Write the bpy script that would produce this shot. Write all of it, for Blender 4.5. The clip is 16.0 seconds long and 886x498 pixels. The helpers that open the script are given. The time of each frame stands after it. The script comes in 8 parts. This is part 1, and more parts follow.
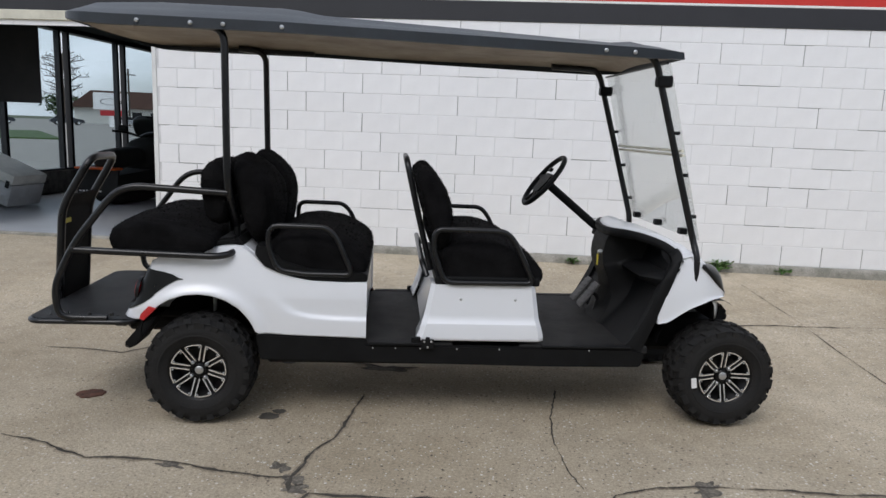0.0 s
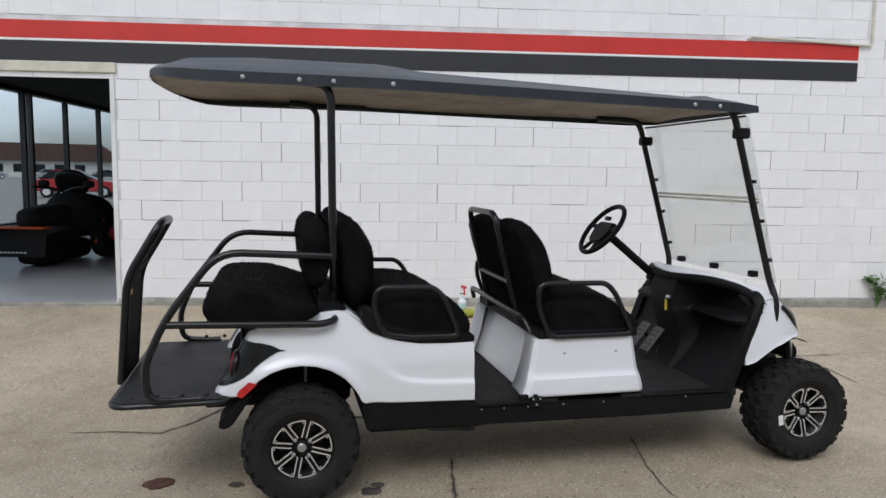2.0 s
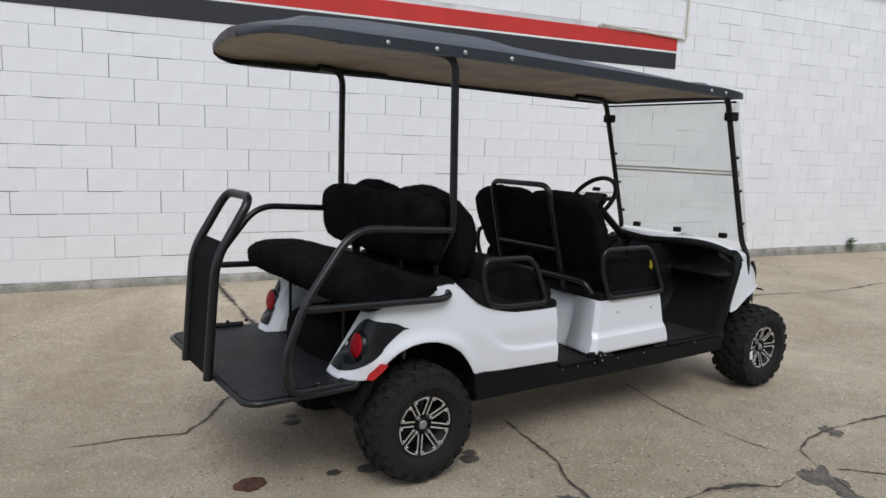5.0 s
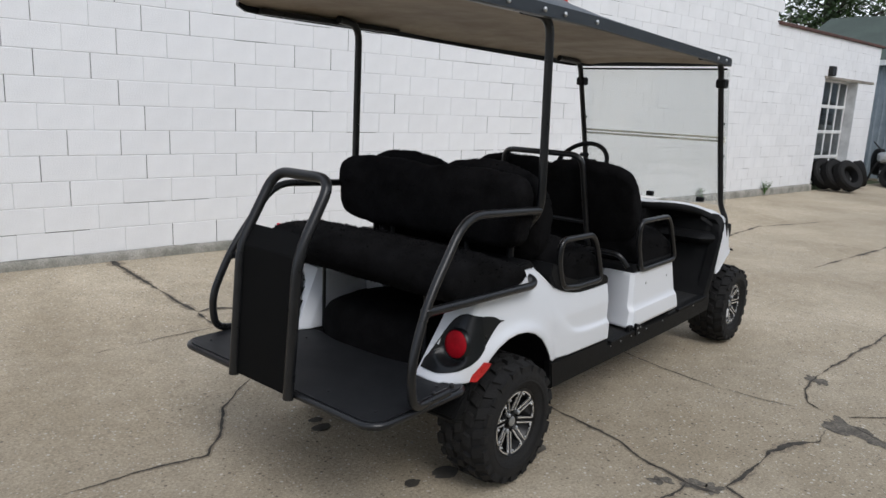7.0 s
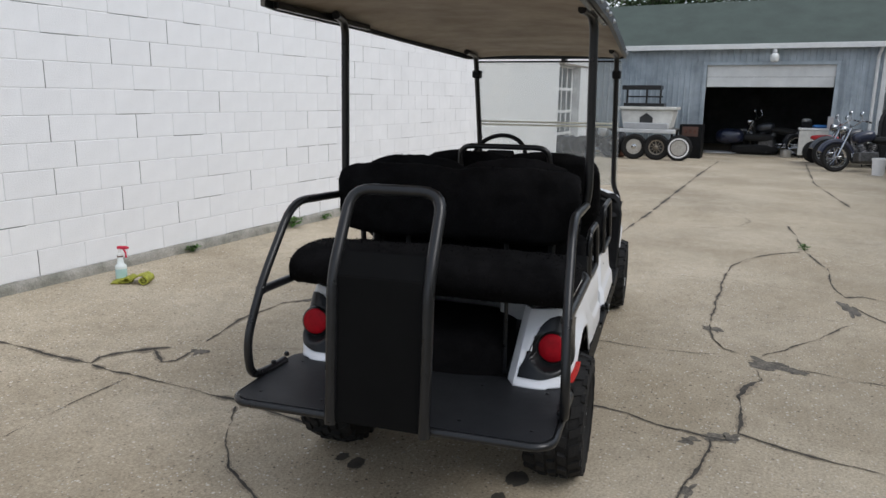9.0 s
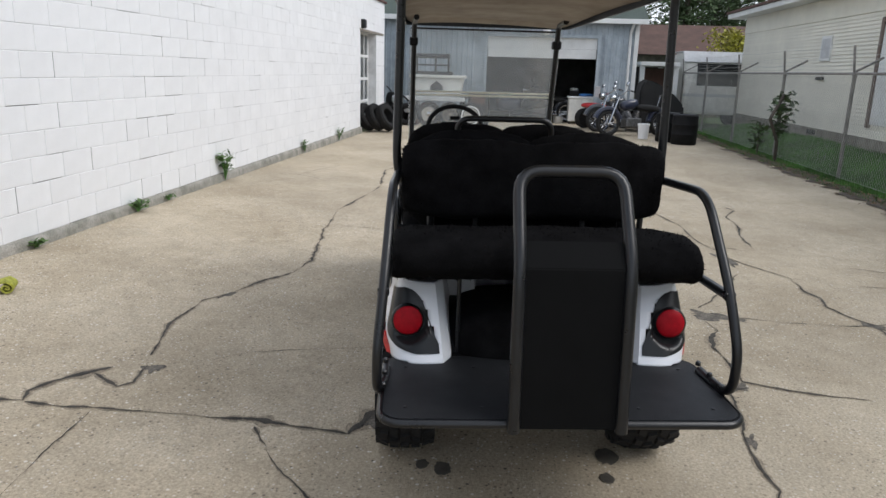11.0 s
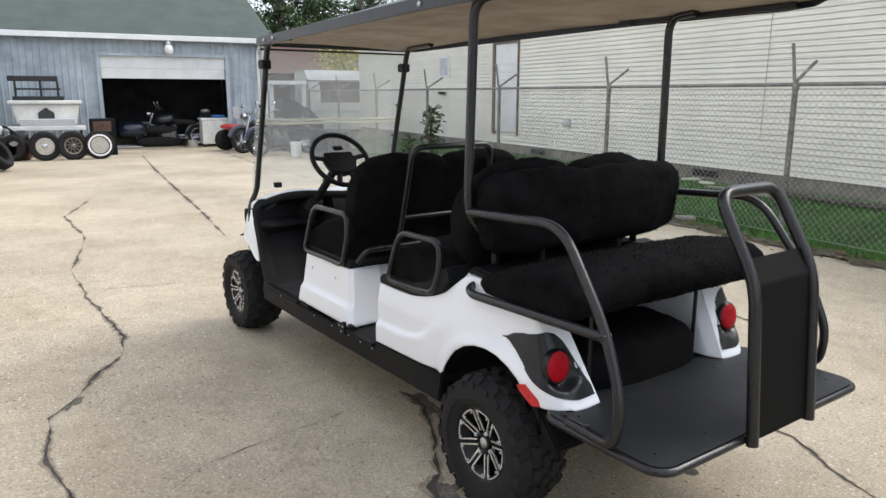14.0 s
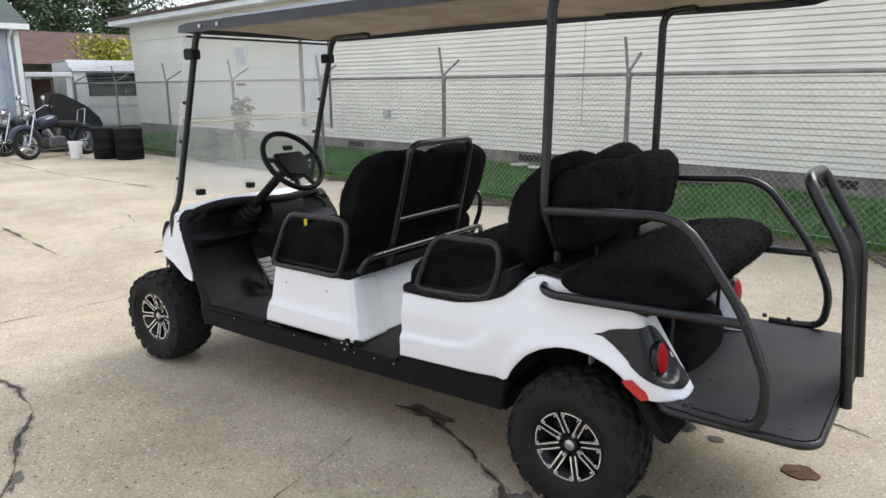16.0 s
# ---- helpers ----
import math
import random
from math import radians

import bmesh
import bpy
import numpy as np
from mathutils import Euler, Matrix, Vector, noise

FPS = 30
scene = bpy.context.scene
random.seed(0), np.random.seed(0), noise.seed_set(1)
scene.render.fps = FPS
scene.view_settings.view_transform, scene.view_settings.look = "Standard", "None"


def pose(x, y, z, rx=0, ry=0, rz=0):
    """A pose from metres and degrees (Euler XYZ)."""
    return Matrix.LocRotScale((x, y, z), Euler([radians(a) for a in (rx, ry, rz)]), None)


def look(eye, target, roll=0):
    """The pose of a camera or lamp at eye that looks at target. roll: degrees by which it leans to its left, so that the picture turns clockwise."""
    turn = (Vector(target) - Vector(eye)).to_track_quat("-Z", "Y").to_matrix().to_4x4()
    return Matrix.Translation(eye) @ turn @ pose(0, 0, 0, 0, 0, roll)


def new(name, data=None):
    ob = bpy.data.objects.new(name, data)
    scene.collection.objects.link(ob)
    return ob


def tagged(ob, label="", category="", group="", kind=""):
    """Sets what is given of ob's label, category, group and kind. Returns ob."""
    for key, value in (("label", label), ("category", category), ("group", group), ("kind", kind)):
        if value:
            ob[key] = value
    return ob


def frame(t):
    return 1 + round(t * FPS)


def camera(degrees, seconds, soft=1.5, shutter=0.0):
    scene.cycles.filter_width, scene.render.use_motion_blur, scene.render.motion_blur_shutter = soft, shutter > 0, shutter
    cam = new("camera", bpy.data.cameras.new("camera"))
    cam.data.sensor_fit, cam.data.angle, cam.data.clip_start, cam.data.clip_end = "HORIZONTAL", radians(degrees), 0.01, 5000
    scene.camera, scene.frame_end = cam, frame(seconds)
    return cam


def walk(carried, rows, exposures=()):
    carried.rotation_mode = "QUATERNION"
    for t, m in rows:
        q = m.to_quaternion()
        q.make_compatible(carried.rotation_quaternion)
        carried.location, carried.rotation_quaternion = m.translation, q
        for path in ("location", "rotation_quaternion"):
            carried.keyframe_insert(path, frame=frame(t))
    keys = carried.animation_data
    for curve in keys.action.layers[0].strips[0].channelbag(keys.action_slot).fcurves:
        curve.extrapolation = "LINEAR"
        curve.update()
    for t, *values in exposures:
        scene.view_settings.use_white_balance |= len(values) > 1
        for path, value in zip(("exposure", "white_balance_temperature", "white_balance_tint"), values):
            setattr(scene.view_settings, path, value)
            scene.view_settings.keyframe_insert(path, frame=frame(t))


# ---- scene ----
cam = camera(63.9, 16.0)
PATH = [
    (0, (0.908, -3.907, 1.452), (1.053, -1.94, 1.117), 2.1),
    (0.5, (0.649, -3.816, 1.495), (0.76, -1.841, 1.199), 0.6),
    (1, (0.37, -3.845, 1.502), (0.521, -1.862, 1.286), 0.1),
    (1.5, (0.133, -3.818, 1.493), (0.424, -1.85, 1.288), 0.7),
    (2, (-0.102, -3.68, 1.484), (0.355, -1.744, 1.275), 0.8),
    (2.5, (-0.345, -3.633, 1.482), (0.243, -1.736, 1.247), 1.9),
    (3, (-0.62, -3.626, 1.488), (0.14, -1.799, 1.197), 2.3),
    (3.5, (-0.851, -3.491, 1.475), (0.013, -1.714, 1.165), 2.5),
    (4, (-1.089, -3.338, 1.485), (-0.183, -1.582, 1.177), 3.0),
    (4.2, (-1.214, -3.299, 1.481), (-0.266, -1.563, 1.185), 2.7),
    (6.5, (-2.151, -2.313, 1.494), (-0.735, -0.953, 1.115), 2.7),
    (7, (-2.278, -2.051, 1.527), (-0.771, -0.8, 1.122), 2.6),
    (7.5, (-2.507, -1.808, 1.529), (-0.895, -0.701, 1.108), 1.1),
    (8, (-2.598, -1.487, 1.502), (-0.927, -0.501, 1.015), 0.6),
    (8.5, (-2.661, -1.163, 1.527), (-0.887, -0.369, 1.057), 1.4),
    (9, (-2.797, -0.836, 1.543), (-0.929, -0.255, 1.128), 0.7),
    (9.2, (-2.827, -0.728, 1.561), (-0.939, -0.212, 1.152), 0.6),
    (11.5, (-2.648, 0.783, 1.528), (-0.728, 0.501, 1.042), 2.2),
    (12, (-2.518, 1.046, 1.535), (-0.632, 0.554, 1.089), 2.0),
    (12.5, (-2.442, 1.379, 1.569), (-0.624, 0.639, 1.182), 0.2),
    (13, (-2.301, 1.639, 1.544), (-0.55, 0.742, 1.186), 0.2),
    (13.5, (-2.071, 1.85, 1.554), (-0.391, 0.844, 1.148), -0.1),
    (14, (-1.909, 2.108, 1.54), (-0.314, 0.978, 1.115), 0.1),
    (14.5, (-1.728, 2.304, 1.549), (-0.242, 1.049, 1.086), 0.3),
    (15, (-1.455, 2.432, 1.556), (-0.051, 1.069, 1.143), -0.7),
    (15.5, (-1.235, 2.561, 1.537), (0.067, 1.1, 1.124), -0.0),
    (16, (-1.028, 2.751, 1.554), (0.121, 1.177, 1.102), -0.4),
]
walk(cam, [(t, look(eye, target, roll)) for t, eye, target, roll in PATH], [(0, 0.04, 6200, 11), (9.2, 0.05, 6200, 10), (11.5, 0.45, 6300, 10), (12.5, 0.75, 6350, 10), (14, 0.93, 6350, 10), (16, 0.97, 6280, 10)])

# ---- light ----
SUN_EL, SUN_AZ = 48.0, 204.0
world = bpy.data.worlds.new("sky")
scene.world = world
world.use_nodes = True
wn, wl = world.node_tree.nodes, world.node_tree.links
wn.clear()
w_out, w_bg = wn.new("ShaderNodeOutputWorld"), wn.new("ShaderNodeBackground")
w_sky, w_mix = wn.new("ShaderNodeTexSky"), wn.new("ShaderNodeMix")
w_sky.sky_type, w_sky.sun_disc = "NISHITA", False
w_sky.sun_elevation, w_sky.sun_rotation = radians(SUN_EL), radians(SUN_AZ)
w_sky.air_density, w_sky.dust_density, w_sky.ozone_density = 1.0, 2.5, 1.0
w_coord, w_map, w_cloud, w_ramp = wn.new("ShaderNodeTexCoord"), wn.new("ShaderNodeMapping"), wn.new("ShaderNodeTexNoise"), wn.new("ShaderNodeValToRGB")
w_map.inputs["Scale"].default_value = (1.0, 1.0, 3.2)
w_cloud.inputs["Scale"].default_value, w_cloud.inputs["Detail"].default_value = 2.3, 7.0
w_ramp.color_ramp.elements[0].position, w_ramp.color_ramp.elements[1].position = 0.30, 0.62
w_mix.data_type = "RGBA"
w_mix.inputs["B"].default_value = (8.2, 8.5, 8.9, 1.0)
w_bg.inputs["Strength"].default_value = 0.122
wl.new(w_coord.outputs["Generated"], w_map.inputs["Vector"])
wl.new(w_map.outputs["Vector"], w_cloud.inputs["Vector"])
wl.new(w_cloud.outputs["Fac"], w_ramp.inputs["Fac"])
wl.new(w_ramp.outputs["Color"], w_mix.inputs["Factor"])
wl.new(w_sky.outputs["Color"], w_mix.inputs["A"])
wl.new(w_mix.outputs["Result"], w_bg.inputs["Color"])
wl.new(w_bg.outputs["Background"], w_out.inputs["Surface"])
sun = new("sun", bpy.data.lights.new("sun", "SUN"))
sun.data.energy, sun.data.angle, sun.data.color = 1.1, radians(28), (1.0, 0.975, 0.94)
sd = Vector((math.sin(radians(SUN_AZ)) * math.cos(radians(SUN_EL)), math.cos(radians(SUN_AZ)) * math.cos(radians(SUN_EL)), math.sin(radians(SUN_EL))))
sun.matrix_world = look(sd * 60, (0, 0, 0))

# the yard's own axes: s along the block wall, v into the building, turned against the cart
YARD = pose(0, 3.93, 0, 0, 0, -8.7)


def rise(s, v):
    """The paving climbs a little towards the block wall."""
    x, y = s * 0.9885 + v * 0.1513, 3.93 - s * 0.1513 + v * 0.9885
    k = max(0.0, min(1.0, (y - 0.75) / 3.2)) if v <= 0.02 else 1.0
    return 0.085 * k * max(0.0, 1 - max(0.0, s - 8) / 14)


# ---- materials ----
def mat(name, col, rough=0.6, metal=0.0, var=0.12, scale=6.0, bump=0.15, bscale=90.0, spec=0.5, col2=None, rvar=0.1, rnd=0.0, island=0.0, coat=0.0, sheen=0.0, fine=0.0, dist=0.01):
    m = bpy.data.materials.new(name)
    m.use_nodes = True
    n, l = m.node_tree.nodes, m.node_tree.links
    b = n["Principled BSDF"]
    tc = n.new("ShaderNodeTexCoord")
    big = n.new("ShaderNodeTexNoise")
    big.inputs["Scale"].default_value, big.inputs["Detail"].default_value, big.inputs["Roughness"].default_value = scale, 6.0, 0.65
    l.new(tc.outputs["Object"], big.inputs["Vector"])
    ramp = n.new("ShaderNodeValToRGB")
    ramp.color_ramp.elements[0].position, ramp.color_ramp.elements[1].position = 0.32, 0.68
    c2 = col2 or tuple(max(0.0, c * (1 - var * 2)) for c in col)
    ramp.color_ramp.elements[0].color = (*c2, 1)
    ramp.color_ramp.elements[1].color = (*[min(1.0, c * (1 + var * 0.5)) for c in col], 1)
    l.new(big.outputs["Fac"], ramp.inputs["Fac"])
    out = ramp.outputs["Color"]
    if fine:
        fn, fm = n.new("ShaderNodeTexNoise"), n.new("ShaderNodeMix")
        fn.inputs["Scale"].default_value, fn.inputs["Detail"].default_value = bscale * 1.7, 3.0
        l.new(tc.outputs["Object"], fn.inputs["Vector"])
        fr = n.new("ShaderNodeMapRange")
        fr.inputs["From Min"].default_value, fr.inputs["From Max"].default_value = 0.3, 0.7
        fr.inputs["To Min"].default_value, fr.inputs["To Max"].default_value = 1 - fine, 1 + fine
        l.new(fn.outputs["Fac"], fr.inputs["Value"])
        fm.data_type, fm.blend_type = "RGBA", "MULTIPLY"
        fm.inputs["Factor"].default_value = 1.0
        l.new(out, fm.inputs["A"])
        l.new(fr.outputs["Result"], fm.inputs["B"])
        out = fm.outputs["Result"]
    if rnd or island:
        src = n.new("ShaderNodeObjectInfo").outputs["Random"] if rnd else n.new("ShaderNodeNewGeometry").outputs["Random Per Island"]
        amount = rnd or island
        rr, rm = n.new("ShaderNodeMapRange"), n.new("ShaderNodeMix")
        rr.inputs["To Min"].default_value, rr.inputs["To Max"].default_value = 1 - amount, 1 + amount * 0.3
        l.new(src, rr.inputs["Value"])
        rm.data_type, rm.blend_type = "RGBA", "MULTIPLY"
        rm.inputs["Factor"].default_value = 1.0
        l.new(out, rm.inputs["A"])
        l.new(rr.outputs["Result"], rm.inputs["B"])
        out = rm.outputs["Result"]
    l.new(out, b.inputs["Base Color"])
    b.inputs["Metallic"].default_value = metal
    b.inputs["Specular IOR Level"].default_value = spec
    rmap = n.new("ShaderNodeMapRange")
    rmap.inputs["To Min"].default_value, rmap.inputs["To Max"].default_value = max(0.02, rough - rvar), min(1.0, rough + rvar)
    l.new(big.outputs["Fac"], rmap.inputs["Value"])
    l.new(rmap.outputs["Result"], b.inputs["Roughness"])
    if coat:
        b.inputs["Coat Weight"].default_value, b.inputs["Coat Roughness"].default_value = coat, 0.08
    if sheen:
        b.inputs["Sheen Weight"].default_value, b.inputs["Sheen Roughness"].default_value = sheen, 0.6
    if bump:
        bn, bp = n.new("ShaderNodeTexNoise"), n.new("ShaderNodeBump")
        bn.inputs["Scale"].default_value, bn.inputs["Detail"].default_value = bscale, 4.0
        bp.inputs["Strength"].default_value, bp.inputs["Distance"].default_value = bump, dist
        l.new(tc.outputs["Object"], bn.inputs["Vector"])
        l.new(bn.outputs["Fac"], bp.inputs["Height"])
        l.new(bp.outputs["Normal"], b.inputs["Normal"])
    return m


def glass(name, tint=(1, 1, 1), rough=0.02, base=0.05, haze=0.0):
    """A thin clear sheet: mostly see-through, with a skin that gleams at a slant."""
    m = bpy.data.materials.new(name)
    m.use_nodes = True
    n, l = m.node_tree.nodes, m.node_tree.links
    n.clear()
    o, mx, tr, gl, lw = n.new("ShaderNodeOutputMaterial"), n.new("ShaderNodeMixShader"), n.new("ShaderNodeBsdfTransparent"), n.new("ShaderNodeBsdfGlossy"), n.new("ShaderNodeLayerWeight")
    pw, ad = n.new("ShaderNodeMath"), n.new("ShaderNodeMath")
    tr.inputs["Color"].default_value = (*tint, 1)
    gl.inputs["Roughness"].default_value = rough
    pw.operation, ad.operation = "POWER", "MULTIPLY_ADD"
    pw.inputs[1].default_value = 4.0
    ad.inputs[1].default_value, ad.inputs[2].default_value = 0.7, base
    l.new(lw.outputs["Facing"], pw.inputs[0])
    l.new(pw.outputs["Value"], ad.inputs[0])
    l.new(ad.outputs["Value"], mx.inputs["Fac"])
    clear = tr.outputs["BSDF"]
    if haze:
        # scuffed, dusty skin that scatters a little light
        hz, tl = n.new("ShaderNodeMixShader"), n.new("ShaderNodeBsdfTranslucent")
        tl.inputs["Color"].default_value = (0.8, 0.8, 0.78, 1)
        hz.inputs["Fac"].default_value = haze
        l.new(clear, hz.inputs[1])
        l.new(tl.outputs["BSDF"], hz.inputs[2])
        clear = hz.outputs["Shader"]
    l.new(clear, mx.inputs[1])
    l.new(gl.outputs["BSDF"], mx.inputs[2])
    l.new(mx.outputs["Shader"], o.inputs["Surface"])
    return m


M_WHITE = mat("white_body_paint", (0.755, 0.775, 0.81), 0.30, var=0.004, scale=3, bump=0.0, coat=0.35, rvar=0.02)
M_PLASTIC = mat("black_moulded_plastic", (0.008, 0.0083, 0.009), 0.56, var=0.2, scale=9, bump=0.25, bscale=420, dist=0.003, spec=0.15)
M_TUBE = mat("black_powder_coat", (0.010, 0.0105, 0.0118), 0.30, var=0.15, scale=14, bump=0.08, bscale=500, dist=0.002, spec=0.45)
M_FUR = mat("black_sheepskin", (0.0085, 0.0083, 0.0088), 0.95, var=0.3, scale=9, bump=0.3, bscale=110, spec=0.05, dist=0.005, fine=0.15)
M_RUBBER = mat("tyre_rubber", (0.013, 0.013, 0.0135), 0.82, var=0.25, scale=11, bump=0.4, bscale=130, dist=0.005, spec=0.25, col2=(0.017, 0.0163, 0.0155), fine=0.25)
M_RIMBLACK = mat("gloss_black_rim", (0.006, 0.006, 0.0065), 0.3, var=0.1, scale=10, bump=0, spec=0.3)
M_ALLOY = mat("machined_aluminium", (0.90, 0.905, 0.91), 0.24, metal=0.8, var=0.04, scale=30, bump=0.05, bscale=300, dist=0.001)
M_STEEL = mat("zinc_steel", (0.55, 0.56, 0.57), 0.4, metal=0.9, var=0.1, scale=30, bump=0)
M_ROOFTOP = mat("slate_canopy_top", (0.022, 0.028, 0.036), 0.42, var=0.18, scale=5, bump=0.3, bscale=260, dist=0.003, fine=0.2)
M_ROOFUNDER = mat("tan_canopy_underside", (0.40, 0.345, 0.28), 0.75, var=0.2, scale=3.2, bump=0.2, bscale=60, col2=(0.25, 0.20, 0.15), dist=0.004)
M_RED = mat("red_lens", (0.36, 0.004, 0.012), 0.45, var=0.15, scale=40, bump=0.3, bscale=300, coat=0.0, dist=0.002, spec=0.15)
M_REFLECT = mat("red_reflector", (0.55, 0.02, 0.02), 0.3, var=0.2, scale=80, bump=0.5, bscale=500, dist=0.002)
M_LENSDARK = mat("smoked_lens", (0.008, 0.009, 0.010), 0.3, var=0.1, bump=0, spec=0.35)
M_MAT = mat("ribbed_floor_mat", (0.010, 0.010, 0.0105), 0.72, var=0.3, scale=7, bump=0.5, bscale=260, dist=0.004, spec=0.3, col2=(0.020, 0.0195, 0.019))
M_PLATE = mat("black_diamond_plate", (0.0095, 0.0102, 0.012), 0.52, var=0.2, scale=6, bump=0.4, bscale=330, dist=0.003, spec=0.26, col2=(0.016, 0.017, 0.019))
M_YELLOW = mat("yellow_tag", (0.75, 0.62, 0.03), 0.5, bump=0)
M_LABEL = mat("white_label", (0.8, 0.8, 0.8), 0.5, bump=0, var=0.03)
M_INK = mat("dark_print", (0.03, 0.03, 0.03), 0.6, bump=0)
M_PEDAL = mat("grey_pedal", (0.085, 0.085, 0.085), 0.5, metal=0.4, bump=0.2)
M_SHIELD = glass("windscreen_acrylic", (0.96, 0.97, 0.96), 0.10, 0.05, 0.13)
M_GLASS = glass("window_glass", (0.86, 0.91, 0.93))
M_TRIM = mat("cream_rubber_seam", (0.80, 0.78, 0.66), 0.5, bump=0, var=0.05)
M_BLOCK = mat("white_painted_block", (0.83, 0.835, 0.845), 0.7, var=0.035, scale=2.2, bump=0.5, bscale=85, rnd=0.025, dist=0.006, fine=0.03)
M_BLOCKFAR = mat("white_painted_block_far", (0.83, 0.835, 0.845), 0.7, var=0.035, scale=2.2, bump=0.5, bscale=85, island=0.025, dist=0.006, fine=0.03)
M_JOINT = mat("painted_mortar", (0.81, 0.815, 0.825), 0.8, var=0.08, col2=(0.45, 0.455, 0.46), scale=1.7, bump=0.4, bscale=120)
M_CRACKDARK = mat("open_joint", (0.12, 0.115, 0.11), 0.95, var=0.3, scale=20, bump=0)
M_LEDGE = mat("weathered_footing", (0.34, 0.32, 0.285), 0.9, var=0.25, scale=5, bump=0.6, bscale=60, col2=(0.17, 0.17, 0.14), fine=0.25)
M_STRIPERED = mat("red_band_paint", (0.54, 0.026, 0.017), 0.5, var=0.08, scale=2, bump=0.1, bscale=60)
M_STRIPEBLACK = mat("charcoal_band_paint", (0.018, 0.0185, 0.023), 0.5, var=0.15, scale=2, bump=0.1, bscale=60)
M_STRIPEWHITE = mat("white_band_paint", (0.8, 0.8, 0.78), 0.55, bump=0, var=0.04)
M_CREAM = mat("cream_lintel", (0.62, 0.60, 0.50), 0.7, var=0.12, scale=4, bump=0.2)
M_COPING = mat("brown_coping", (0.10, 0.045, 0.035), 0.7, var=0.3, scale=5, bump=0.3, bscale=40)
# near black for dark parts; on room linings it is painted shade
M_DARK = mat("black_parts_and_room_shade", (0.02, 0.02, 0.02), 0.9, var=0.3, scale=2, bump=0)
M_METAL = mat("blue_grey_metal_siding", (0.40, 0.45, 0.49), 0.5, metal=0.15, var=0.16, scale=2.2, bump=0.1, bscale=30, rnd=0.10, col2=(0.27, 0.315, 0.35))
# dark grey that stands for the shade inside the garage
M_GARAGEIN = mat("garage_lining_shade", (0.10, 0.105, 0.11), 0.8, var=0.3, scale=2, bump=0)
M_GREENROOF = mat("green_grey_roofing", (0.062, 0.083, 0.07), 0.85, var=0.15, scale=1.3, bump=0.4, bscale=50, fine=0.2, dist=0.01)
M_DOORWHITE = mat("white_door_paint", (0.72, 0.73, 0.72), 0.5, var=0.08, scale=2, bump=0.1)
M_SIDING = mat("cream_siding", (0.76, 0.735, 0.64), 0.6, var=0.05, scale=1.5, bump=0.12, bscale=25, rnd=0.05)
M_FOUND = mat("block_foundation", (0.25, 0.23, 0.195), 0.9, var=0.3, scale=3, bump=0.5, bscale=30)
M_GALV = mat("weathered_pipe", (0.235, 0.222, 0.205), 0.6, metal=0.3, var=0.25, scale=8, bump=0.15, fine=0.15)
M_WIRE = mat("galvanised_wire", (0.46, 0.46, 0.44), 0.5, metal=0.5, var=0.1, bump=0)
M_GRASS = mat("lawn_soil", (0.06, 0.12, 0.032), 0.95, var=0.3, scale=2, bump=0.6, bscale=60, col2=(0.045, 0.055, 0.025))
M_BLADE = mat("grass_blade", (0.115, 0.28, 0.052), 0.7, var=0.3, scale=1.2, bump=0, island=0.5)
M_DIRT = mat("bare_dirt", (0.13, 0.105, 0.08), 0.95, var=0.3, scale=4, bump=0.8, bscale=40, fine=0.3)
M_LEAF = mat("leaf_green", (0.065, 0.115, 0.034), 0.6, var=0.25, scale=0.8, bump=0, island=0.5)
M_LEAFY = mat("leaf_yellow_green", (0.44, 0.42, 0.04), 0.6, var=0.25, scale=0.8, bump=0, island=0.4)
M_BARK = mat("bark", (0.09, 0.075, 0.06), 0.9, var=0.3, scale=8, bump=0.8, bscale=30)
M_WEATHER = mat("weathered_board", (0.30, 0.27, 0.23), 0.9, var=0.25, scale=6, bump=0.4, bscale=40)
M_ROAD = mat("asphalt_street", (0.30, 0.285, 0.255), 0.9, var=0.15, scale=1, bump=0.4, bscale=60)
M_FARGROUND = mat("far_ground", (0.09, 0.11, 0.05), 0.95, var=0.3, scale=0.3, bump=0.2, bscale=8)
M_BROWNROOF = mat("brown_shingle_roof", (0.11, 0.062, 0.048), 0.9, var=0.2, scale=2, bump=0.4, bscale=20)
M_CRACK = mat("crack_shadow", (0.075, 0.066, 0.054), 0.95, var=0.4, scale=9, bump=0.4, bscale=70)
M_CHROME = mat("chrome", (0.52, 0.53, 0.55), 0.15, metal=1.0, bump=0, var=0.03)
M_NAVY = mat("navy_paint", (0.013, 0.018, 0.042), 0.3, bump=0, coat=0.4)
M_REDPAINT = mat("red_paint", (0.45, 0.02, 0.025), 0.3, bump=0, coat=0.4)
M_ORANGE = mat("orange_plastic", (0.75, 0.13, 0.02), 0.45, bump=0)
M_GREYPLASTIC = mat("grey_moulding", (0.52, 0.53, 0.54), 0.5, bump=0.1, var=0.1)
M_WHITEPLASTIC = mat("white_moulding", (0.72, 0.71, 0.66), 0.5, bump=0.1, var=0.1, scale=4)
M_FLOORIN = mat("polished_concrete_floor", (0.36, 0.37, 0.39), 0.35, var=0.1, scale=2, bump=0.05)
M_STONE = mat("stone_sill_wall", (0.16, 0.15, 0.14), 0.9, var=0.35, scale=7, bump=0.8, bscale=25)


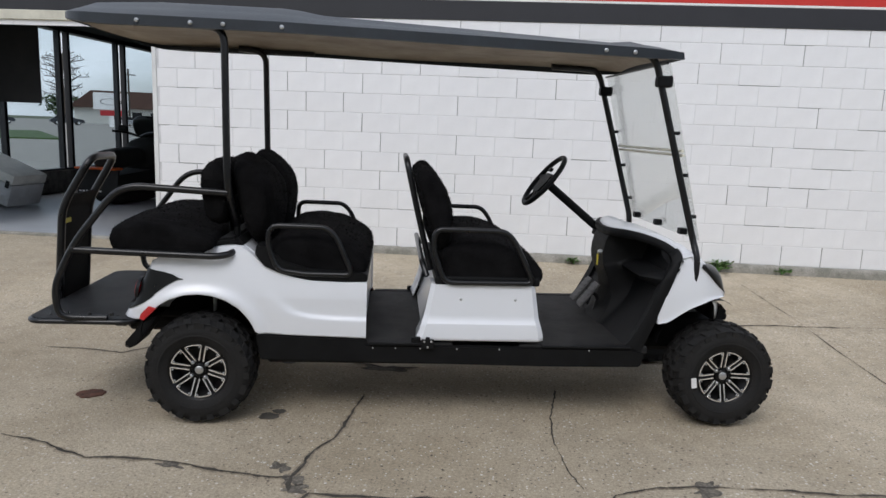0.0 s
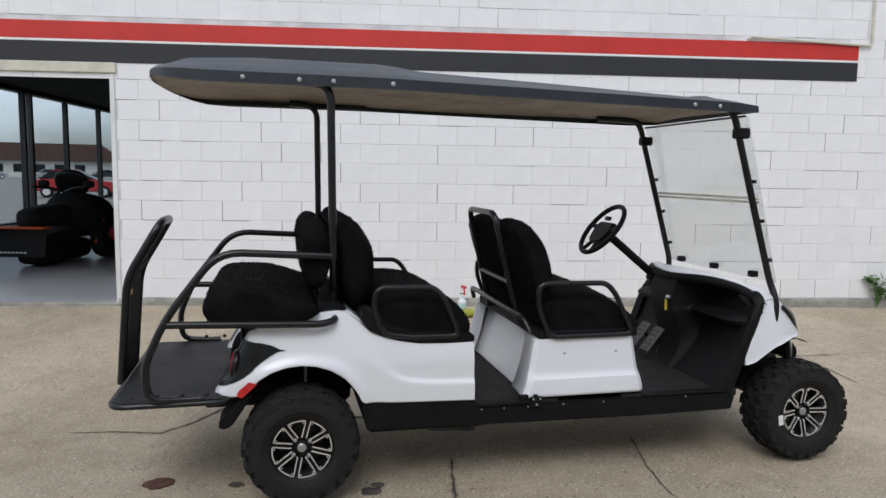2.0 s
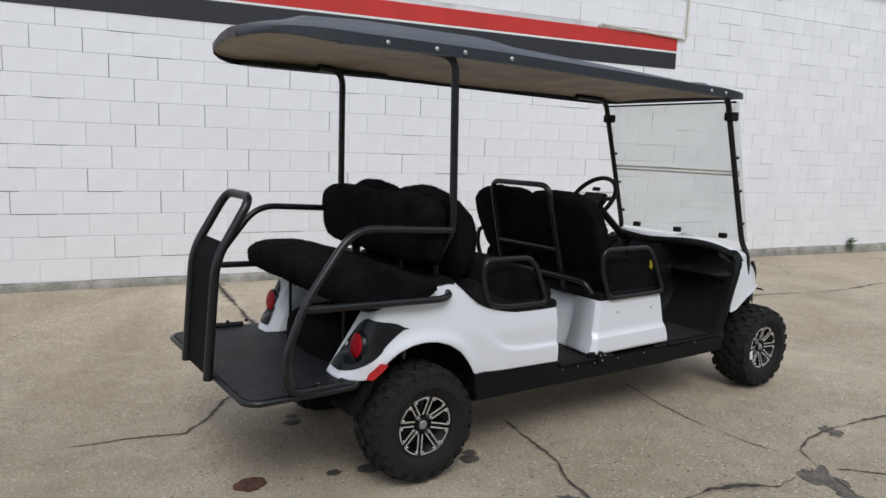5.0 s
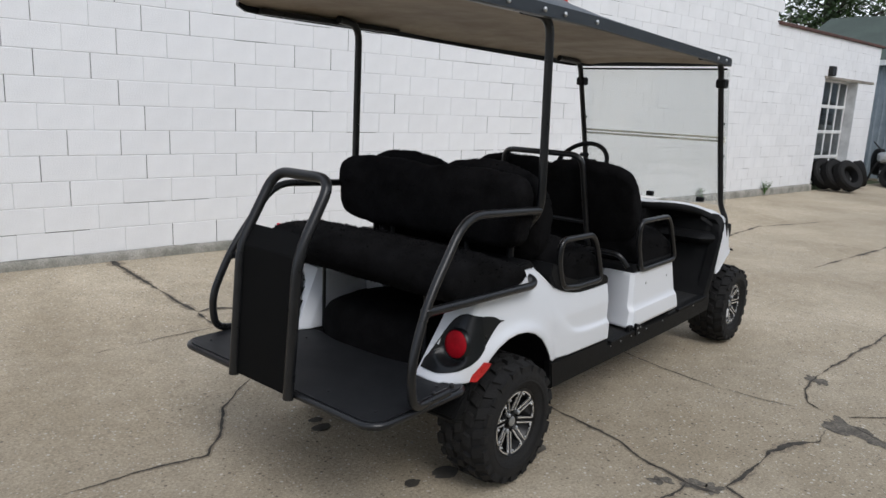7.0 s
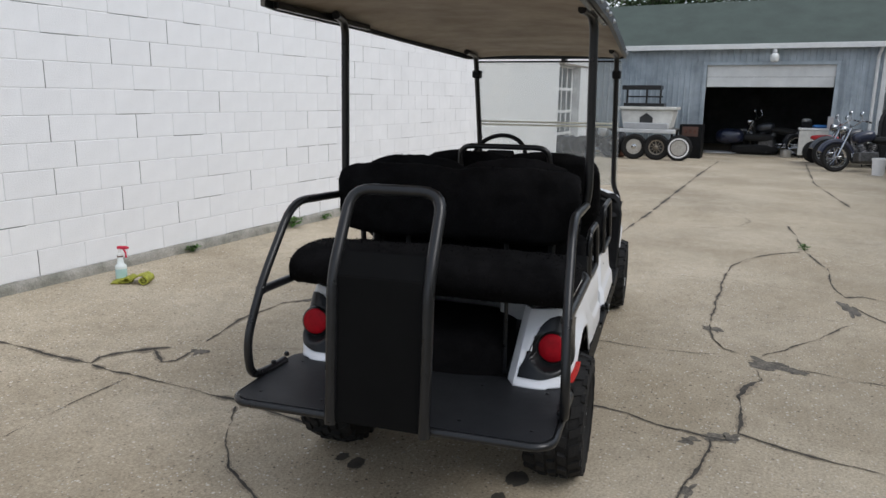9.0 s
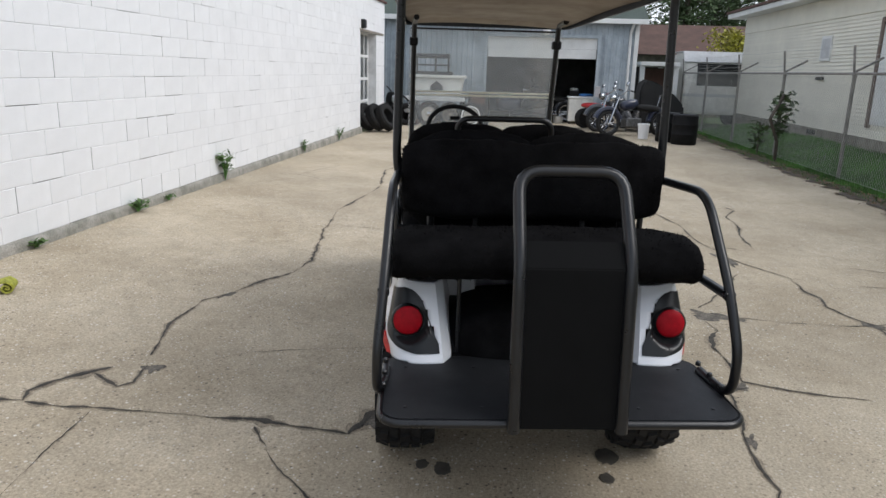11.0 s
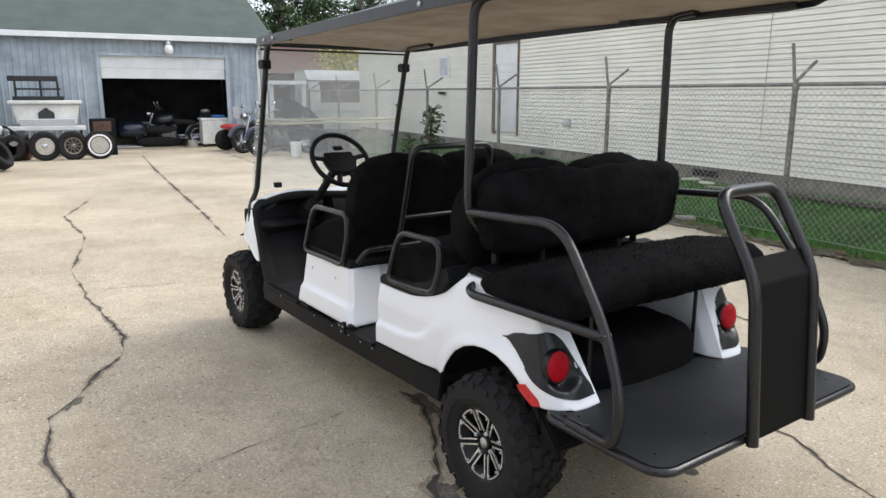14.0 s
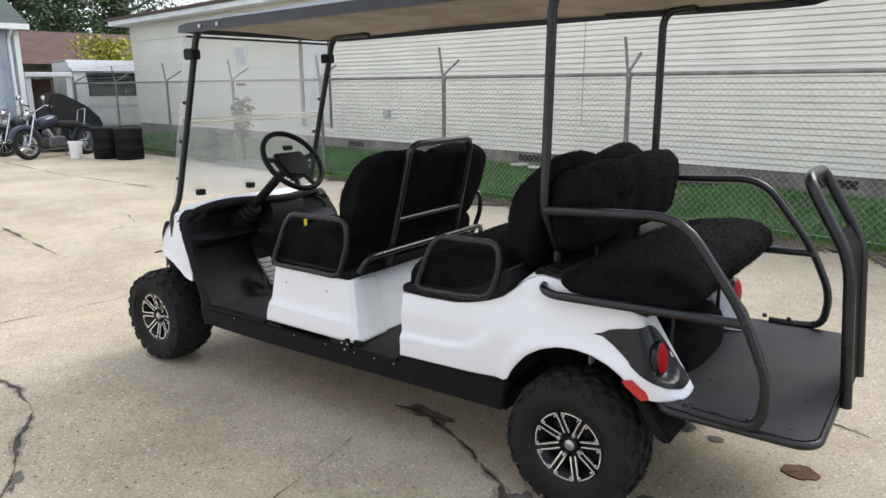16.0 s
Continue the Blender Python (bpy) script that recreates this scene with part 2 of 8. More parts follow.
def concrete():
    """Old broom-worn slab: tan paste, mottled at hand width, with exposed pale and dark grains and small pits."""
    m = bpy.data.materials.new("old_concrete")
    m.use_nodes = True
    n, l = m.node_tree.nodes, m.node_tree.links
    b = n["Principled BSDF"]
    tc = n.new("ShaderNodeTexCoord")

    def tex(scale, detail=5.0, rough=0.6):
        t = n.new("ShaderNodeTexNoise")
        t.inputs["Scale"].default_value, t.inputs["Detail"].default_value, t.inputs["Roughness"].default_value = scale, detail, rough
        l.new(tc.outputs["Object"], t.inputs["Vector"])
        return t.outputs["Fac"]

    def span(src, a0, a1, b0, b1):
        r = n.new("ShaderNodeMapRange")
        for key, val in zip(("From Min", "From Max", "To Min", "To Max"), (a0, a1, b0, b1)):
            r.inputs[key].default_value = val
        l.new(src, r.inputs["Value"])
        return r.outputs["Result"]

    def mix(fac, ca, cb, how="MIX"):
        x = n.new("ShaderNodeMix")
        x.data_type, x.blend_type = "RGBA", how
        for key, val in (("Factor", fac), ("A", ca), ("B", cb)):
            if isinstance(val, (float, tuple)):
                x.inputs[key].default_value = val
            else:
                l.new(val, x.inputs[key])
        return x.outputs["Result"]

    def times(p, q):
        x = n.new("ShaderNodeMath")
        x.operation = "MULTIPLY"
        l.new(p, x.inputs[0])
        l.new(q, x.inputs[1])
        return x.outputs["Value"]

    def cells(scale, r0, r1):
        v = n.new("ShaderNodeTexVoronoi")
        v.inputs["Scale"].default_value = scale
        l.new(tc.outputs["Object"], v.inputs["Vector"])
        sep = n.new("ShaderNodeSeparateColor")
        l.new(v.outputs["Color"], sep.inputs["Color"])
        return span(v.outputs["Distance"], r0, r1, 1.0, 0.0), sep.outputs["Red"], sep.outputs["Green"]

    paste = mix(span(tex(0.8, 7, 0.62), 0.36, 0.64, 0, 1), (0.392, 0.327, 0.233, 1), (0.50, 0.429, 0.322, 1))
    paste = mix(1.0, paste, span(tex(7.0, 6, 0.7), 0.32, 0.68, 0.90, 1.09), "MULTIPLY")
    paste = mix(1.0, paste, span(tex(75.0, 6, 0.8), 0.33, 0.67, 0.62, 1.34), "MULTIPLY")
    worn = span(tex(0.55, 6, 0.7), 0.34, 0.58, 0.30, 1.0)
    g1, red1, green1 = cells(62, 0.18, 0.30)
    pick1 = times(times(g1, span(red1, 0.50, 0.56, 0, 1)), worn)
    stone = mix(span(green1, 0.45, 0.6, 0, 1), (0.12, 0.10, 0.08, 1), (0.78, 0.75, 0.68, 1))
    col = mix(pick1, paste, stone)
    g2, red2, green2 = cells(30, 0.14, 0.25)
    pick2 = times(times(g2, span(red2, 0.62, 0.68, 0, 0.9)), worn)
    col = mix(pick2, col, mix(span(green2, 0.5, 0.62, 0, 1), (0.075, 0.062, 0.05, 1), (0.80, 0.77, 0.70, 1)))
    pits = span(tex(16.0, 6, 0.78), 0.585, 0.68, 0.0, 0.62)
    col = mix(times(pits, worn), col, (0.12, 0.10, 0.078, 1))
    col = mix(1.0, col, span(tex(0.33, 6, 0.6), 0.38, 0.64, 0.88, 1.07), "MULTIPLY")
    l.new(col, b.inputs["Base Color"])
    b.inputs["Roughness"].default_value = 0.9
    b.inputs["Specular IOR Level"].default_value = 0.35
    bp = n.new("ShaderNodeBump")
    bp.inputs["Strength"].default_value, bp.inputs["Distance"].default_value = 0.75, 0.010
    l.new(tex(55.0, 6, 0.75), bp.inputs["Height"])
    l.new(bp.outputs["Normal"], b.inputs["Normal"])
    return m


M_CONCRETE = concrete()


# ---- mesh tools ----
def part(name, bm, material, parent=None, label="", smooth=None):
    me = bpy.data.meshes.new(name)
    bmesh.ops.recalc_face_normals(bm, faces=bm.faces)
    bm.to_mesh(me)
    bm.free()
    me.materials.append(material)
    if smooth is not None:
        me.polygons.foreach_set("use_smooth", [True] * len(me.polygons))
        me.set_sharp_from_angle(angle=radians(smooth))
    ob = new(name, me)
    if parent:
        ob.parent = parent
    if label:
        ob["label"] = label
    return ob


def thing(name, label, category, m=None, group="", kind=""):
    ob = tagged(new(name), label, category, group, kind)
    ob.empty_display_size = 0.1
    if m is not None:
        ob.matrix_basis = m
    return ob


def structure(name, bm, material, label, category="structure", m=None, smooth=None):
    ob = part(name, bm, material, None, "", smooth)
    tagged(ob, label, category, "", "structure")
    if m is not None:
        ob.matrix_basis = m
    return ob


def join(*bms):
    out = bmesh.new()
    for b in bms:
        base = {v: out.verts.new(v.co) for v in b.verts}
        for f in b.faces:
            try:
                out.faces.new([base[v] for v in f.verts])
            except ValueError:
                pass
        b.free()
    return out


def moved(bm, m):
    bmesh.ops.transform(bm, matrix=m, verts=bm.verts)
    return bm


def box(x0, x1, y0, y1, z0, z1, bevel=0.0, seg=1):
    bm = bmesh.new()
    bmesh.ops.create_cube(bm, size=1.0)
    for v in bm.verts:
        v.co = (x0 + (x1 - x0) * (v.co.x + 0.5), y0 + (y1 - y0) * (v.co.y + 0.5), z0 + (z1 - z0) * (v.co.z + 0.5))
    if bevel:
        bmesh.ops.bevel(bm, geom=bm.edges[:], offset=bevel, segments=seg, affect="EDGES", profile=0.6)
    return bm


def fillet(pts, r, n=5):
    """A polyline with its corners rounded."""
    pts = [Vector(p) for p in pts]
    out = [pts[0]]
    for a, b, c in zip(pts, pts[1:], pts[2:]):
        da, dc = a - b, c - b
        k = min(r, da.length * 0.48, dc.length * 0.48)
        p, q = b + da.normalized() * k, b + dc.normalized() * k
        for i in range(n + 1):
            t = i / n
            out.append(p * (1 - t) ** 2 + b * 2 * t * (1 - t) + q * t * t)
    out.append(pts[-1])
    return out


def tube(pts, r, corner=0.06, seg=10, n=5, closed=False, squash=1.0):
    path = fillet(pts, corner, n) if corner and not closed else [Vector(p) for p in pts]
    bm = bmesh.new()
    count = len(path)
    up = Vector((0.13, 0.29, 0.95))
    rings = []
    for i, p in enumerate(path):
        a = path[(i - 1) % count] if closed or i else path[0]
        b = path[(i + 1) % count] if closed or i < count - 1 else path[-1]
        d = (b - a).normalized()
        side = d.cross(up)
        if side.length < 0.05:
            side = d.cross(Vector((1, 0, 0)))
        side.normalize()
        up = side.cross(d).normalized()
        rings.append([bm.verts.new(p + (side * math.cos(j * math.tau / seg) + up * math.sin(j * math.tau / seg) * squash) * r) for j in range(seg)])
    last = count if closed else count - 1
    for i in range(last):
        ra, rb = rings[i], rings[(i + 1) % count]
        for j in range(seg):
            bm.faces.new((ra[j], ra[(j + 1) % seg], rb[(j + 1) % seg], rb[j]))
    if not closed:
        bm.faces.new(rings[0])
        bm.faces.new(rings[-1])
    return bm


def lathe(profile, seg=32, close=False):
    """Profile of (radius, height) turned round z."""
    bm = bmesh.new()
    rings = []
    for r, h in profile:
        rings.append([bm.verts.new((r * math.cos(j * math.tau / seg), r * math.sin(j * math.tau / seg), h)) for j in range(seg)])
    pairs = list(zip(rings, rings[1:])) + ([(rings[-1], rings[0])] if close else [])
    for a, b in pairs:
        for j in range(seg):
            bm.faces.new((a[j], a[(j + 1) % seg], b[(j + 1) % seg], b[j]))
    if not close:
        bm.faces.new(rings[0])
        bm.faces.new(rings[-1])
    return bm


def prism(outline, y0, y1, bevel=0.0, seg=2):
    """An outline of (x, z) drawn out along y."""
    bm = bmesh.new()
    a = [bm.verts.new((x, y0, z)) for x, z in outline]
    b = [bm.verts.new((x, y1, z)) for x, z in outline]
    bm.faces.new(a)
    bm.faces.new(b[::-1])
    k = len(a)
    for i in range(k):
        bm.faces.new((a[i], a[(i + 1) % k], b[(i + 1) % k], b[i]))
    bmesh.ops.recalc_face_normals(bm, faces=bm.faces)
    if bevel:
        bmesh.ops.bevel(bm, geom=bm.edges[:], offset=bevel, segments=seg, affect="EDGES")
    return bm


def plan(outline, z0, z1, bevel=0.0, seg=2):
    """An outline of (x, y) drawn up from z0 to z1."""
    bm = bmesh.new()
    a = [bm.verts.new((x, y, z0)) for x, y in outline]
    b = [bm.verts.new((x, y, z1)) for x, y in outline]
    bm.faces.new(a[::-1])
    bm.faces.new(b)
    k = len(a)
    for i in range(k):
        bm.faces.new((a[i], a[(i + 1) % k], b[(i + 1) % k], b[i]))
    bmesh.ops.recalc_face_normals(bm, faces=bm.faces)
    if bevel:
        bmesh.ops.bevel(bm, geom=[e for e in bm.edges if abs(e.verts[0].co.z - e.verts[1].co.z) < 1e-6], offset=bevel, segments=seg, affect="EDGES")
    return bm


def rounded(x0, x1, y0, y1, r, n=6):
    pts = []
    for cx, cy, a0 in ((x1 - r, y1 - r, 0), (x0 + r, y1 - r, 90), (x0 + r, y0 + r, 180), (x1 - r, y0 + r, 270)):
        for i in range(n + 1):
            a = radians(a0 + 90 * i / n)
            pts.append((cx + r * math.cos(a), cy + r * math.sin(a)))
    return pts


def cushion(sx, sy, sz, p=5.0, n=20, fuzz=0.004, dome=0.0, seed=0.0, lobe=0.0):
    """A stuffed pad, centred; softly squared, with an uneven skin. lobe: depth of the dip between two halves along y."""
    bm = bmesh.new()
    bmesh.ops.create_cube(bm, size=2.0)
    bmesh.ops.subdivide_edges(bm, edges=bm.edges[:], cuts=n, use_grid_fill=True)
    for v in bm.verts:
        c = v.co.copy()
        k = (abs(c.x) ** p + abs(c.y) ** p + abs(c.z) ** p) ** (1 / p)
        c /= k
        q = Vector((c.x * sx / 2, c.y * sy / 2, c.z * sz / 2))
        if dome:
            q.z += dome * max(0.0, c.z) * (1 - c.x * c.x * 0.8) * (1 - c.y ** 4)
        if lobe:
            w = math.exp(-((c.y * sy / 2) / 0.045) ** 2)
            q.z -= lobe * w * max(0.0, c.z)
            q.x *= 1 - 0.10 * w
        o = Vector((seed, seed * 0.7, -seed))
        f = noise.noise(q * 9 + o) * 0.9 + noise.noise(q * 27 + o) * 0.5 + noise.noise(q * 90 + o) * 0.35
        v.co = q + q.normalized() * f * fuzz
    return bm


def strip(pts, width, z=0.004, jag=0.012, step=0.05, seed=0, height=None):
    """A ragged ribbon laid along a line on the ground."""
    rng = random.Random(seed)
    dense = []
    for a, b in zip(pts, pts[1:]):
        a, b = Vector((*a, 0)), Vector((*b, 0))
        k = max(1, int((b - a).length / step))
        dense += [a.lerp(b, i / k) for i in range(k)]
    dense.append(Vector((*pts[-1], 0)))
    bm = bmesh.new()
    rows = []
    for i, p in enumerate(dense):
        d = (dense[min(i + 1, len(dense) - 1)] - dense[max(i - 1, 0)]).normalized()
        nrm = Vector((-d.y, d.x, 0))
        off = nrm * (noise.noise(Vector((p.x * 5.3, p.y * 5.3, seed * 2.3))) * 1.7 + noise.noise(Vector((p.x * 19, p.y * 19, seed * 1.1))) * 0.8 + rng.uniform(-0.25, 0.25)) * jag
        wave = noise.noise(Vector((p.x * 3.1, p.y * 3.1, seed * 1.7))) + 0.6 * noise.noise(Vector((p.x * 11, p.y * 11, seed * 0.9)))
        w = width * max(0.10, 0.85 + 1.5 * wave) * rng.uniform(0.55, 1.25) * (0.35 if i in (0, len(dense) - 1) else 1)
        c = p + off
        h = z if height is None else height(c.x, c.y) + z
        rows.append((bm.verts.new((*(c + nrm * w / 2).xy, h)), bm.verts.new((*(c - nrm * w / 2).xy, h))))
    for a, b in zip(rows, rows[1:]):
        bm.faces.new((a[0], a[1], b[1], b[0]))
    return bm

# ---- the yard ----
def to_yard(x, y):
    p = YARD.inverted() @ Vector((x, y, 0))
    return p.x, p.y


def ground_sheet(s0, s1, v0, v1, ns, nv, drop=0.0):
    bm = bmesh.new()
    rows = []
    for i in range(ns + 1):
        s = s0 + (s1 - s0) * i / ns
        rows.append([bm.verts.new((s, v0 + (v1 - v0) * j / nv, rise(s, v0 + (v1 - v0) * j / nv) - drop)) for j in range(nv + 1)])
    for a, b in zip(rows, rows[1:]):
        for j in range(nv):
            bm.faces.new((a[j], b[j], b[j + 1], a[j + 1]))
    return bm


structure("ground", box(-400, 400, -400, 400, -0.5, -0.06), M_FARGROUND, "grassy open ground reaching to the horizon", "ground", YARD)
structure("pavement", ground_sheet(-9, 24, -8.45, 0.0, 66, 48), M_CONCRETE, "worn tan concrete yard with exposed aggregate and cracks", "pavement", YARD, smooth=30)
structure("pavement_far", ground_sheet(-9, 36, -24, -8.45, 6, 4, 0.03), M_GRASS, "soil under the lawn beyond the fence", "ground", YARD)

# cracks and slab joints, laid out in the cart's axes
M_CRUMB = mat("crumbled_edge", (0.33, 0.275, 0.20), 0.95, var=0.2, scale=30, bump=0.9, bscale=70, fine=0.35)


def crack(width, jag, *pts):
    """A ragged open crack with crumbled edges."""
    line, seed = [to_yard(*p) for p in pts], len(pts) * 7 + int(abs(pts[0][0]) * 100)
    structure("crack", strip(line, width * 0.8, 0.0032 + seed % 7 * 0.0002, jag * 0.45, 0.025, seed, rise), M_CRACK, "dark ragged crack in the concrete slab", "crack", YARD)
    if width >= 0.012 and jag > 0.01:
        structure("crack_edge", strip(line, width * 2.1, 0.0008 + seed % 7 * 0.00015, jag * 0.45, 0.025, seed, rise), M_CRUMB, "crumbled worn edge along a concrete crack", "crack edge", YARD)


# on the cart's right
crack(0.016, 0.02, (1.74, -1.42), (1.85, -1.28), (2.01, -1.22), (2.39, -1.21), (2.7, -1.26), (3.13, -1.31), (3.53, -1.37), (3.98, -1.43), (4.37, -1.51), (4.76, -1.69), (5.07, -1.94), (5.34, -2.27))
crack(0.018, 0.025, (7.03, -2.37), (6.31, -2.36), (5.48, -2.31), (5.07, -2.32), (4.56, -2.37), (4.13, -2.31), (3.71, -2.27), (3.47, -2.3))
crack(0.02, 0.02, (3.47, -2.3), (3.54, -2.45), (3.46, -2.58), (3.48, -2.69), (4.1, -2.83), (4.55, -3.02), (5.05, -3.10), (5.45, -3.38), (5.61, -3.34))
crack(0.016, 0.02, (3.21, -2.3), (3.01, -2.35), (2.82, -2.43), (2.55, -2.54), (2.25, -2.47), (2.05, -2.50), (1.85, -2.43), (1.69, -2.45), (1.47, -2.53))
crack(0.006, 0.015, (2.55, -2.54), (2.46, -2.80), (2.36, -3.0), (2.3, -3.3))
crack(0.014, 0.02, (1.47, -2.53), (1.59, -2.94), (1.8, -3.05), (1.99, -3.5), (2.01, -3.91))
crack(0.018, 0.02, (1.42, -2.52), (1.05, -2.46), (0.84, -2.40), (0.64, -2.36), (0.42, -2.1))
crack(0.008, 0.02, (1.5, -2.1), (1.46, -2.3), (1.47, -2.53))
crack(0.007, 0.015, (2.9, -3.2), (2.7, -3.6), (2.45, -4.1))
crack(0.014, 0.02, (2.65, -2.15), (2.35, -1.95), (2.24, -1.89), (2.12, -1.78), (1.93, -1.62), (1.79, -1.49))
crack(0.026, 0.025, (1.53, -1.45), (1.36, -1.44), (1.23, -1.36), (1.07, -1.31), (0.84, -1.28), (0.6, -1.25))
crack(0.02, 0.02, (0.6, -1.25), (0.51, -1.45), (0.44, -1.65), (0.39, -1.82))
crack(0.014, 0.02, (0.51, -1.12), (0.37, -1.12), (0.13, -1.04), (-0.08, -0.96), (-0.17, -0.96), (-0.39, -0.95), (-0.48, -0.9), (-0.61, -0.81), (-0.86, -0.71))
crack(0.012, 0.02, (1.68, -1.53), (1.6, -1.67), (1.53, -1.93), (1.5, -2.1))
crack(0.008, 0.02, (1.86, -0.1), (1.75, -0.49), (1.69, -0.8), (1.7, -1.06), (1.73, -1.24))
crack(0.014, 0.02, (0.77, -0.2), (0.73, -0.47), (0.66, -0.74), (0.56, -0.92), (0.52, -1.12), (0.52, -1.24))
crack(0.005, 0.015, (3.86, -0.62), (3.81, -0.95), (3.78, -1.19), (3.67, -1.4))
crack(0.005, 0.015, (2.92, -1.31), (2.83, -1.53), (2.79, -1.76), (2.73, -2.12))
crack(0.005, 0.015, (3.66, -1.72), (3.6, -1.98), (3.56, -2.25))
crack(0.01, 0.02, (6.5, -1.29), (6.61, -1.56), (6.8, -1.78), (7.21, -1.95), (7.56, -1.91))
crack(0.005, 0.015, (5.26, -2.46), (5.25, -2.74))
crack(0.006, 0.015, (6.05, -2.79), (6.02, -3.15))
# towards the garage
crack(0.032, 0.012, (17.36, -2.16), (13.46, -1.53), (8.98, -0.88), (7.42, -0.66), (6.37, -0.48), (5.8, -0.40))
crack(0.012, 0.02, (7.42, -0.66), (7.55, -0.4), (7.58, -0.21))
crack(0.026, 0.02, (17.48, -4.27), (12.53, -3.62), (9.13, -3.54))
crack(0.01, 0.02, (9.28, -0.94), (8.9, -1.36))
crack(0.007, 0.004, (4.39, 3.33), (4.2, 1.51), (3.96, 0.07), (4.07, -0.42))
# under the cart
crack(0.034, 0.03, (1.1, 0.25), (0.85, 0.26), (0.55, 0.41), (0.27, 0.58))
crack(0.03, 0.03, (0.04, 0.74), (0.22, 0.66), (0.29, 0.58))
# on the cart's left, by the block wall
crack(0.034, 0.012, (0.44, 3.94), (0.33, 2.96), (0.3, 2.7), (0.27, 2.49), (0.26, 2.2))
crack(0.03, 0.02, (0.26, 2.2), (0.35, 2.22), (0.44, 2.18), (0.53, 2.11), (0.65, 1.97))
crack(0.016, 0.02, (0.81, 1.84), (0.97, 1.85), (1.16, 1.88), (1.28, 1.9), (1.54, 1.84), (1.73, 1.82), (1.88, 1.70))
crack(0.022, 0.03, (9.53, 0.4), (8.19, 0.88), (6.56, 0.89), (4.96, 1.27), (3.85, 1.3), (2.82, 1.27), (2.46, 1.35), (2.19, 1.54), (1.88, 1.70))
crack(0.014, 0.02, (0.57, 2.04), (0.42, 1.86), (0.48, 1.8), (0.57, 1.8), (0.69, 1.81))
crack(0.028, 0.015, (0.25, 2.19), (0.21, 2.0), (0.19, 1.65), (0.17, 1.47), (0.14, 1.15), (0.04, 0.74))
crack(0.006, 0.015, (0.17, 1.88), (0.03, 1.89), (-0.58, 1.92))
crack(0.006, 0.015, (0.71, 1.71), (0.77, 1.51), (0.89, 1.34), (0.95, 1.13), (1.04, 0.62))
crack(0.012, 0.02, (0.08, 1.14), (-0.2, 1.01), (-0.44, 0.83), (-0.62, 0.6), (-0.75, 0.48), (-0.92, 0.53), (-1.2, 0.57), (-1.5, 0.62), (-3.0, 0.9))
crack(0.01, 0.03, (8.5, 1.6), (7.4, 2.1), (7.0, 1.7))
# spalled patches where cracks meet
M_PATCH = mat("spalled_concrete", (0.17, 0.15, 0.122), 0.95, var=0.3, scale=14, bump=0.9, bscale=50, fine=0.4)
for i, (x, y, rx, ry, turn) in enumerate(((1.64, -1.50, 0.19, 0.09, 70), (1.56, -1.66, 0.10, 0.05, 70), (3.10, -2.25, 0.26, 0.06, 8), (1.47, -2.52, 0.12, 0.05, 40), (0.55, -1.22, 0.06, 0.04, 0), (0.46, -1.03, 0.05, 0.06, 20), (0.89, 0.24, 0.16, 0.07, 10), (2.25, -1.23, 0.10, 0.05, 50), (0.16, 0.62, 0.09, 0.06, -40), (0.53, -1.14, 0.05, 0.07, 10), (1.85, 1.71, 0.09, 0.03, -30), (0.66, 1.77, 0.08, 0.05, 40), (0.0, -1.02, 0.07, 0.03, -15))):
    s, v = to_yard(x, y)
    bm = bmesh.new()
    ring = []
    for a in range(48):
        t = a * math.tau / 48
        r = 0.8 + 0.75 * noise.noise(Vector((math.cos(t) * 1.6, math.sin(t) * 1.6, i * 3.3))) + 0.2 * noise.noise(Vector((math.cos(t) * 3.5, math.sin(t) * 3.5, i * 5.1)))
        p, q = rx * r * math.cos(t), ry * r * math.sin(t)
        c, d = math.cos(radians(turn)), math.sin(radians(turn))
        ring.append(bm.verts.new((s + p * c - q * d, v + p * d + q * c, rise(s, v) + 0.0020 + 0.0002 * (i % 5))))
    bm.faces.new(ring)
    structure("spall", bm, M_PATCH, "broken crumbled patch in the concrete", "pothole", YARD)
M_OIL = mat("oil_stain", (0.10, 0.09, 0.075), 0.6, var=0.3, scale=12, bump=0.2)
for i, (x, y, r) in enumerate(((-0.14, -0.34, 0.05), (0.32, -0.5, 0.045), (0.36, -0.44, 0.03), (-0.23, 0.34, 0.04), (-0.3, -0.3, 0.03), (0.3, 0.33, 0.04), (-0.2, 0.42, 0.03))):
    rng = random.Random(70 + i)
    s, v = to_yard(x, y)
    bm = bmesh.new()
    bm.faces.new([bm.verts.new((s + r * 1.3 * math.cos(a * math.tau / 18) * rng.uniform(0.75, 1.1), v + r * math.sin(a * math.tau / 18) * rng.uniform(0.75, 1.1), rise(s, v) + 0.0045)) for a in range(18)])
    structure("stain", bm, M_OIL, "dark oil drip stain on the concrete", "stain", YARD)
drain = thing("drain_cover", "small flat rusty iron cover set in the concrete", "drain cover", pose(-0.655, -0.215, 0.0, 0, 0, 14))
M_RUST = mat("rusty_iron", (0.13, 0.055, 0.035), 0.85, var=0.35, scale=18, bump=0.6, bscale=80)
rust_ring = [(0.078 * math.cos(k * math.tau / 26) * (0.95 + 0.35 * noise.noise(Vector((math.cos(k * math.tau / 26) * 2, math.sin(k * math.tau / 26) * 2, 4.2)))), 0.062 * math.sin(k * math.tau / 26) * (0.95 + 0.35 * noise.noise(Vector((math.cos(k * math.tau / 26) * 2, math.sin(k * math.tau / 26) * 2, 8.8))))) for k in range(26)]
part("plate", plan(rust_ring, -0.01, 0.006, 0.002), M_RUST, drain)

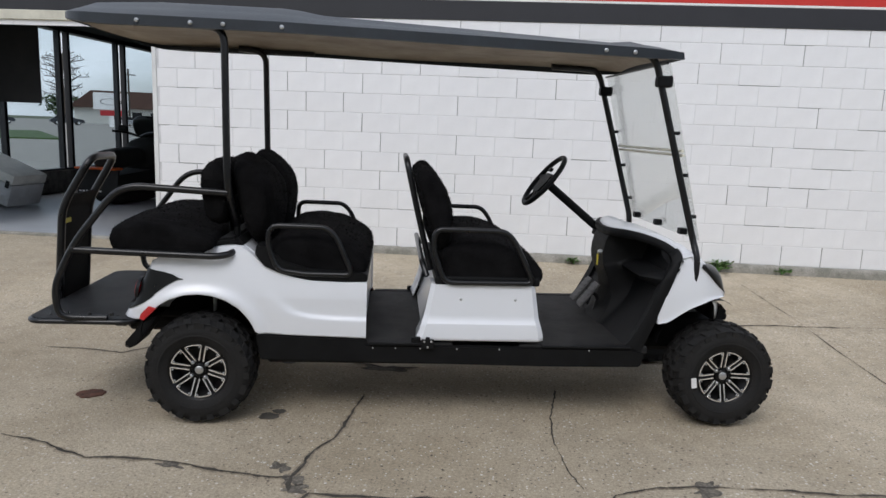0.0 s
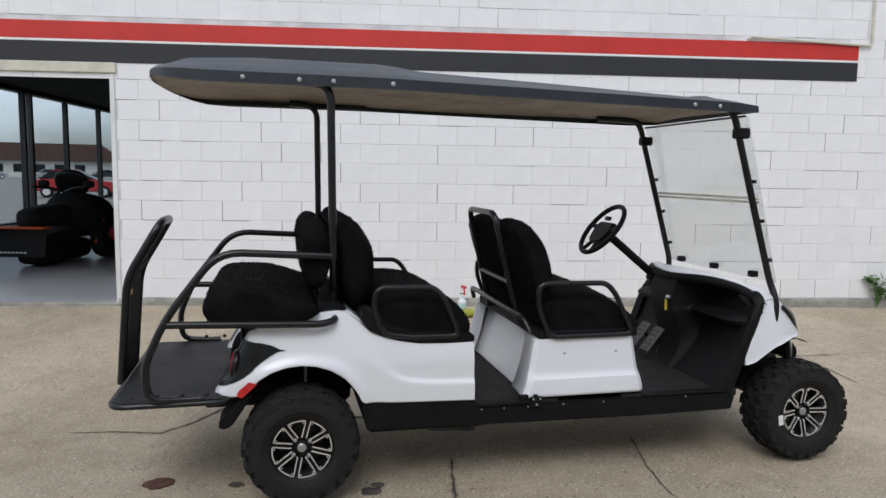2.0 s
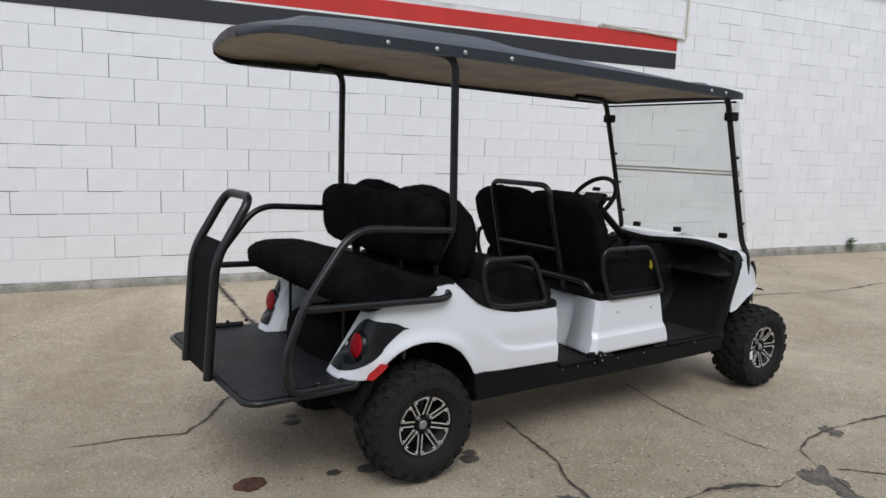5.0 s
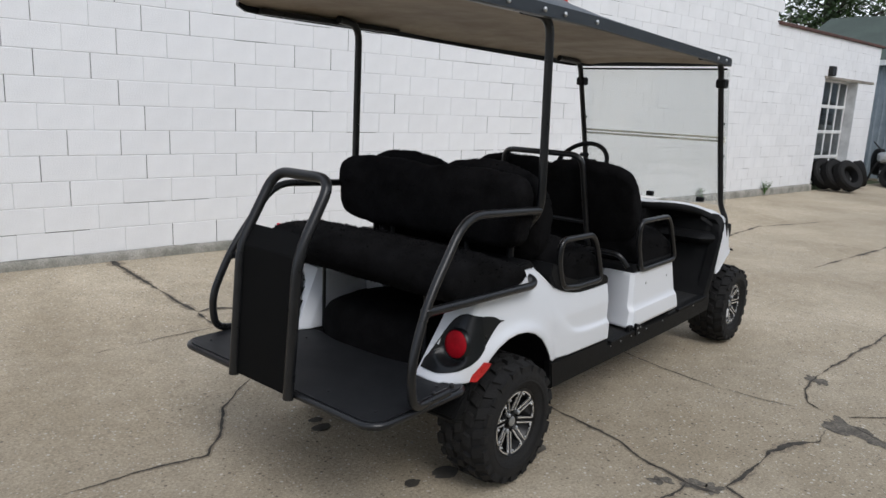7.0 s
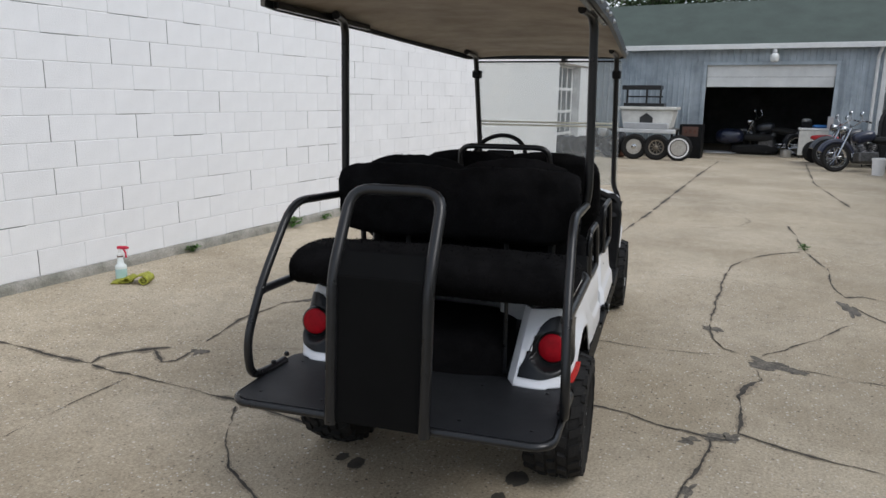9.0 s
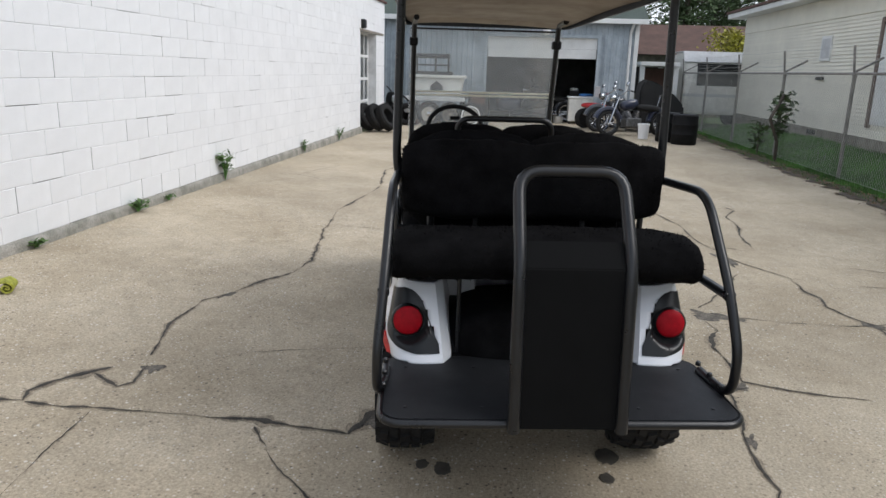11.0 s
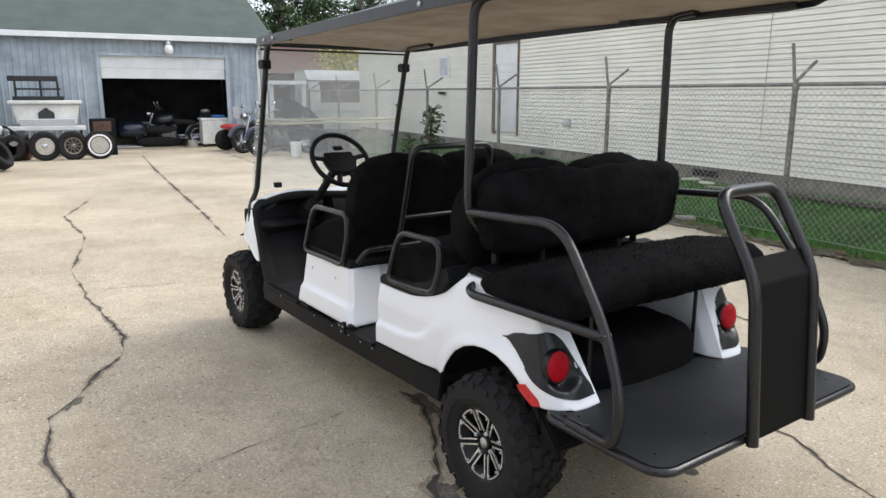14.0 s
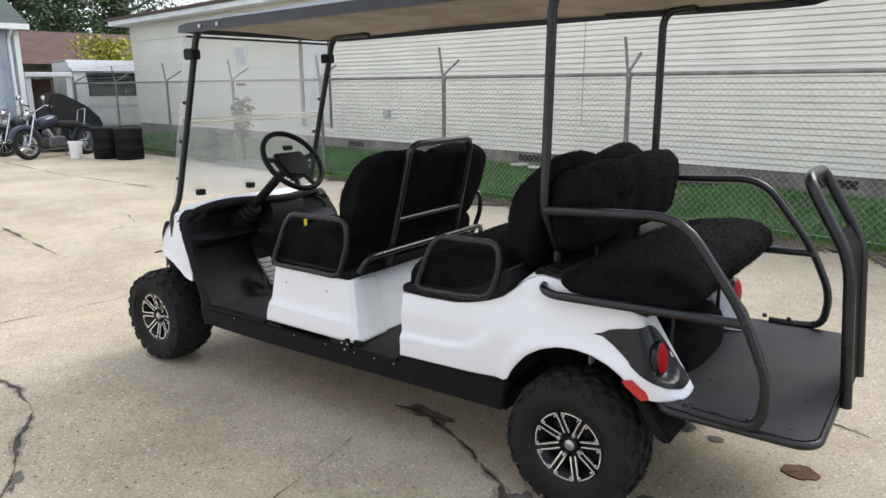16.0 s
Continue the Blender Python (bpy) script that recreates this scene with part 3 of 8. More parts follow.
# ---- the white block building ----
DOOR_S0, DOOR_S1, DOOR_Z = -4.24, -1.69, 2.45
WALL_END, BLOCK0, COURSE, BLEN = 17.6, 0.162, 0.2032, 0.4064
OPEN_S0, OPEN_S1, OPEN_Z = 14.65, 16.5, 2.36
backing = join(
    box(DOOR_S1, OPEN_S0, 0.0015, 0.30, 0.0, 3.42), box(OPEN_S0, OPEN_S1, 0.0015, 0.30, OPEN_Z, 3.42), box(OPEN_S1, WALL_END, 0.0015, 0.30, 0.0, 3.42),
    box(DOOR_S0, DOOR_S1, 0.0015, 0.30, 2.56, 3.9), box(-5.6, DOOR_S0, 0.0015, 0.30, 0.0, 3.9), box(DOOR_S1, 12.15, 0.0015, 0.30, 3.42, 3.9))
for v in backing.verts:
    if v.co.z > 3.4 and v.co.x > 12.2:
        v.co.z = 3.2
wall = structure("wall_north", backing, M_JOINT, "white painted concrete block wall with worn mortar joints", "wall", YARD)


def block_mesh(length):
    bm = box(0, length - 0.005, 0.0, 0.014, 0, COURSE - 0.005)
    bmesh.ops.bevel(bm, geom=[e for e in bm.edges if e.verts[0].co.y < 0.001 and e.verts[1].co.y < 0.001], offset=0.003, segments=1, affect="EDGES")
    me = bpy.data.meshes.new("block")
    bm.to_mesh(me)
    bm.free()
    me.materials.append(M_BLOCK)
    return me


near_blocks, far_blocks, gaps = [], [], []
rng = random.Random(4)
for row in range(18):
    z = BLOCK0 + row * COURSE
    top = z + COURSE
    s = -9.6 * BLEN + (BLEN / 2 if row % 2 else 0)
    while s < WALL_END:
        a, b = s, s + BLEN
        s = b
        if top > 3.44 and a > 12.0 or top > 3.22 and a > 12.1:
            continue
        if top < 2.6:
            for lo, hi, zz in ((-9.0, DOOR_S1, 9), (OPEN_S0, OPEN_S1, OPEN_Z)):
                if z < zz - 0.05:
                    if lo - 0.02 < a < hi and b > hi:
                        a = hi
                    elif a < lo and lo < b:
                        b = lo
                    elif a >= lo - 0.02 and b <= hi + 0.02:
                        b = a
        b = min(b, WALL_END)
        if b - a < 0.06 or (2.545 < z + 0.1 < 2.95 and b < 6.1):
            continue
        (near_blocks if -1.7 <= a < 5.9 and z < 3.0 else far_blocks).append((a, b - a, z))
        r = rng.random()
        if r < 0.16:
            gaps.append((a, z, 0.0, b - a))
        if r > 0.78:
            gaps.append((b, z, 1.0, COURSE))
block_meshes = {}


def footing(s0, s1):
    """A rough cast ledge whose front and top wander along the wall."""
    bm = bmesh.new()
    rows = []
    k = int((s1 - s0) / 0.06)
    for i in range(k + 1):
        x = s0 + (s1 - s0) * i / k
        a, b = noise.noise(Vector((x * 2.1, 0.0, 1.0))) * 0.014 + noise.noise(Vector((x * 11, 0.0, 2.0))) * 0.007, noise.noise(Vector((x * 1.7, 5.0, 1.0))) * 0.014 + noise.noise(Vector((x * 9, 5.0, 2.0))) * 0.009
        rows.append([bm.verts.new(p) for p in ((x, -0.046 + a, -0.05), (x, -0.040 + a, 0.11), (x, -0.030 + a, BLOCK0 - 0.022 + b), (x, -0.010, BLOCK0 - 0.006 + b * 0.6), (x, 0.012, BLOCK0 - 0.004 + max(0.0, b)))])
    for p, q in zip(rows, rows[1:]):
        for j in range(4):
            bm.faces.new((p[j], q[j], q[j + 1], p[j + 1]))
    return bm


structure("wall_base", join(footing(DOOR_S1 - 0.02, OPEN_S0), footing(OPEN_S1, WALL_END)), M_LEDGE, "mossy weathered concrete footing under the block wall", "footing", YARD, smooth=50)
gap_bm = []
for a, z, up, length in gaps:
    w = rng.uniform(0.0008, 0.0024)
    gap_bm.append(box(a - w, a + w, -0.0012, 0.008, z, z + length) if up else box(a, a + length * rng.uniform(0.5, 1), -0.0012, 0.008, z - 0.0025 - w, z - 0.0025 + w))
gap_ob = part("open_joint", join(*gap_bm), M_CRACKDARK, wall, "dark open mortar joints")
gap_ob["kind"] = "stuff"
# painted bands
for n, z0, z1, m, lab in (("trim_black", 2.555, 2.752, M_STRIPEBLACK, "charcoal painted band along the wall"), ("trim_white", 2.752, 2.776, M_STRIPEWHITE, "thin white painted line between the bands"), ("trim_red", 2.776, 2.952, M_STRIPERED, "red painted band along the wall")):
    structure(n, box(-5.6, 6.16, -0.012, 0.012, z0, z1, 0.003), m, lab, "band", YARD)
structure("trim_lintel", join(box(DOOR_S0 - 0.3, DOOR_S1 + 0.02, -0.03, 0.28, 2.45, 2.553, 0.006)), M_CREAM, "cream timber lintel over the wide doorway", "lintel", YARD)
structure("trim_jamb", join(box(DOOR_S1 - 0.05, DOOR_S1, -0.012, 0.26, 0.10, 2.45, 0.005), box(DOOR_S0, DOOR_S0 + 0.06, -0.012, 0.26, 0.10, 2.45, 0.005)), M_DOORWHITE, "white painted door jamb", "jamb", YARD)
structure("trim_coping", join(box(-5.7, 12.2, -0.05, 0.36, 3.9, 3.98, 0.01), box(12.2, 17.7, -0.05, 0.36, 3.2, 3.26, 0.01)), M_COPING, "brown metal coping along the wall top", "coping", YARD)
structure("wall_side", join(box(17.3, WALL_END, 0.3, 9.0, 0, 3.2), box(12.15, 12.35, 0.3, 9.0, 3.2, 3.9)), M_JOINT, "white painted end wall of the block building", "wall", YARD)
structure("roof_building", join(box(-5.6, 12.3, 0.3, 12.0, 3.8, 3.88), box(12.3, 17.6, 0.3, 9.0, 3.1, 3.16)), M_STRIPEBLACK, "flat dark roof of the block building", "roof", YARD)
conduit = thing("wall_pipe", "thin cream conduit pipe bent along the upper wall", "pipe", YARD)
part("pipe", tube([(4.92, -0.03, 2.99), (6.0, -0.03, 2.945), (6.29, -0.03, 2.93), (6.29, -0.03, 3.9)], 0.014, 0.05, 8), M_CREAM, conduit, smooth=40)
part("pipe_end", tube([(4.90, -0.03, 2.96), (4.92, -0.03, 2.99), (4.97, -0.03, 2.99)], 0.018, 0.02, 8), M_CREAM, conduit, smooth=40)

# glazed workshop door in the far part of the wall
door_1 = thing("door_1", "white overhead workshop door with rows of glass panes", "door", YARD, kind="structure")
for i in range(5):
    part("rail", box(OPEN_S0, OPEN_S1, 0.20, 0.24, 0.12 + i * 0.55, 0.19 + i * 0.55, 0.006), M_DOORWHITE, door_1)
for i in range(5):
    x = OPEN_S0 + 0.01 + i * 0.4425
    part("stile", box(x, x + 0.06, 0.205, 0.235, 0.19, 2.36, 0.006), M_DOORWHITE, door_1)
    if i < 4:
        for j in range(4):
            part("pane", box(x + 0.06, x + 0.4425, 0.216, 0.222, 0.19 + j * 0.55, 0.67 + j * 0.55), M_GLASS, door_1)
# gloom behind the glass comes from the near-black colour
structure("wall_workshop", join(box(12.5, 17.3, 4.0, 4.1, 0, 3.1), box(12.4, 12.5, 0.3, 4.0, 0, 3.1)), M_DARK, "inside walls of the workshop with shade painted near black", "wall", YARD)
vent = thing("vent_box", "small dark vent box on the white wall", "vent", YARD)
part("body", box(14.74, 14.94, -0.09, 0.0, 2.42, 2.62, 0.01), M_DARK, vent)
part("flap", box(14.75, 14.93, -0.10, -0.09, 2.43, 2.59, 0.004), M_STRIPEBLACK, vent)
structure("trim_lintel", box(14.6, 17.4, -0.02, 0.0, 2.362, 2.415, 0.004), M_WEATHER, "weathered timber lintel over the workshop door", "lintel", YARD)

# ---- the blue metal garage ----
GS, GV0, GV1, GV2 = 20.3, -2.67, -5.96, -7.1
RIDGE, GBACK = GS + 3.3, GS + 6.6
garage = thing("garage", "blue-grey metal garage with a green-grey roof and raised door", "garage", YARD)
for i in range(22):
    v1 = 3.4 - i * 0.478
    v0 = max(v1 - 0.478, GV2)
    z0 = 0.0
    if v0 < GV0 + 0.12 and v1 > GV1 - 0.12:
        z0 = 2.56 + 0.09
    if v1 - v0 < 0.05:
        continue
    bm = bmesh.new()
    fine = []
    for rib in range(3):
        c = v1 - (v1 - v0) * (rib + 0.5) / 3
        fine += [(GS, c + 0.055), (GS - 0.022, c + 0.03), (GS - 0.022, c + 0.012), (GS, c - 0.012)]
    fine = [(GS, v1)] + fine + [(GS, v0)]
    lo = [bm.verts.new((x, y, z0)) for x, y in fine]
    hi = [bm.verts.new((x, y, 3.05)) for x, y in fine]
    for a in range(len(fine) - 1):
        bm.faces.new((lo[a], lo[a + 1], hi[a + 1], hi[a]))
    part("panel", bm, M_METAL, garage)
part("side_wall", join(box(GS, GBACK, GV2, GV2 + 0.05, 0, 3.05), box(GS + 0.03, GS + 0.1, GV0 + 0.1, 3.4, 0, 3.05), box(GS + 0.03, GS + 0.1, GV2, GV1 - 0.1, 0, 3.05), box(GS + 0.03, GS + 0.1, GV1 - 0.1, GV0 + 0.1, 2.65, 3.05), box(GBACK - 0.1, GBACK, GV2, 3.4, 0, 3.05), box(GS, GBACK, 3.35, 3.4, 0, 3.05)), M_METAL, garage)
part("roof", join(prism([(GS - 0.3, 3.03), (RIDGE, 4.62), (RIDGE, 4.7), (GS - 0.3, 3.12)], GV2 - 0.25, 3.6), prism([(RIDGE, 4.62), (GBACK + 0.4, 3.03), (GBACK + 0.4, 3.12), (RIDGE, 4.7)], GV2 - 0.25, 3.6)), M_GREENROOF, garage, "green-grey roll roofing")
part("gable", prism([(GS, 3.05), (RIDGE, 4.6), (GBACK, 3.05)], GV2 - 0.002, GV2 + 0.05), M_METAL, garage)
part("fascia", box(GS - 0.33, GS - 0.29, GV2 - 0.25, 3.6, 2.98, 3.12, 0.006), M_DOORWHITE, garage, "white eave board")
part("frame", join(box(GS - 0.05, GS + 0.04, GV0, GV0 + 0.10, 0, 2.66, 0.004), box(GS - 0.05, GS + 0.04, GV1 - 0.10, GV1, 0, 2.66, 0.004), box(GS - 0.052, GS + 0.04, GV1, GV0, 2.56, 2.66, 0.004)), M_METAL, garage)
gdoor = part("door", box(GS + 0.05, GS + 0.10, GV1, GV0, 2.24, 2.58, 0.004), M_DOORWHITE, garage, "half-lowered white sectional door")
part("door_section", box(GS + 0.045, GS + 0.095, GV1 + 0.01, GV0 - 0.01, 1.96, 2.235, 0.006), M_DOORWHITE, gdoor)
part("corner_trim", box(GS - 0.04, GS + 0.03, GV2 - 0.05, GV2 + 0.07, 0, 3.0, 0.006), M_DOORWHITE, garage)
part("downpipe", tube([(GS - 0.26, GV2 + 0.15, 3.0), (GS - 0.06, GV2 + 0.2, 2.75), (GS - 0.06, GV2 + 0.2, 0.1)], 0.04, 0.1, 8), M_DOORWHITE, garage, smooth=40)
structure("floor_garage", box(GS - 0.02, GBACK - 0.1, GV2 + 0.05, 3.35, -0.05, 0.012), M_CONCRETE, "stained concrete floor inside the garage", "floor", YARD)
# lining whose dimness is painted into its colour
structure("wall_garage_back", join(box(GBACK - 0.3, GBACK - 0.2, -6.9, 3.3, 0, 3.0), box(GS + 0.1, GBACK - 0.3, -1.2, -1.1, 0, 3.0), box(GS + 0.1, GBACK - 0.3, GV2 + 0.06, GV2 + 0.14, 0, 3.0), box(GS + 0.1, GBACK - 0.2, -6.9, 3.3, 2.95, 3.0)), M_GARAGEIN, "garage inner walls and ceiling with shade painted dark grey", "wall", YARD)
lamp = thing("yard_lamp", "white bell-shaped lamp over the garage door", "lamp", YARD @ pose(GS - 0.30, -4.42, 2.62))
part("globe", lathe([(0.02, 0.0), (0.09, 0.02), (0.12, 0.10), (0.11, 0.19), (0.06, 0.24)], 20), M_DOORWHITE, lamp, smooth=50)
part("collar", lathe([(0.05, 0.24), (0.06, 0.26), (0.05, 0.33), (0.02, 0.36)], 14), M_GREYPLASTIC, lamp, smooth=50)
part("bracket", tube([(0, 0, 0.34), (0, 0, 0.40), (0.28, 0, 0.36)], 0.016, 0.04, 8), M_GREYPLASTIC, lamp, smooth=40)

# ---- the cream house behind the fence ----
HV, HS0, HS1 = -10.45, -14.0, 21.35
house = thing("house", "long single-storey house with cream lap siding", "house", YARD)
part("foundation", box(HS0, HS1, HV - 6.0, HV - 0.03, -0.1, 0.478), M_FOUND, house, "grey block foundation")
part("core", box(HS0 + 0.02, HS1 - 0.02, HV - 6.0, HV - 0.038, 0.478, 3.3), M_SIDING, house)
DS0, DS1 = 11.55, 12.48
LAP = 0.0762
for i in range(31):
    z = 0.480 + i * LAP
    spans = [(HS0, DS0 - 0.035), (DS1 + 0.1, HS1)] if 0.66 < z + 0.04 < 2.74 else [(HS0, HS1)]
    for a, b in spans:
        bm = prism([(0.004, 0.004), (0.021, 0.0), (0.021, 0.005), (0.009, 0.064), (0.004, 0.071), (0.0, 0.071)], a, b)
        bm.transform(Matrix(((0, 1, 0, 0), (1, 0, 0, HV - 0.035), (0, 0, 1, z), (0, 0, 0, 1))))
        part("siding_board", bm, M_SIDING, house)
part("frieze", box(HS0, HS1, HV - 0.04, HV - 0.008, 2.845, 3.3, 0.004), M_SIDING, house, "plain cream board under the eave")
part("cable", tube([(5.28, HV - 0.002, 3.3), (5.29, HV - 0.002, 2.0), (5.30, HV - 0.002, 0.94)], 0.004, 0, 5), M_WEATHER, house, "thin brown cable down the siding")
part("eave", box(HS0 - 0.4, HS1 + 0.5, HV - 6.0, HV + 0.42, 3.3, 3.44, 0.01), M_DOORWHITE, house, "white boxed eave")
part("roof", moved(prism([(-0.05, 0.0), (3.3, 0.42), (3.3, 0.52), (-0.05, 0.07)], HS0 - 0.4, HS1 + 0.5), Matrix(((0, 1, 0, 0), (-1, 0, 0, HV + 0.42), (0, 0, 1, 3.44), (0, 0, 0, 1)))), M_BROWNROOF, house, "brown shingle roof")
hdoor = part("door", box(DS0, DS1, HV - 0.05, HV - 0.01, 0.74, 2.62, 0.006), M_DOORWHITE, house, "blue-white panel door")
part("door_frame", join(box(DS0 - 0.035, DS0, HV - 0.05, HV + 0.02, 0.68, 2.72, 0.004), box(DS1, DS1 + 0.1, HV - 0.05, HV + 0.02, 0.68, 2.72, 0.004), box(DS0 - 0.035, DS1 + 0.1, HV - 0.05, HV + 0.022, 2.62, 2.66, 0.004)), mat("brown_frame", (0.16, 0.12, 0.1), 0.7), hdoor)
hwin = part("window", box(14.75, 15.3, HV - 0.04, HV + 0.012, 1.96, 2.5, 0.004), M_DOORWHITE, house)
part("pane", box(14.81, 15.24, HV + 0.012, HV + 0.016, 2.02, 2.44), M_GREYPLASTIC, hwin)
part("spigot_box", box(9.65, 9.8, HV - 0.02, HV + 0.06, 0.95, 1.07, 0.01), M_GREYPLASTIC, house)
part("vent_slot", box(14.95, 15.3, HV - 0.02, HV + 0.03, 1.55, 1.61, 0.004), M_DARK, house)
for i in range(4):
    part("foundation_vent", box(1.5 + i * 4.5, 2.0 + i * 4.5, HV - 0.05, HV - 0.022, 0.33, 0.43, 0.004), M_DARK, house)

# ---- chain link fence ----
FV, FZ = -8.85, 1.65
fence = thing("chain_link_fence", "weathered grey-brown chain link fence topped with barbed wire arms", "fence", YARD)
posts = [0.57 + 3.02 * i for i in range(-4, 8)]
for s in posts:
    p = part("post", tube([(s, FV, -0.1), (s, FV, FZ - 0.02)], 0.03, 0, 10), M_GALV, fence, smooth=40)
    part("arm", tube([(s, FV, FZ - 0.02), (s + 0.012, FV + 0.015, FZ + 0.05), (s + 0.04, FV + 0.05, FZ + 0.42)], 0.018, 0.02, 8), M_GALV, p, smooth=40)
    part("arm", tube([(s, FV, FZ - 0.02), (s + 0.012, FV - 0.03, FZ + 0.045), (s + 0.10, FV - 0.42, FZ + 0.25)], 0.018, 0.02, 8), M_GALV, p, smooth=40)
    part("cap", lathe([(0.036, FZ - 0.05), (0.036, FZ - 0.02), (0.025, FZ + 0.012), (0.005, FZ + 0.02)], 12), M_GALV, p).location = (s, FV, 0)
F0, F1 = posts[0], posts[-1]
part("top_rail", tube([(F0, FV, FZ), (F1, FV, FZ)], 0.021, 0, 10), M_GALV, fence, smooth=40)
part("tension_wire", tube([(F0, FV, 0.06), (F1, FV, 0.06)], 0.003, 0, 5), M_WIRE, fence)
links = bmesh.new()
step, h = 0.075, FZ - 0.07
count = int((F1 - F0 + h) / step)
for i in range(count):
    for sgn in (1, -1):
        a = F0 - (h if sgn > 0 else 0) + i * step
        p, q = Vector((a, FV + 0.034, 0.06)), Vector((a + sgn * h, FV + 0.034, 0.06 + h))
        lo_s, hi_s = F0, F1
        if min(p.x, q.x) < lo_s or max(p.x, q.x) > hi_s:
            continue
        r = 0.0019
        offs = [Vector((r, 0, 0)), Vector((-r * 0.5, r, 0)), Vector((-r * 0.5, -r, 0))]
        va, vb = [links.verts.new(p + o) for o in offs], [links.verts.new(q + o) for o in offs]
        for k in range(3):
            links.faces.new((va[k], va[(k + 1) % 3], vb[(k + 1) % 3], vb[k]))
tagged(part("wire_mesh", links, M_WIRE, fence, "diamond wire mesh"), kind="stuff")
for k in range(3):
    for out, zt in ((0.05, 0.42), (-0.42, 0.25)):
        f = (k + 1) / 3
        pts = []
        for s0, s1 in zip(posts, posts[1:]):
            pts += [(s0, FV + out * f, FZ + zt * f), ((s0 + s1) / 2, FV + out * f, FZ + zt * f - 0.03)]
        pts.append((posts[-1], FV + out * f, FZ + zt * f))
        part("barbed_wire", tube(pts, 0.0022, 0, 4), M_WIRE, fence)


def bank(s, v):
    """Height of the lawn, which climbs towards the house."""
    u = min(1.0, max(0.0, (-8.62 - v) / 1.75))
    return 0.27 * u * u * (3 - 2 * u) + 0.018 * math.sin(s * 1.7 + v) * u - 0.02


lawn = bmesh.new()
lawn_rows = [[lawn.verts.new((-9 + 0.5 * i, -8.5 - 0.14 * k, bank(-9 + 0.5 * i, -8.5 - 0.14 * k))) for k in range(15)] for i in range(59)]
for a, b in zip(lawn_rows, lawn_rows[1:]):
    for k in range(14):
        lawn.faces.new((a[k], a[k + 1], b[k + 1], b[k]))
structure("lawn", lawn, M_GRASS, "lawn soil that climbs gently to the house", "lawn", YARD, smooth=60)
# grass beside the fence
rng = random.Random(11)
blades = bmesh.new()
for i in range(72000):
    s = rng.uniform(-2, 19.5)
    v = -8.40 - rng.random() ** 1.25 * 2.05
    if v > -8.62 and rng.random() < 0.7:
        continue
    hgt = rng.uniform(0.02, 0.085) * (1.5 if abs(v - FV) < 0.12 else 1)
    a = rng.uniform(0, math.tau)
    w = rng.uniform(0.006, 0.013)
    dx, dy = math.cos(a) * w, math.sin(a) * w
    lx, ly = rng.uniform(-0.04, 0.04), rng.uniform(-0.04, 0.04)
    z = bank(s, v)
    v0, v1, v2 = blades.verts.new((s - dx, v - dy, z - 0.03)), blades.verts.new((s + dx, v + dy, z - 0.03)), blades.verts.new((s + lx, v + ly, z + hgt))
    blades.faces.new((v0, v1, v2))
g = part("grass", blades, M_BLADE)
tagged(g, "uneven mown grass along the fence and house", "grass", "", "stuff")
g.matrix_basis = YARD
structure("dirt_edge", strip([(-9, -8.55), (0, -8.55), (8, -8.53), (20, -8.53)], 0.52, 0.012, 0.08, 0.2, 5), M_DIRT, "strip of bare soil and dead leaves along the lawn edge", "soil", YARD)

# scrap boards and paper on the lawn
for i, (s, v, a, l) in enumerate(((5.2, -10.12, 12, 1.1), (4.6, -10.2, -6, 1.5), (5.0, -9.98, 25, 0.7), (3.6, -10.1, 4, 1.2))):
    plank = thing("scrap_board", "weathered grey scrap board lying on the grass", "board", YARD @ pose(s, v, bank(s, v) + 0.012 * (i % 2), 0, 0, a), "scrap boards on the lawn")
    part("board", box(-l / 2, l / 2, -0.06, 0.06, 0.02, 0.055, 0.004), M_BARK if i % 2 else M_WEATHER, plank)
for i, (s, v) in enumerate(((5.95, -10.2), (6.3, -10.25))):
    pap = thing("paper_scrap", "crumpled pale paper scrap on the ground", "paper", YARD @ pose(s, v, bank(s, v), 0, 0, 40 * i))
    part("sheet", cushion(0.30, 0.16, 0.05, p=2.3, n=10, fuzz=0.03, seed=i), M_CREAM, pap, smooth=40).location = (0, 0, 0.04)
log = thing("bark_chunk", "pale broken chunk of wood in the leaf litter", "wood", YARD @ pose(4.85, -8.71, 0.0, 0, 0, 35))
part("chunk", cushion(0.26, 0.11, 0.07, p=2.6, n=10, fuzz=0.02, seed=3), M_WEATHER, log, smooth=30).location = (0, 0, 0.04)
import itertools

# ---- the golf cart; x ahead, y to its left, rear axle at x = 0 ----
cart = thing("golf_cart", "white six-seat golf cart with black fleece seats and slate canopy", "golf cart")


def both(fn):
    """Calls fn for the right (-1) and the left (1) side."""
    for side in (-1, 1):
        fn(side)


def mirror(bm, side):
    if side > 0:
        for v in bm.verts:
            v.co.y = -v.co.y
        bmesh.ops.reverse_faces(bm, faces=bm.faces)
    return bm


# wheels: built about the z axis with +z outwards, then turned
R_TYRE, R_RIM, W_TYRE = 0.262, 0.143, 0.235


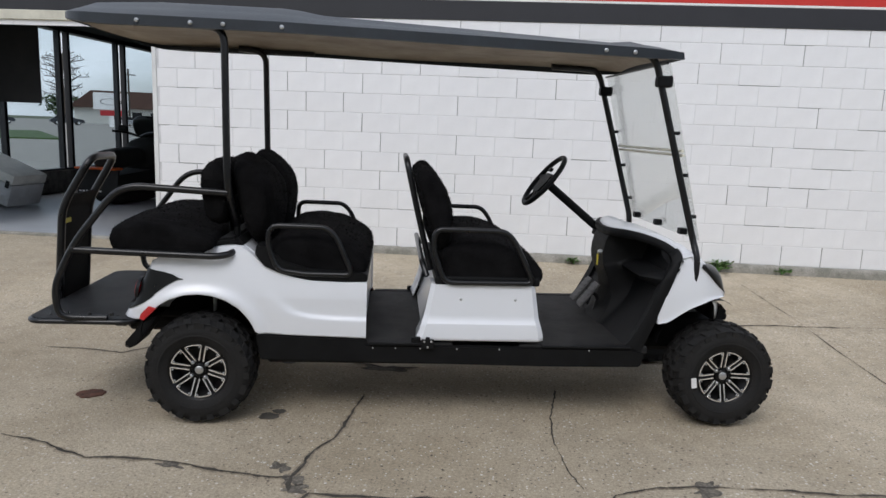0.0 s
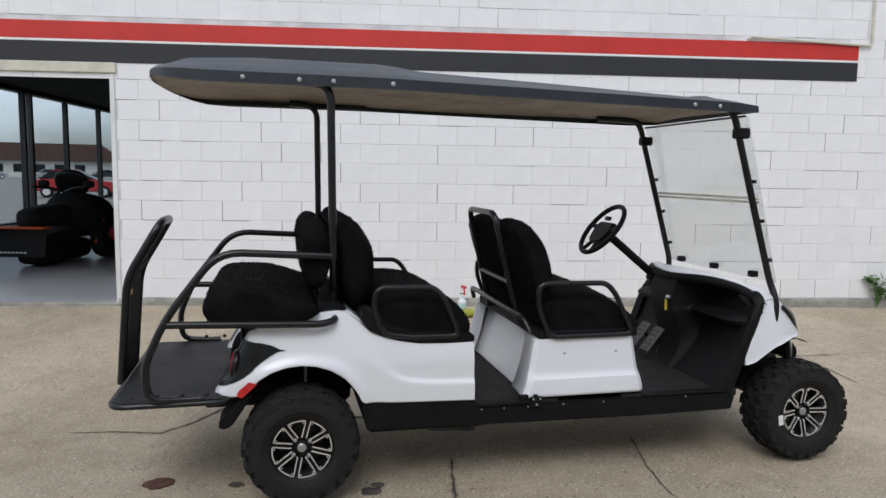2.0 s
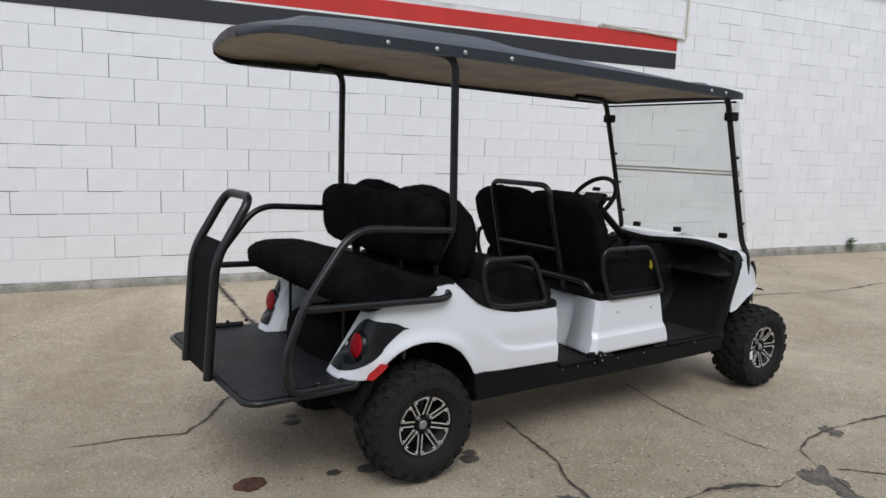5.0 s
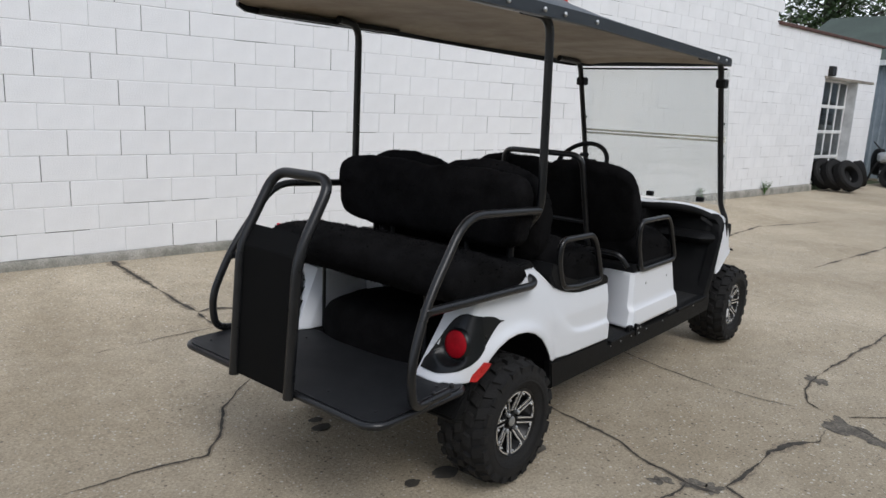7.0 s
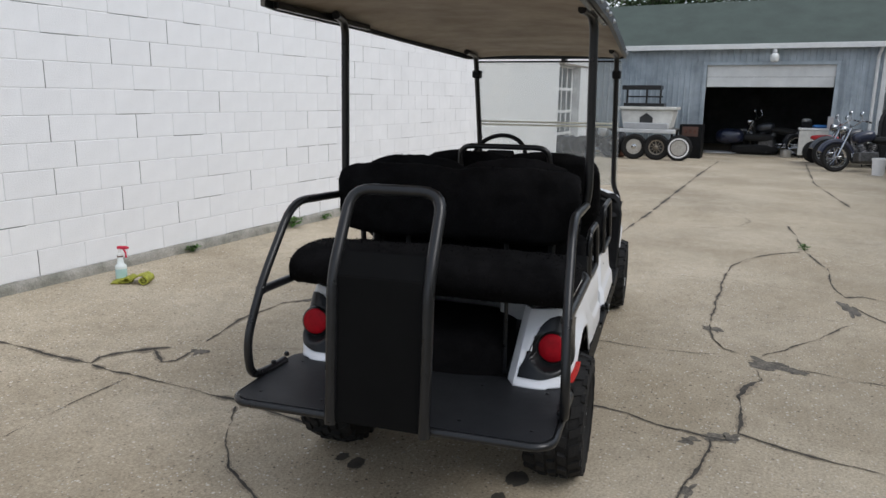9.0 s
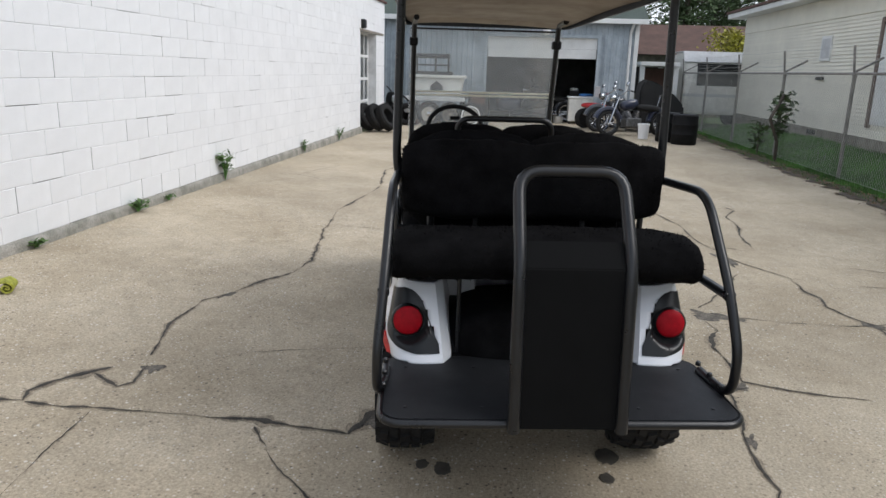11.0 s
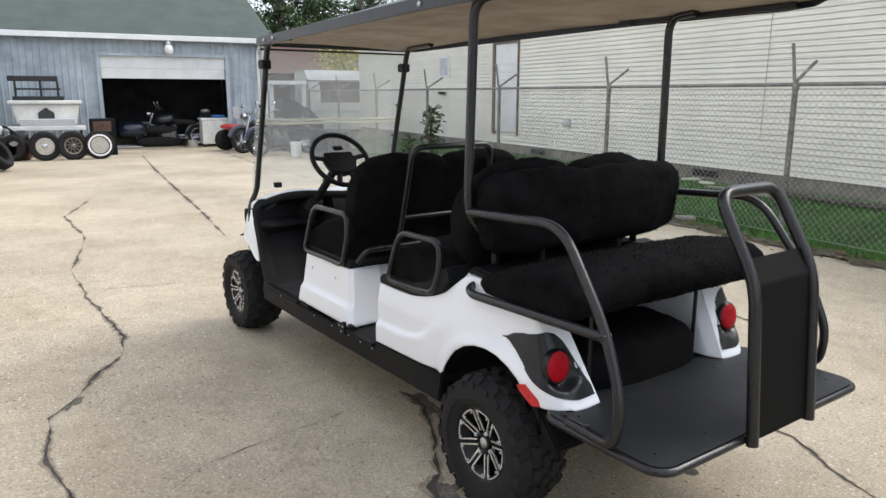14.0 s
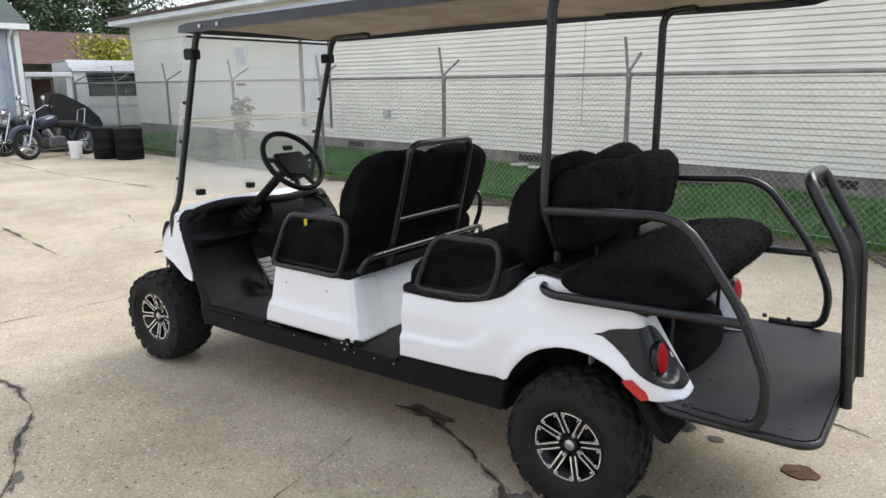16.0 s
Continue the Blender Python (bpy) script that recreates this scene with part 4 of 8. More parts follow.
def tyre_bm():
    hw = W_TYRE / 2
    prof = [(R_RIM - 0.004, -hw * 0.80), (R_RIM + 0.012, -hw * 0.92), (0.185, -hw * 1.02), (0.215, -hw * 1.0), (0.238, -hw * 0.88), (0.247, -hw * 0.6), (0.250, 0),
            (0.247, hw * 0.6), (0.238, hw * 0.88), (0.215, hw * 1.0), (0.185, hw * 1.02), (R_RIM + 0.012, hw * 0.92), (R_RIM - 0.004, hw * 0.80)]
    body, bms = lathe(prof, 56, close=True), []
    n = 20
    rng = random.Random(3)
    for i in range(n):
        a = i * math.tau / n
        for lane in range(5):
            off = (lane - 2) * 0.043
            aa = a + (lane % 2) * math.tau / n / 2 + rng.uniform(-0.02, 0.02)
            edge = lane in (0, 4)
            length, wid = (0.056, 0.040) if not edge else (0.044 if i % 2 else 0.062, 0.05)
            r0, r1 = 0.238, 0.2625 - (0.006 if edge else 0.0)
            b = box(r0, r1, -length / 2 * 0.86, length / 2 * 0.86, -wid / 2 * 0.9, wid / 2 * 0.9)
            for v in b.verts:
                if v.co.x > r0 + 0.001:
                    v.co.y *= 0.86
                    v.co.z *= 0.88
                v.co.y += v.co.z * (0.35 if lane % 2 else -0.35)
                if edge and v.co.x > r0 + 0.001 and v.co.z * (off) > 0:
                    v.co.x -= 0.014
            moved(b, Matrix.Rotation(aa, 4, "Z") @ Matrix.Translation((0, 0, off * (1.04 if edge else 1))))
            bms.append(b)
        # side biters
        for sg in (-1, 1):
            b = box(0.205, 0.243, -0.016 if i % 2 else -0.024, 0.016 if i % 2 else 0.024, sg * hw * 0.93 - 0.008, sg * hw * 0.93 + 0.008)
            moved(b, Matrix.Rotation(a + math.tau / n * 0.25, 4, "Z"))
            bms.append(b)
    # raised lettering band as a plain rib
    rib = lathe([(0.176, hw * 1.015), (0.180, hw * 1.03), (0.184, hw * 1.03), (0.187, hw * 1.015)], 56, close=True)
    return join(body, rib), join(*bms)


def spoke_bms(hw):
    """Eight machined window frames with a bolt at each outer corner."""
    faces, bolts = [], []
    n = 8

    def band(pts, w, z0, z1, deep=0.006):
        bm = bmesh.new()
        rows = []
        k = len(pts)
        for i, p in enumerate(pts):
            d = (pts[min(i + 1, k - 1)] - pts[max(i - 1, 0)]).normalized()
            f = min(1.0, p.length / R_RIM)
            side = Vector((-d.y, d.x)) * (w[0] + (w[1] - w[0]) * f) / 2
            z = z0 + (z1 - z0) * f
            rows.append([bm.verts.new((*(p + side), z)), bm.verts.new((*(p - side), z)), bm.verts.new((*(p - side), z - deep)), bm.verts.new((*(p + side), z - deep))])
        for a, b in zip(rows, rows[1:]):
            for j in range(4):
                bm.faces.new((a[j], a[(j + 1) % 4], b[(j + 1) % 4], b[j]))
        bm.faces.new(rows[0])
        bm.faces.new(rows[-1])
        return bm

    def at(r, a):
        return Vector((r * math.cos(a), r * math.sin(a)))

    ro = R_RIM - 0.0135
    for i in range(n):
        a0 = i * math.tau / n
        arc = [at(ro, a0 + 0.30 * (k / 8 - 0.5) * 2) for k in range(9)]
        sides = ((0.046, 0.17), (0.058, 0.215), (0.085, 0.27), (0.108, 0.297), (ro * 0.95, 0.308))
        left = [at(r, a0 - h) for r, h in sides]
        right = [at(r, a0 + h) for r, h in sides]
        faces.append(band(left + arc + right[::-1], (0.0070, 0.0052), hw - 0.028, hw + 0.008))
        for sg in (-1, 1):
            q = at(ro - 0.0095, a0 + sg * 0.232)
            bolts.append(moved(lathe([(0.0048, 0), (0.0048, 0.004), (0.003, 0.006)], 8), Matrix.Translation((q.x, q.y, hw + 0.002))))
    # dark spoke bodies between the frames
    dark = [band([at(0.03, (i + 0.5) * math.tau / n), at(0.09, (i + 0.5) * math.tau / n), at(ro, (i + 0.5) * math.tau / n)], (0.008, 0.014), hw - 0.036, hw - 0.006, 0.02) for i in range(n)]
    return join(*faces), bolts, join(*dark)


def wheel(x, side, spin, steer=0.0):
    hw = W_TYRE / 2
    face = 0.607
    m = pose(x, side * (face - hw), 0.264, 90 if side < 0 else -90, 0, 0)
    m = Matrix.Translation((x, side * (face - hw), 0.264)) @ Matrix.Rotation(radians(steer), 4, "Z") @ Matrix.Rotation(radians(90 if side < 0 else -90), 4, "X") @ Matrix.Rotation(radians(spin), 4, "Z")
    tyre_body, tread = tyre_bm()
    tyre = part("wheel", tyre_body, M_RUBBER, cart, "knobby all-terrain tyre on a black alloy rim", smooth=35)
    tyre.matrix_basis = m
    tread_ob = part("tread", tread, M_RUBBER, tyre, "chunky tread lugs", smooth=35)
    tread_ob["kind"] = "stuff"
    hw -= 0.026
    rim = part("rim", join(lathe([(R_RIM, -hw * 0.8), (R_RIM, hw - 0.008), (R_RIM + 0.004, hw + 0.006), (R_RIM - 0.004, hw + 0.006), (R_RIM - 0.012, hw - 0.002), (0.10, hw - 0.06), (0.05, hw - 0.055), (0.034, hw - 0.022), (0.001, hw - 0.022), (0.001, -hw * 0.8)], 40)), M_RIMBLACK, tyre, "gloss black rim barrel", smooth=30)
    sp, bo, dk = spoke_bms(hw)
    part("spokes", dk, M_RIMBLACK, tyre, "gloss black spokes")
    part("spoke_edges", sp, M_ALLOY, tyre, "machined silver spoke edges")
    for q in bo:
        part("rim_bolt", q, M_STEEL, tyre)
    part("hub_cap", lathe([(0.031, hw - 0.03), (0.031, hw - 0.016), (0.027, hw - 0.012), (0.024, hw - 0.016), (0.008, hw - 0.014)], 20), M_RIMBLACK, tyre, smooth=40)
    part("hub_centre", lathe([(0.021, hw - 0.02), (0.020, hw - 0.012), (0.014, hw - 0.008), (0.001, hw - 0.008)], 16), M_STEEL, tyre, "small silver hub centre", smooth=40)
    for k in range(4):
        part("lug_nut", moved(lathe([(0.009, hw - 0.028), (0.009, hw - 0.008), (0.005, hw - 0.004)], 6), Matrix.Translation((0.046 * math.cos(k * math.pi / 2 + 0.5), 0.046 * math.sin(k * math.pi / 2 + 0.5), 0))), M_STEEL, tyre)
    part("lip_ring", lathe([(R_RIM - 0.006, hw + 0.004), (R_RIM + 0.001, hw + 0.008), (R_RIM + 0.004, hw + 0.005)], 48, close=True), M_RIMBLACK, tyre, smooth=40)
    return tyre


wheel(0.0, -1, 10)
wheel(0.0, 1, 40)
fr_wheel = wheel(2.60, -1, 25, 0)
wheel(2.60, 1, 70, 0)
tag_ob = part("wheel_label", box(-0.013, 0.013, -0.026, 0.026, W_TYRE / 2 + 0.000, W_TYRE / 2 + 0.003), M_LABEL, fr_wheel, "white paper wheel label")
tag_ob.matrix_basis = Matrix.Rotation(radians(188 - 25), 4, "Z") @ Matrix.Translation((0.168, 0, 0.003))

# chassis; boxes added wide and low to block light under the cart
part("chassis", join(box(0.30, 2.18, -0.50, 0.50, 0.28, 0.375, 0.02), box(0.34, 1.0, -0.28, 0.28, 0.215, 0.28, 0.02), box(1.15, 2.1, -0.28, 0.28, 0.22, 0.28, 0.02), box(-0.45, 0.25, -0.24, 0.24, 0.36, 0.46, 0.02), box(2.2, 2.72, -0.22, 0.22, 0.28, 0.5, 0.03)), M_PLASTIC, cart)
for x in (0.0, 2.60):
    part("axle", moved(tube([(0, -0.46, 0), (0, 0.46, 0)], 0.04, 0, 12), Matrix.Translation((x, 0, 0.264))), M_PLASTIC, cart, smooth=40)


def rocker(side):
    part("rocker_panel", mirror(prism([(0.29, 0.32), (0.268, 0.447), (0.80, 0.432), (0.80, 0.404), (2.11, 0.398), (2.185, 0.375), (2.165, 0.305), (1.66, 0.302)], -0.570, -0.53, 0.006), side), M_PLASTIC, cart)
    part("sill_strip", mirror(box(0.81, 1.10, -0.583, -0.53, 0.404, 0.419, 0.003), side), M_PLASTIC, cart)
    part("sill_strip", mirror(box(1.66, 2.11, -0.578, -0.53, 0.400, 0.413, 0.003), side), M_PLASTIC, cart)
    for x in (0.83, 0.94, 1.06, 1.24, 1.45, 1.9):
        part("bolt", mirror(moved(lathe([(0.004, 0), (0.004, 0.002), (0.002, 0.003)], 8), Matrix.Translation((x, -0.570, 0.388)) @ Matrix.Rotation(radians(90), 4, "X")), side), M_STEEL, cart)

    bracket = part("floor_bracket", mirror(join(box(1.065, 1.125, -0.592, -0.584, 0.392, 0.440, 0.002), box(1.065, 1.125, -0.588, -0.545, 0.419, 0.425, 0.002), box(1.085, 1.105, -0.588, -0.552, 0.422, 0.446, 0.003)), side), M_PLASTIC, cart, "black bolted angle bracket")
    for x, z in ((1.078, 0.430), (1.112, 0.430), (1.095, 0.402)):
        part("bolt", mirror(moved(lathe([(0.0055, 0), (0.0055, 0.003), (0.003, 0.004)], 8), Matrix.Translation((x, -0.592, z)) @ Matrix.Rotation(radians(90), 4, "X")), side), M_STEEL, bracket)


both(rocker)
part("floor_rear", box(0.76, 1.22, -0.56, 0.56, 0.37, 0.416, 0.006), M_MAT, cart, "black ribbed rubber floor")
part("floor_front", box(1.55, 2.20, -0.56, 0.56, 0.37, 0.410, 0.006), M_MAT, cart, "black ribbed rubber floor")


# ---- rear body: a skin that runs along the side, round the tail and back inside
def lerp_table(table, x):
    if x <= table[0][0]:
        return table[0][1]
    for (a, u), (b, w) in zip(table, table[1:]):
        if x <= b:
            t = (x - a) / (b - a)
            t = t * t * (3 - 2 * t) if len(table) < 3 else t
            return u + (w - u) * t
    return table[-1][1]


def smooth_table(table, x, w=0.03):
    return sum(lerp_table(table, x + o * w) for o in (-1, -0.5, 0, 0.5, 1)) / 5


TOP = [(-0.30, 0.775), (-0.20, 0.795), (-0.10, 0.825), (0.06, 0.848), (0.14, 0.866), (0.19, 0.862), (0.23, 0.838), (0.27, 0.802), (0.305, 0.771), (0.37, 0.742), (0.45, 0.720), (0.53, 0.706), (0.67, 0.702), (0.80, 0.704)]
ARCH = [(-0.40, 0.518), (-0.33, 0.508), (-0.285, 0.505), (-0.257, 0.512), (-0.225, 0.540), (-0.18, 0.580), (-0.13, 0.610), (-0.065, 0.631), (0.0, 0.637), (0.065, 0.630), (0.13, 0.608), (0.19, 0.569), (0.23, 0.525), (0.255, 0.487), (0.272, 0.450)]


def side_bottom(x):
    """Lower edge of the side with the wheel arch cut out."""
    return lerp_table(ARCH, x) if x < 0.272 else 0.450 - (x - 0.272) * 0.028


SILL = [(0.28, 0.69), (0.32, 0.650), (0.37, 0.610), (0.42, 0.574), (0.46, 0.553), (0.51, 0.541), (0.61, 0.532), (0.80, 0.527)]


def flare(x, z):
    """How far the skin stands out: bead round the arch and the low sill."""
    d = math.hypot((x - 0.005) / 0.272, (z - 0.435) / 0.205)
    f = 0.017 * math.exp(-((d - 1.0) / 0.15) ** 2)
    if x > 0.28:
        k = min(1.0, (x - 0.28) / 0.14)
        wide = 0.004 + 0.014 * max(0.0, 1 - (x - 0.28) / 0.2)
        f = max(f, 0.015 * k / (1 + math.exp(max(-40.0, min(40.0, (z - smooth_table(SILL, x, 0.02)) / wide)))))
    return f


def tail_point(u, z, xe):
    """The tail's skin: round the outer side to a slanting ridge (u = 0.75), then inwards (u = 1)."""
    lean = 0.055 * max(0.0, (z - 0.62) / 0.25) ** 1.3
    ya = -(0.553 - lean + flare(xe, z) * max(0.0, 1 - u * 2))
    xr = min(-0.372 + 0.575 * (z - 0.535), xe - 0.02)
    ridge = Vector((xr + 0.018, -0.356 - 0.13 * max(0.0, z - 0.52)))
    if u <= 0.75:
        k = u / 0.75
        a, corner = Vector((xe, ya)), Vector((xr - 0.012, ya + 0.004))
        w0, w1, w2 = (1 - k) ** 2, 2 * k * (1 - k) * 1.35, k * k
        p = (a * w0 + corner * w1 + ridge * w2) / (w0 + w1 + w2)
    else:
        p = ridge.lerp(Vector((xr + 0.07, ridge.y + 0.03)), (u - 0.75) / 0.25)
    return (p.x, p.y, z)


LENS_C = Vector((-0.300, -0.486, 0.645))
LENS_D = Vector((-0.985, 0.03, 0.15)).normalized()


def lamp_top(g):
    return smooth_table([(0, 0.704), (0.056, 0.710), (0.095, 0.724), (0.20, 0.738), (0.32, 0.745), (0.5, 0.751), (0.65, 0.755), (0.79, 0.746), (0.86, 0.730), (0.905, 0.710), (0.945, 0.665), (0.975, 0.610), (1.0, 0.560)], g, 0.02)


def lamp_low(g):
    return smooth_table([(0, 0.701), (0.056, 0.701), (0.147, 0.677), (0.228, 0.650), (0.30, 0.622), (0.38, 0.594), (0.48, 0.572), (0.61, 0.554), (0.83, 0.539), (1.0, 0.541)], g, 0.02)


def dish(p, reach, depth):
    """Sinks a point into the round bowl behind the tail lens."""
    p = Vector(p)
    off = p - LENS_C
    h = off.dot(LENS_D)
    r = (off - LENS_D * h).length
    f = max(0.0, min(1.0, (reach - r) / 0.022))
    return p - LENS_D * (h + depth) * f if f > 0 and h > -depth else p


def body_side(side):
    bm = bmesh.new()
    cols = []
    # straight side from the front to near the tail
    xs = [0.795 - i * 0.0155 for i in range(72)]
    m = 44
    for x in xs:
        if x < -0.205:
            break
        z0, z1 = side_bottom(x), smooth_table(TOP, x)
        col = []
        for j in range(m + 1):
            z = z0 + (z1 - z0) * j / m
            lean = 0.055 * max(0.0, (z - 0.62) / 0.25) ** 1.3
            y = -(0.553 - lean + flare(x, z))
            col.append((x, y, z))
        cols.append(col)
    xe = cols[-1][0][0]
    # each column's place along the lamp, for the hole that the lamp fills
    place = [(-0.07 - c[0][0]) / 0.0079 / 61 for c in cols]
    zlo, zhi = side_bottom(xe), smooth_table(TOP, xe)
    for i in range(1, 29):
        u = i / 28
        k = min(1.0, u / 0.75)
        z0, z1 = side_bottom(tail_point(u, 0.515, xe)[0]) if u < 0.5 else 0.507 + 0.008 * (u - 0.5), zhi - 0.03 * k
        cols.append([tail_point(u, z0 + (z1 - z0) * j / m, xe) for j in range(m + 1)])
        place.append((17 + u / 0.735 * 44) / 61)
    # inner face, back towards the front
    base = cols[-1]
    for i in range(1, 9):
        cols.append([(p[0] + i * 0.034, p[1] + 0.003 * i, p[2] + (0.0 if j < m else 0.003 * i)) for j, p in enumerate(base)])
    rows = [[bm.verts.new(p) for p in c] for c in cols]
    for a, b in zip(rows, rows[1:]):
        for j in range(m):
            k = min(range(len(rows)), key=lambda q: 0 if rows[q] is a else 1)
            g = (place[k] + place[k + 1]) / 2 if k + 1 < len(place) else 2.0
            z = (a[j].co.z + b[j + 1].co.z) / 2
            if 0.06 < g < 0.975 and lamp_low(g) + 0.007 < z < lamp_top(g) - 0.006:
                continue
            bm.faces.new((a[j], b[j], b[j + 1], a[j + 1]))
    # top cap: fold inwards from the upper edge
    caps = []
    nside = len([x for x in xs if x >= -0.205])
    for i in range(nside):
        x, y, z = cols[i][m]
        inner = -0.30 if x < 0.10 else -0.30
        caps.append([rows[i][m], bm.verts.new((x, y + 0.012, z + 0.006)), bm.verts.new((x, y + 0.05, z + 0.009)), bm.verts.new((x, inner, z + (0.006 if x < 0.1 else -0.03)))])
    for a, b in zip(caps, caps[1:]):
        for j in range(3):
            bm.faces.new((a[j], a[j + 1], b[j + 1], b[j]))
    # front return at the footwell
    front = [bm.verts.new((0.795 - 0.012, -0.49, p[2])) for p in cols[0]]
    for j in range(m):
        bm.faces.new((rows[0][j], rows[0][j + 1], front[j + 1], front[j]))
    bmesh.ops.remove_doubles(bm, verts=bm.verts, dist=0.0005)
    ob = part("rear_body_side", mirror(bm, side), M_WHITE, cart, smooth=38)
    sol = ob.modifiers.new("thickness", "SOLIDIFY")
    sol.thickness, sol.offset = 0.006, -1
    # black arch liner
    liner = bmesh.new()
    rr = []
    for i in range(25):
        a = math.pi * (i / 24)
        x, z = 0.005 + 0.280 * math.cos(a), 0.43 + 0.212 * math.sin(a)
        rr.append([liner.verts.new((x, y, z)) for y in (-0.545, -0.26)])
    for a, b in zip(rr, rr[1:]):
        liner.faces.new((a[0], b[0], b[1], a[1]))
    back = [r[1] for r in rr]
    liner.faces.new(back)
    part("wheel_liner", mirror(liner, side), M_PLASTIC, cart)
    # lamp housing wrapped on the tail, dished round the lens
    hb = bmesh.new()
    path = [(1, -0.07 - 0.0079 * i) for i in range(18)] + [(0, i / 44 * 0.735) for i in range(1, 45)]
    n2, total, hrows = 26, len(path), []
    for k, (flat, w) in enumerate(path):
        g = k / (total - 1)
        top, low = lamp_top(g), lamp_low(g)
        row = []
        for j in range(n2 + 1):
            z = low + (top - low) * j / n2
            if flat:
                p = Vector((w, -(0.553 - 0.055 * max(0.0, (z - 0.62) / 0.25) ** 1.3 + flare(w, z)) - 0.004, z))
            else:
                q = Vector(tail_point(w, z, xe))
                d = (Vector(tail_point(min(0.75, w + 0.02), z, xe)) - Vector(tail_point(max(0, w - 0.02), z, xe))).normalized()
                p = q + Vector((-abs(d.y), -abs(d.x), 0.0)) * 0.004
            edge = min(j, n2 - j) / n2
            f = min(1.0, edge * 6) * min(1.0, (total - 1 - k) / 4)
            p = p.lerp(dish(p, 0.086, 0.016), f)
            row.append(hb.verts.new(p))
        hrows.append(row)
    for a, b in zip(hrows, hrows[1:]):
        for j in range(n2):
            hb.faces.new((a[j], b[j], b[j + 1], a[j + 1]))
    housing = part("tail_light", mirror(hb, side), M_LENSDARK, cart, "smoked black tail lamp housing with a round red lens", smooth=40)
    lens_q = LENS_D.to_track_quat("Z", "X").to_matrix().to_4x4()
    lens_m = Matrix.Translation(LENS_C) @ lens_q
    part("red_lens", mirror(moved(lathe([(0.053, -0.024), (0.053, -0.006), (0.049, -0.002), (0.026, 0.001), (0.001, 0.002)], 28), lens_m), side), M_RED, housing, "round red lamp lens", smooth=45)
    part("lens_ring", mirror(moved(lathe([(0.0535, -0.024), (0.062, -0.024), (0.059, -0.009), (0.0535, -0.005)], 28, close=True), lens_m), side), M_LENSDARK, housing, smooth=45)
    # side reflector on the tail's lower corner
    rb = bmesh.new()
    ca, cb, cc, cd = (-0.190, 0.567), (-0.222, 0.576), (-0.290, 0.509), (-0.252, 0.506)
    grid = []
    for i in range(5):
        row = []
        for j in range(5):
            u, v = i / 4, j / 4
            x = (ca[0] * (1 - u) + cb[0] * u) * (1 - v) + (cd[0] * (1 - u) + cc[0] * u) * v
            z = (ca[1] * (1 - u) + cb[1] * u) * (1 - v) + (cd[1] * (1 - u) + cc[1] * u) * v
            row.append(rb.verts.new((x, -(0.566 + 0.011 * math.exp(-((math.hypot((x - 0.005) / 0.272, (z - 0.435) / 0.205) - 1.0) / 0.15) ** 2) - 1.5 * max(0.0, -0.20 - x) ** 1.5), z)))
        grid.append(row)
    for a, b in zip(grid, grid[1:]):
        for j in range(4):
            rb.faces.new((a[j], b[j], b[j + 1], a[j + 1]))
    ro = part("side_reflector", mirror(rb, side), M_REFLECT, cart, "red side reflector")
    s2 = ro.modifiers.new("thickness", "SOLIDIFY")
    s2.thickness, s2.offset = 0.012, 0
    # mudguard flap behind the wheel
    part("mud_flap", mirror(prism([(-0.26, 0.50), (-0.20, 0.52), (-0.30, 0.37), (-0.345, 0.355), (-0.36, 0.38)], -0.54, -0.36, 0.008), side), M_PLASTIC, cart)


both(body_side)
part("rear_body_centre", join(prism([(0.31, 0.45), (0.31, 0.80), (0.42, 0.755), (0.785, 0.72), (0.785, 0.45)], -0.50, 0.50, 0.01), prism([(0.10, 0.70), (0.12, 0.865), (0.20, 0.875), (0.305, 0.79), (0.305, 0.70)], -0.49, 0.49, 0.01)), M_WHITE, cart, smooth=40)
# dark well behind, under the rear-facing seat
part("rear_well", box(-0.34, 0.12, -0.34, 0.34, 0.46, 0.505, 0.01), M_PLASTIC, cart)
hump = part("battery_cover", cushion(0.50, 0.66, 0.30, p=3.6, n=18, fuzz=0.003), M_FUR, cart, "black carpeted battery cover", smooth=60)
hump.location = (-0.08, 0, 0.53)
# white inner body; its shade under the seat is painted as grey
for y in (-0.36, 0.215):
    part("inner_panel", box(0.02, 0.032, y, y + 0.145, 0.50, 0.79, 0.004), M_GREYPLASTIC, cart, "white inner body panel under the rear seat, shade painted as grey")

# ---- middle seat box
MID = [(1.045, 0.462), (1.055, 0.50), (1.10, 0.545), (1.16, 0.715), (1.625, 0.704), (1.635, 0.55), (1.652, 0.52), (1.655, 0.447)]


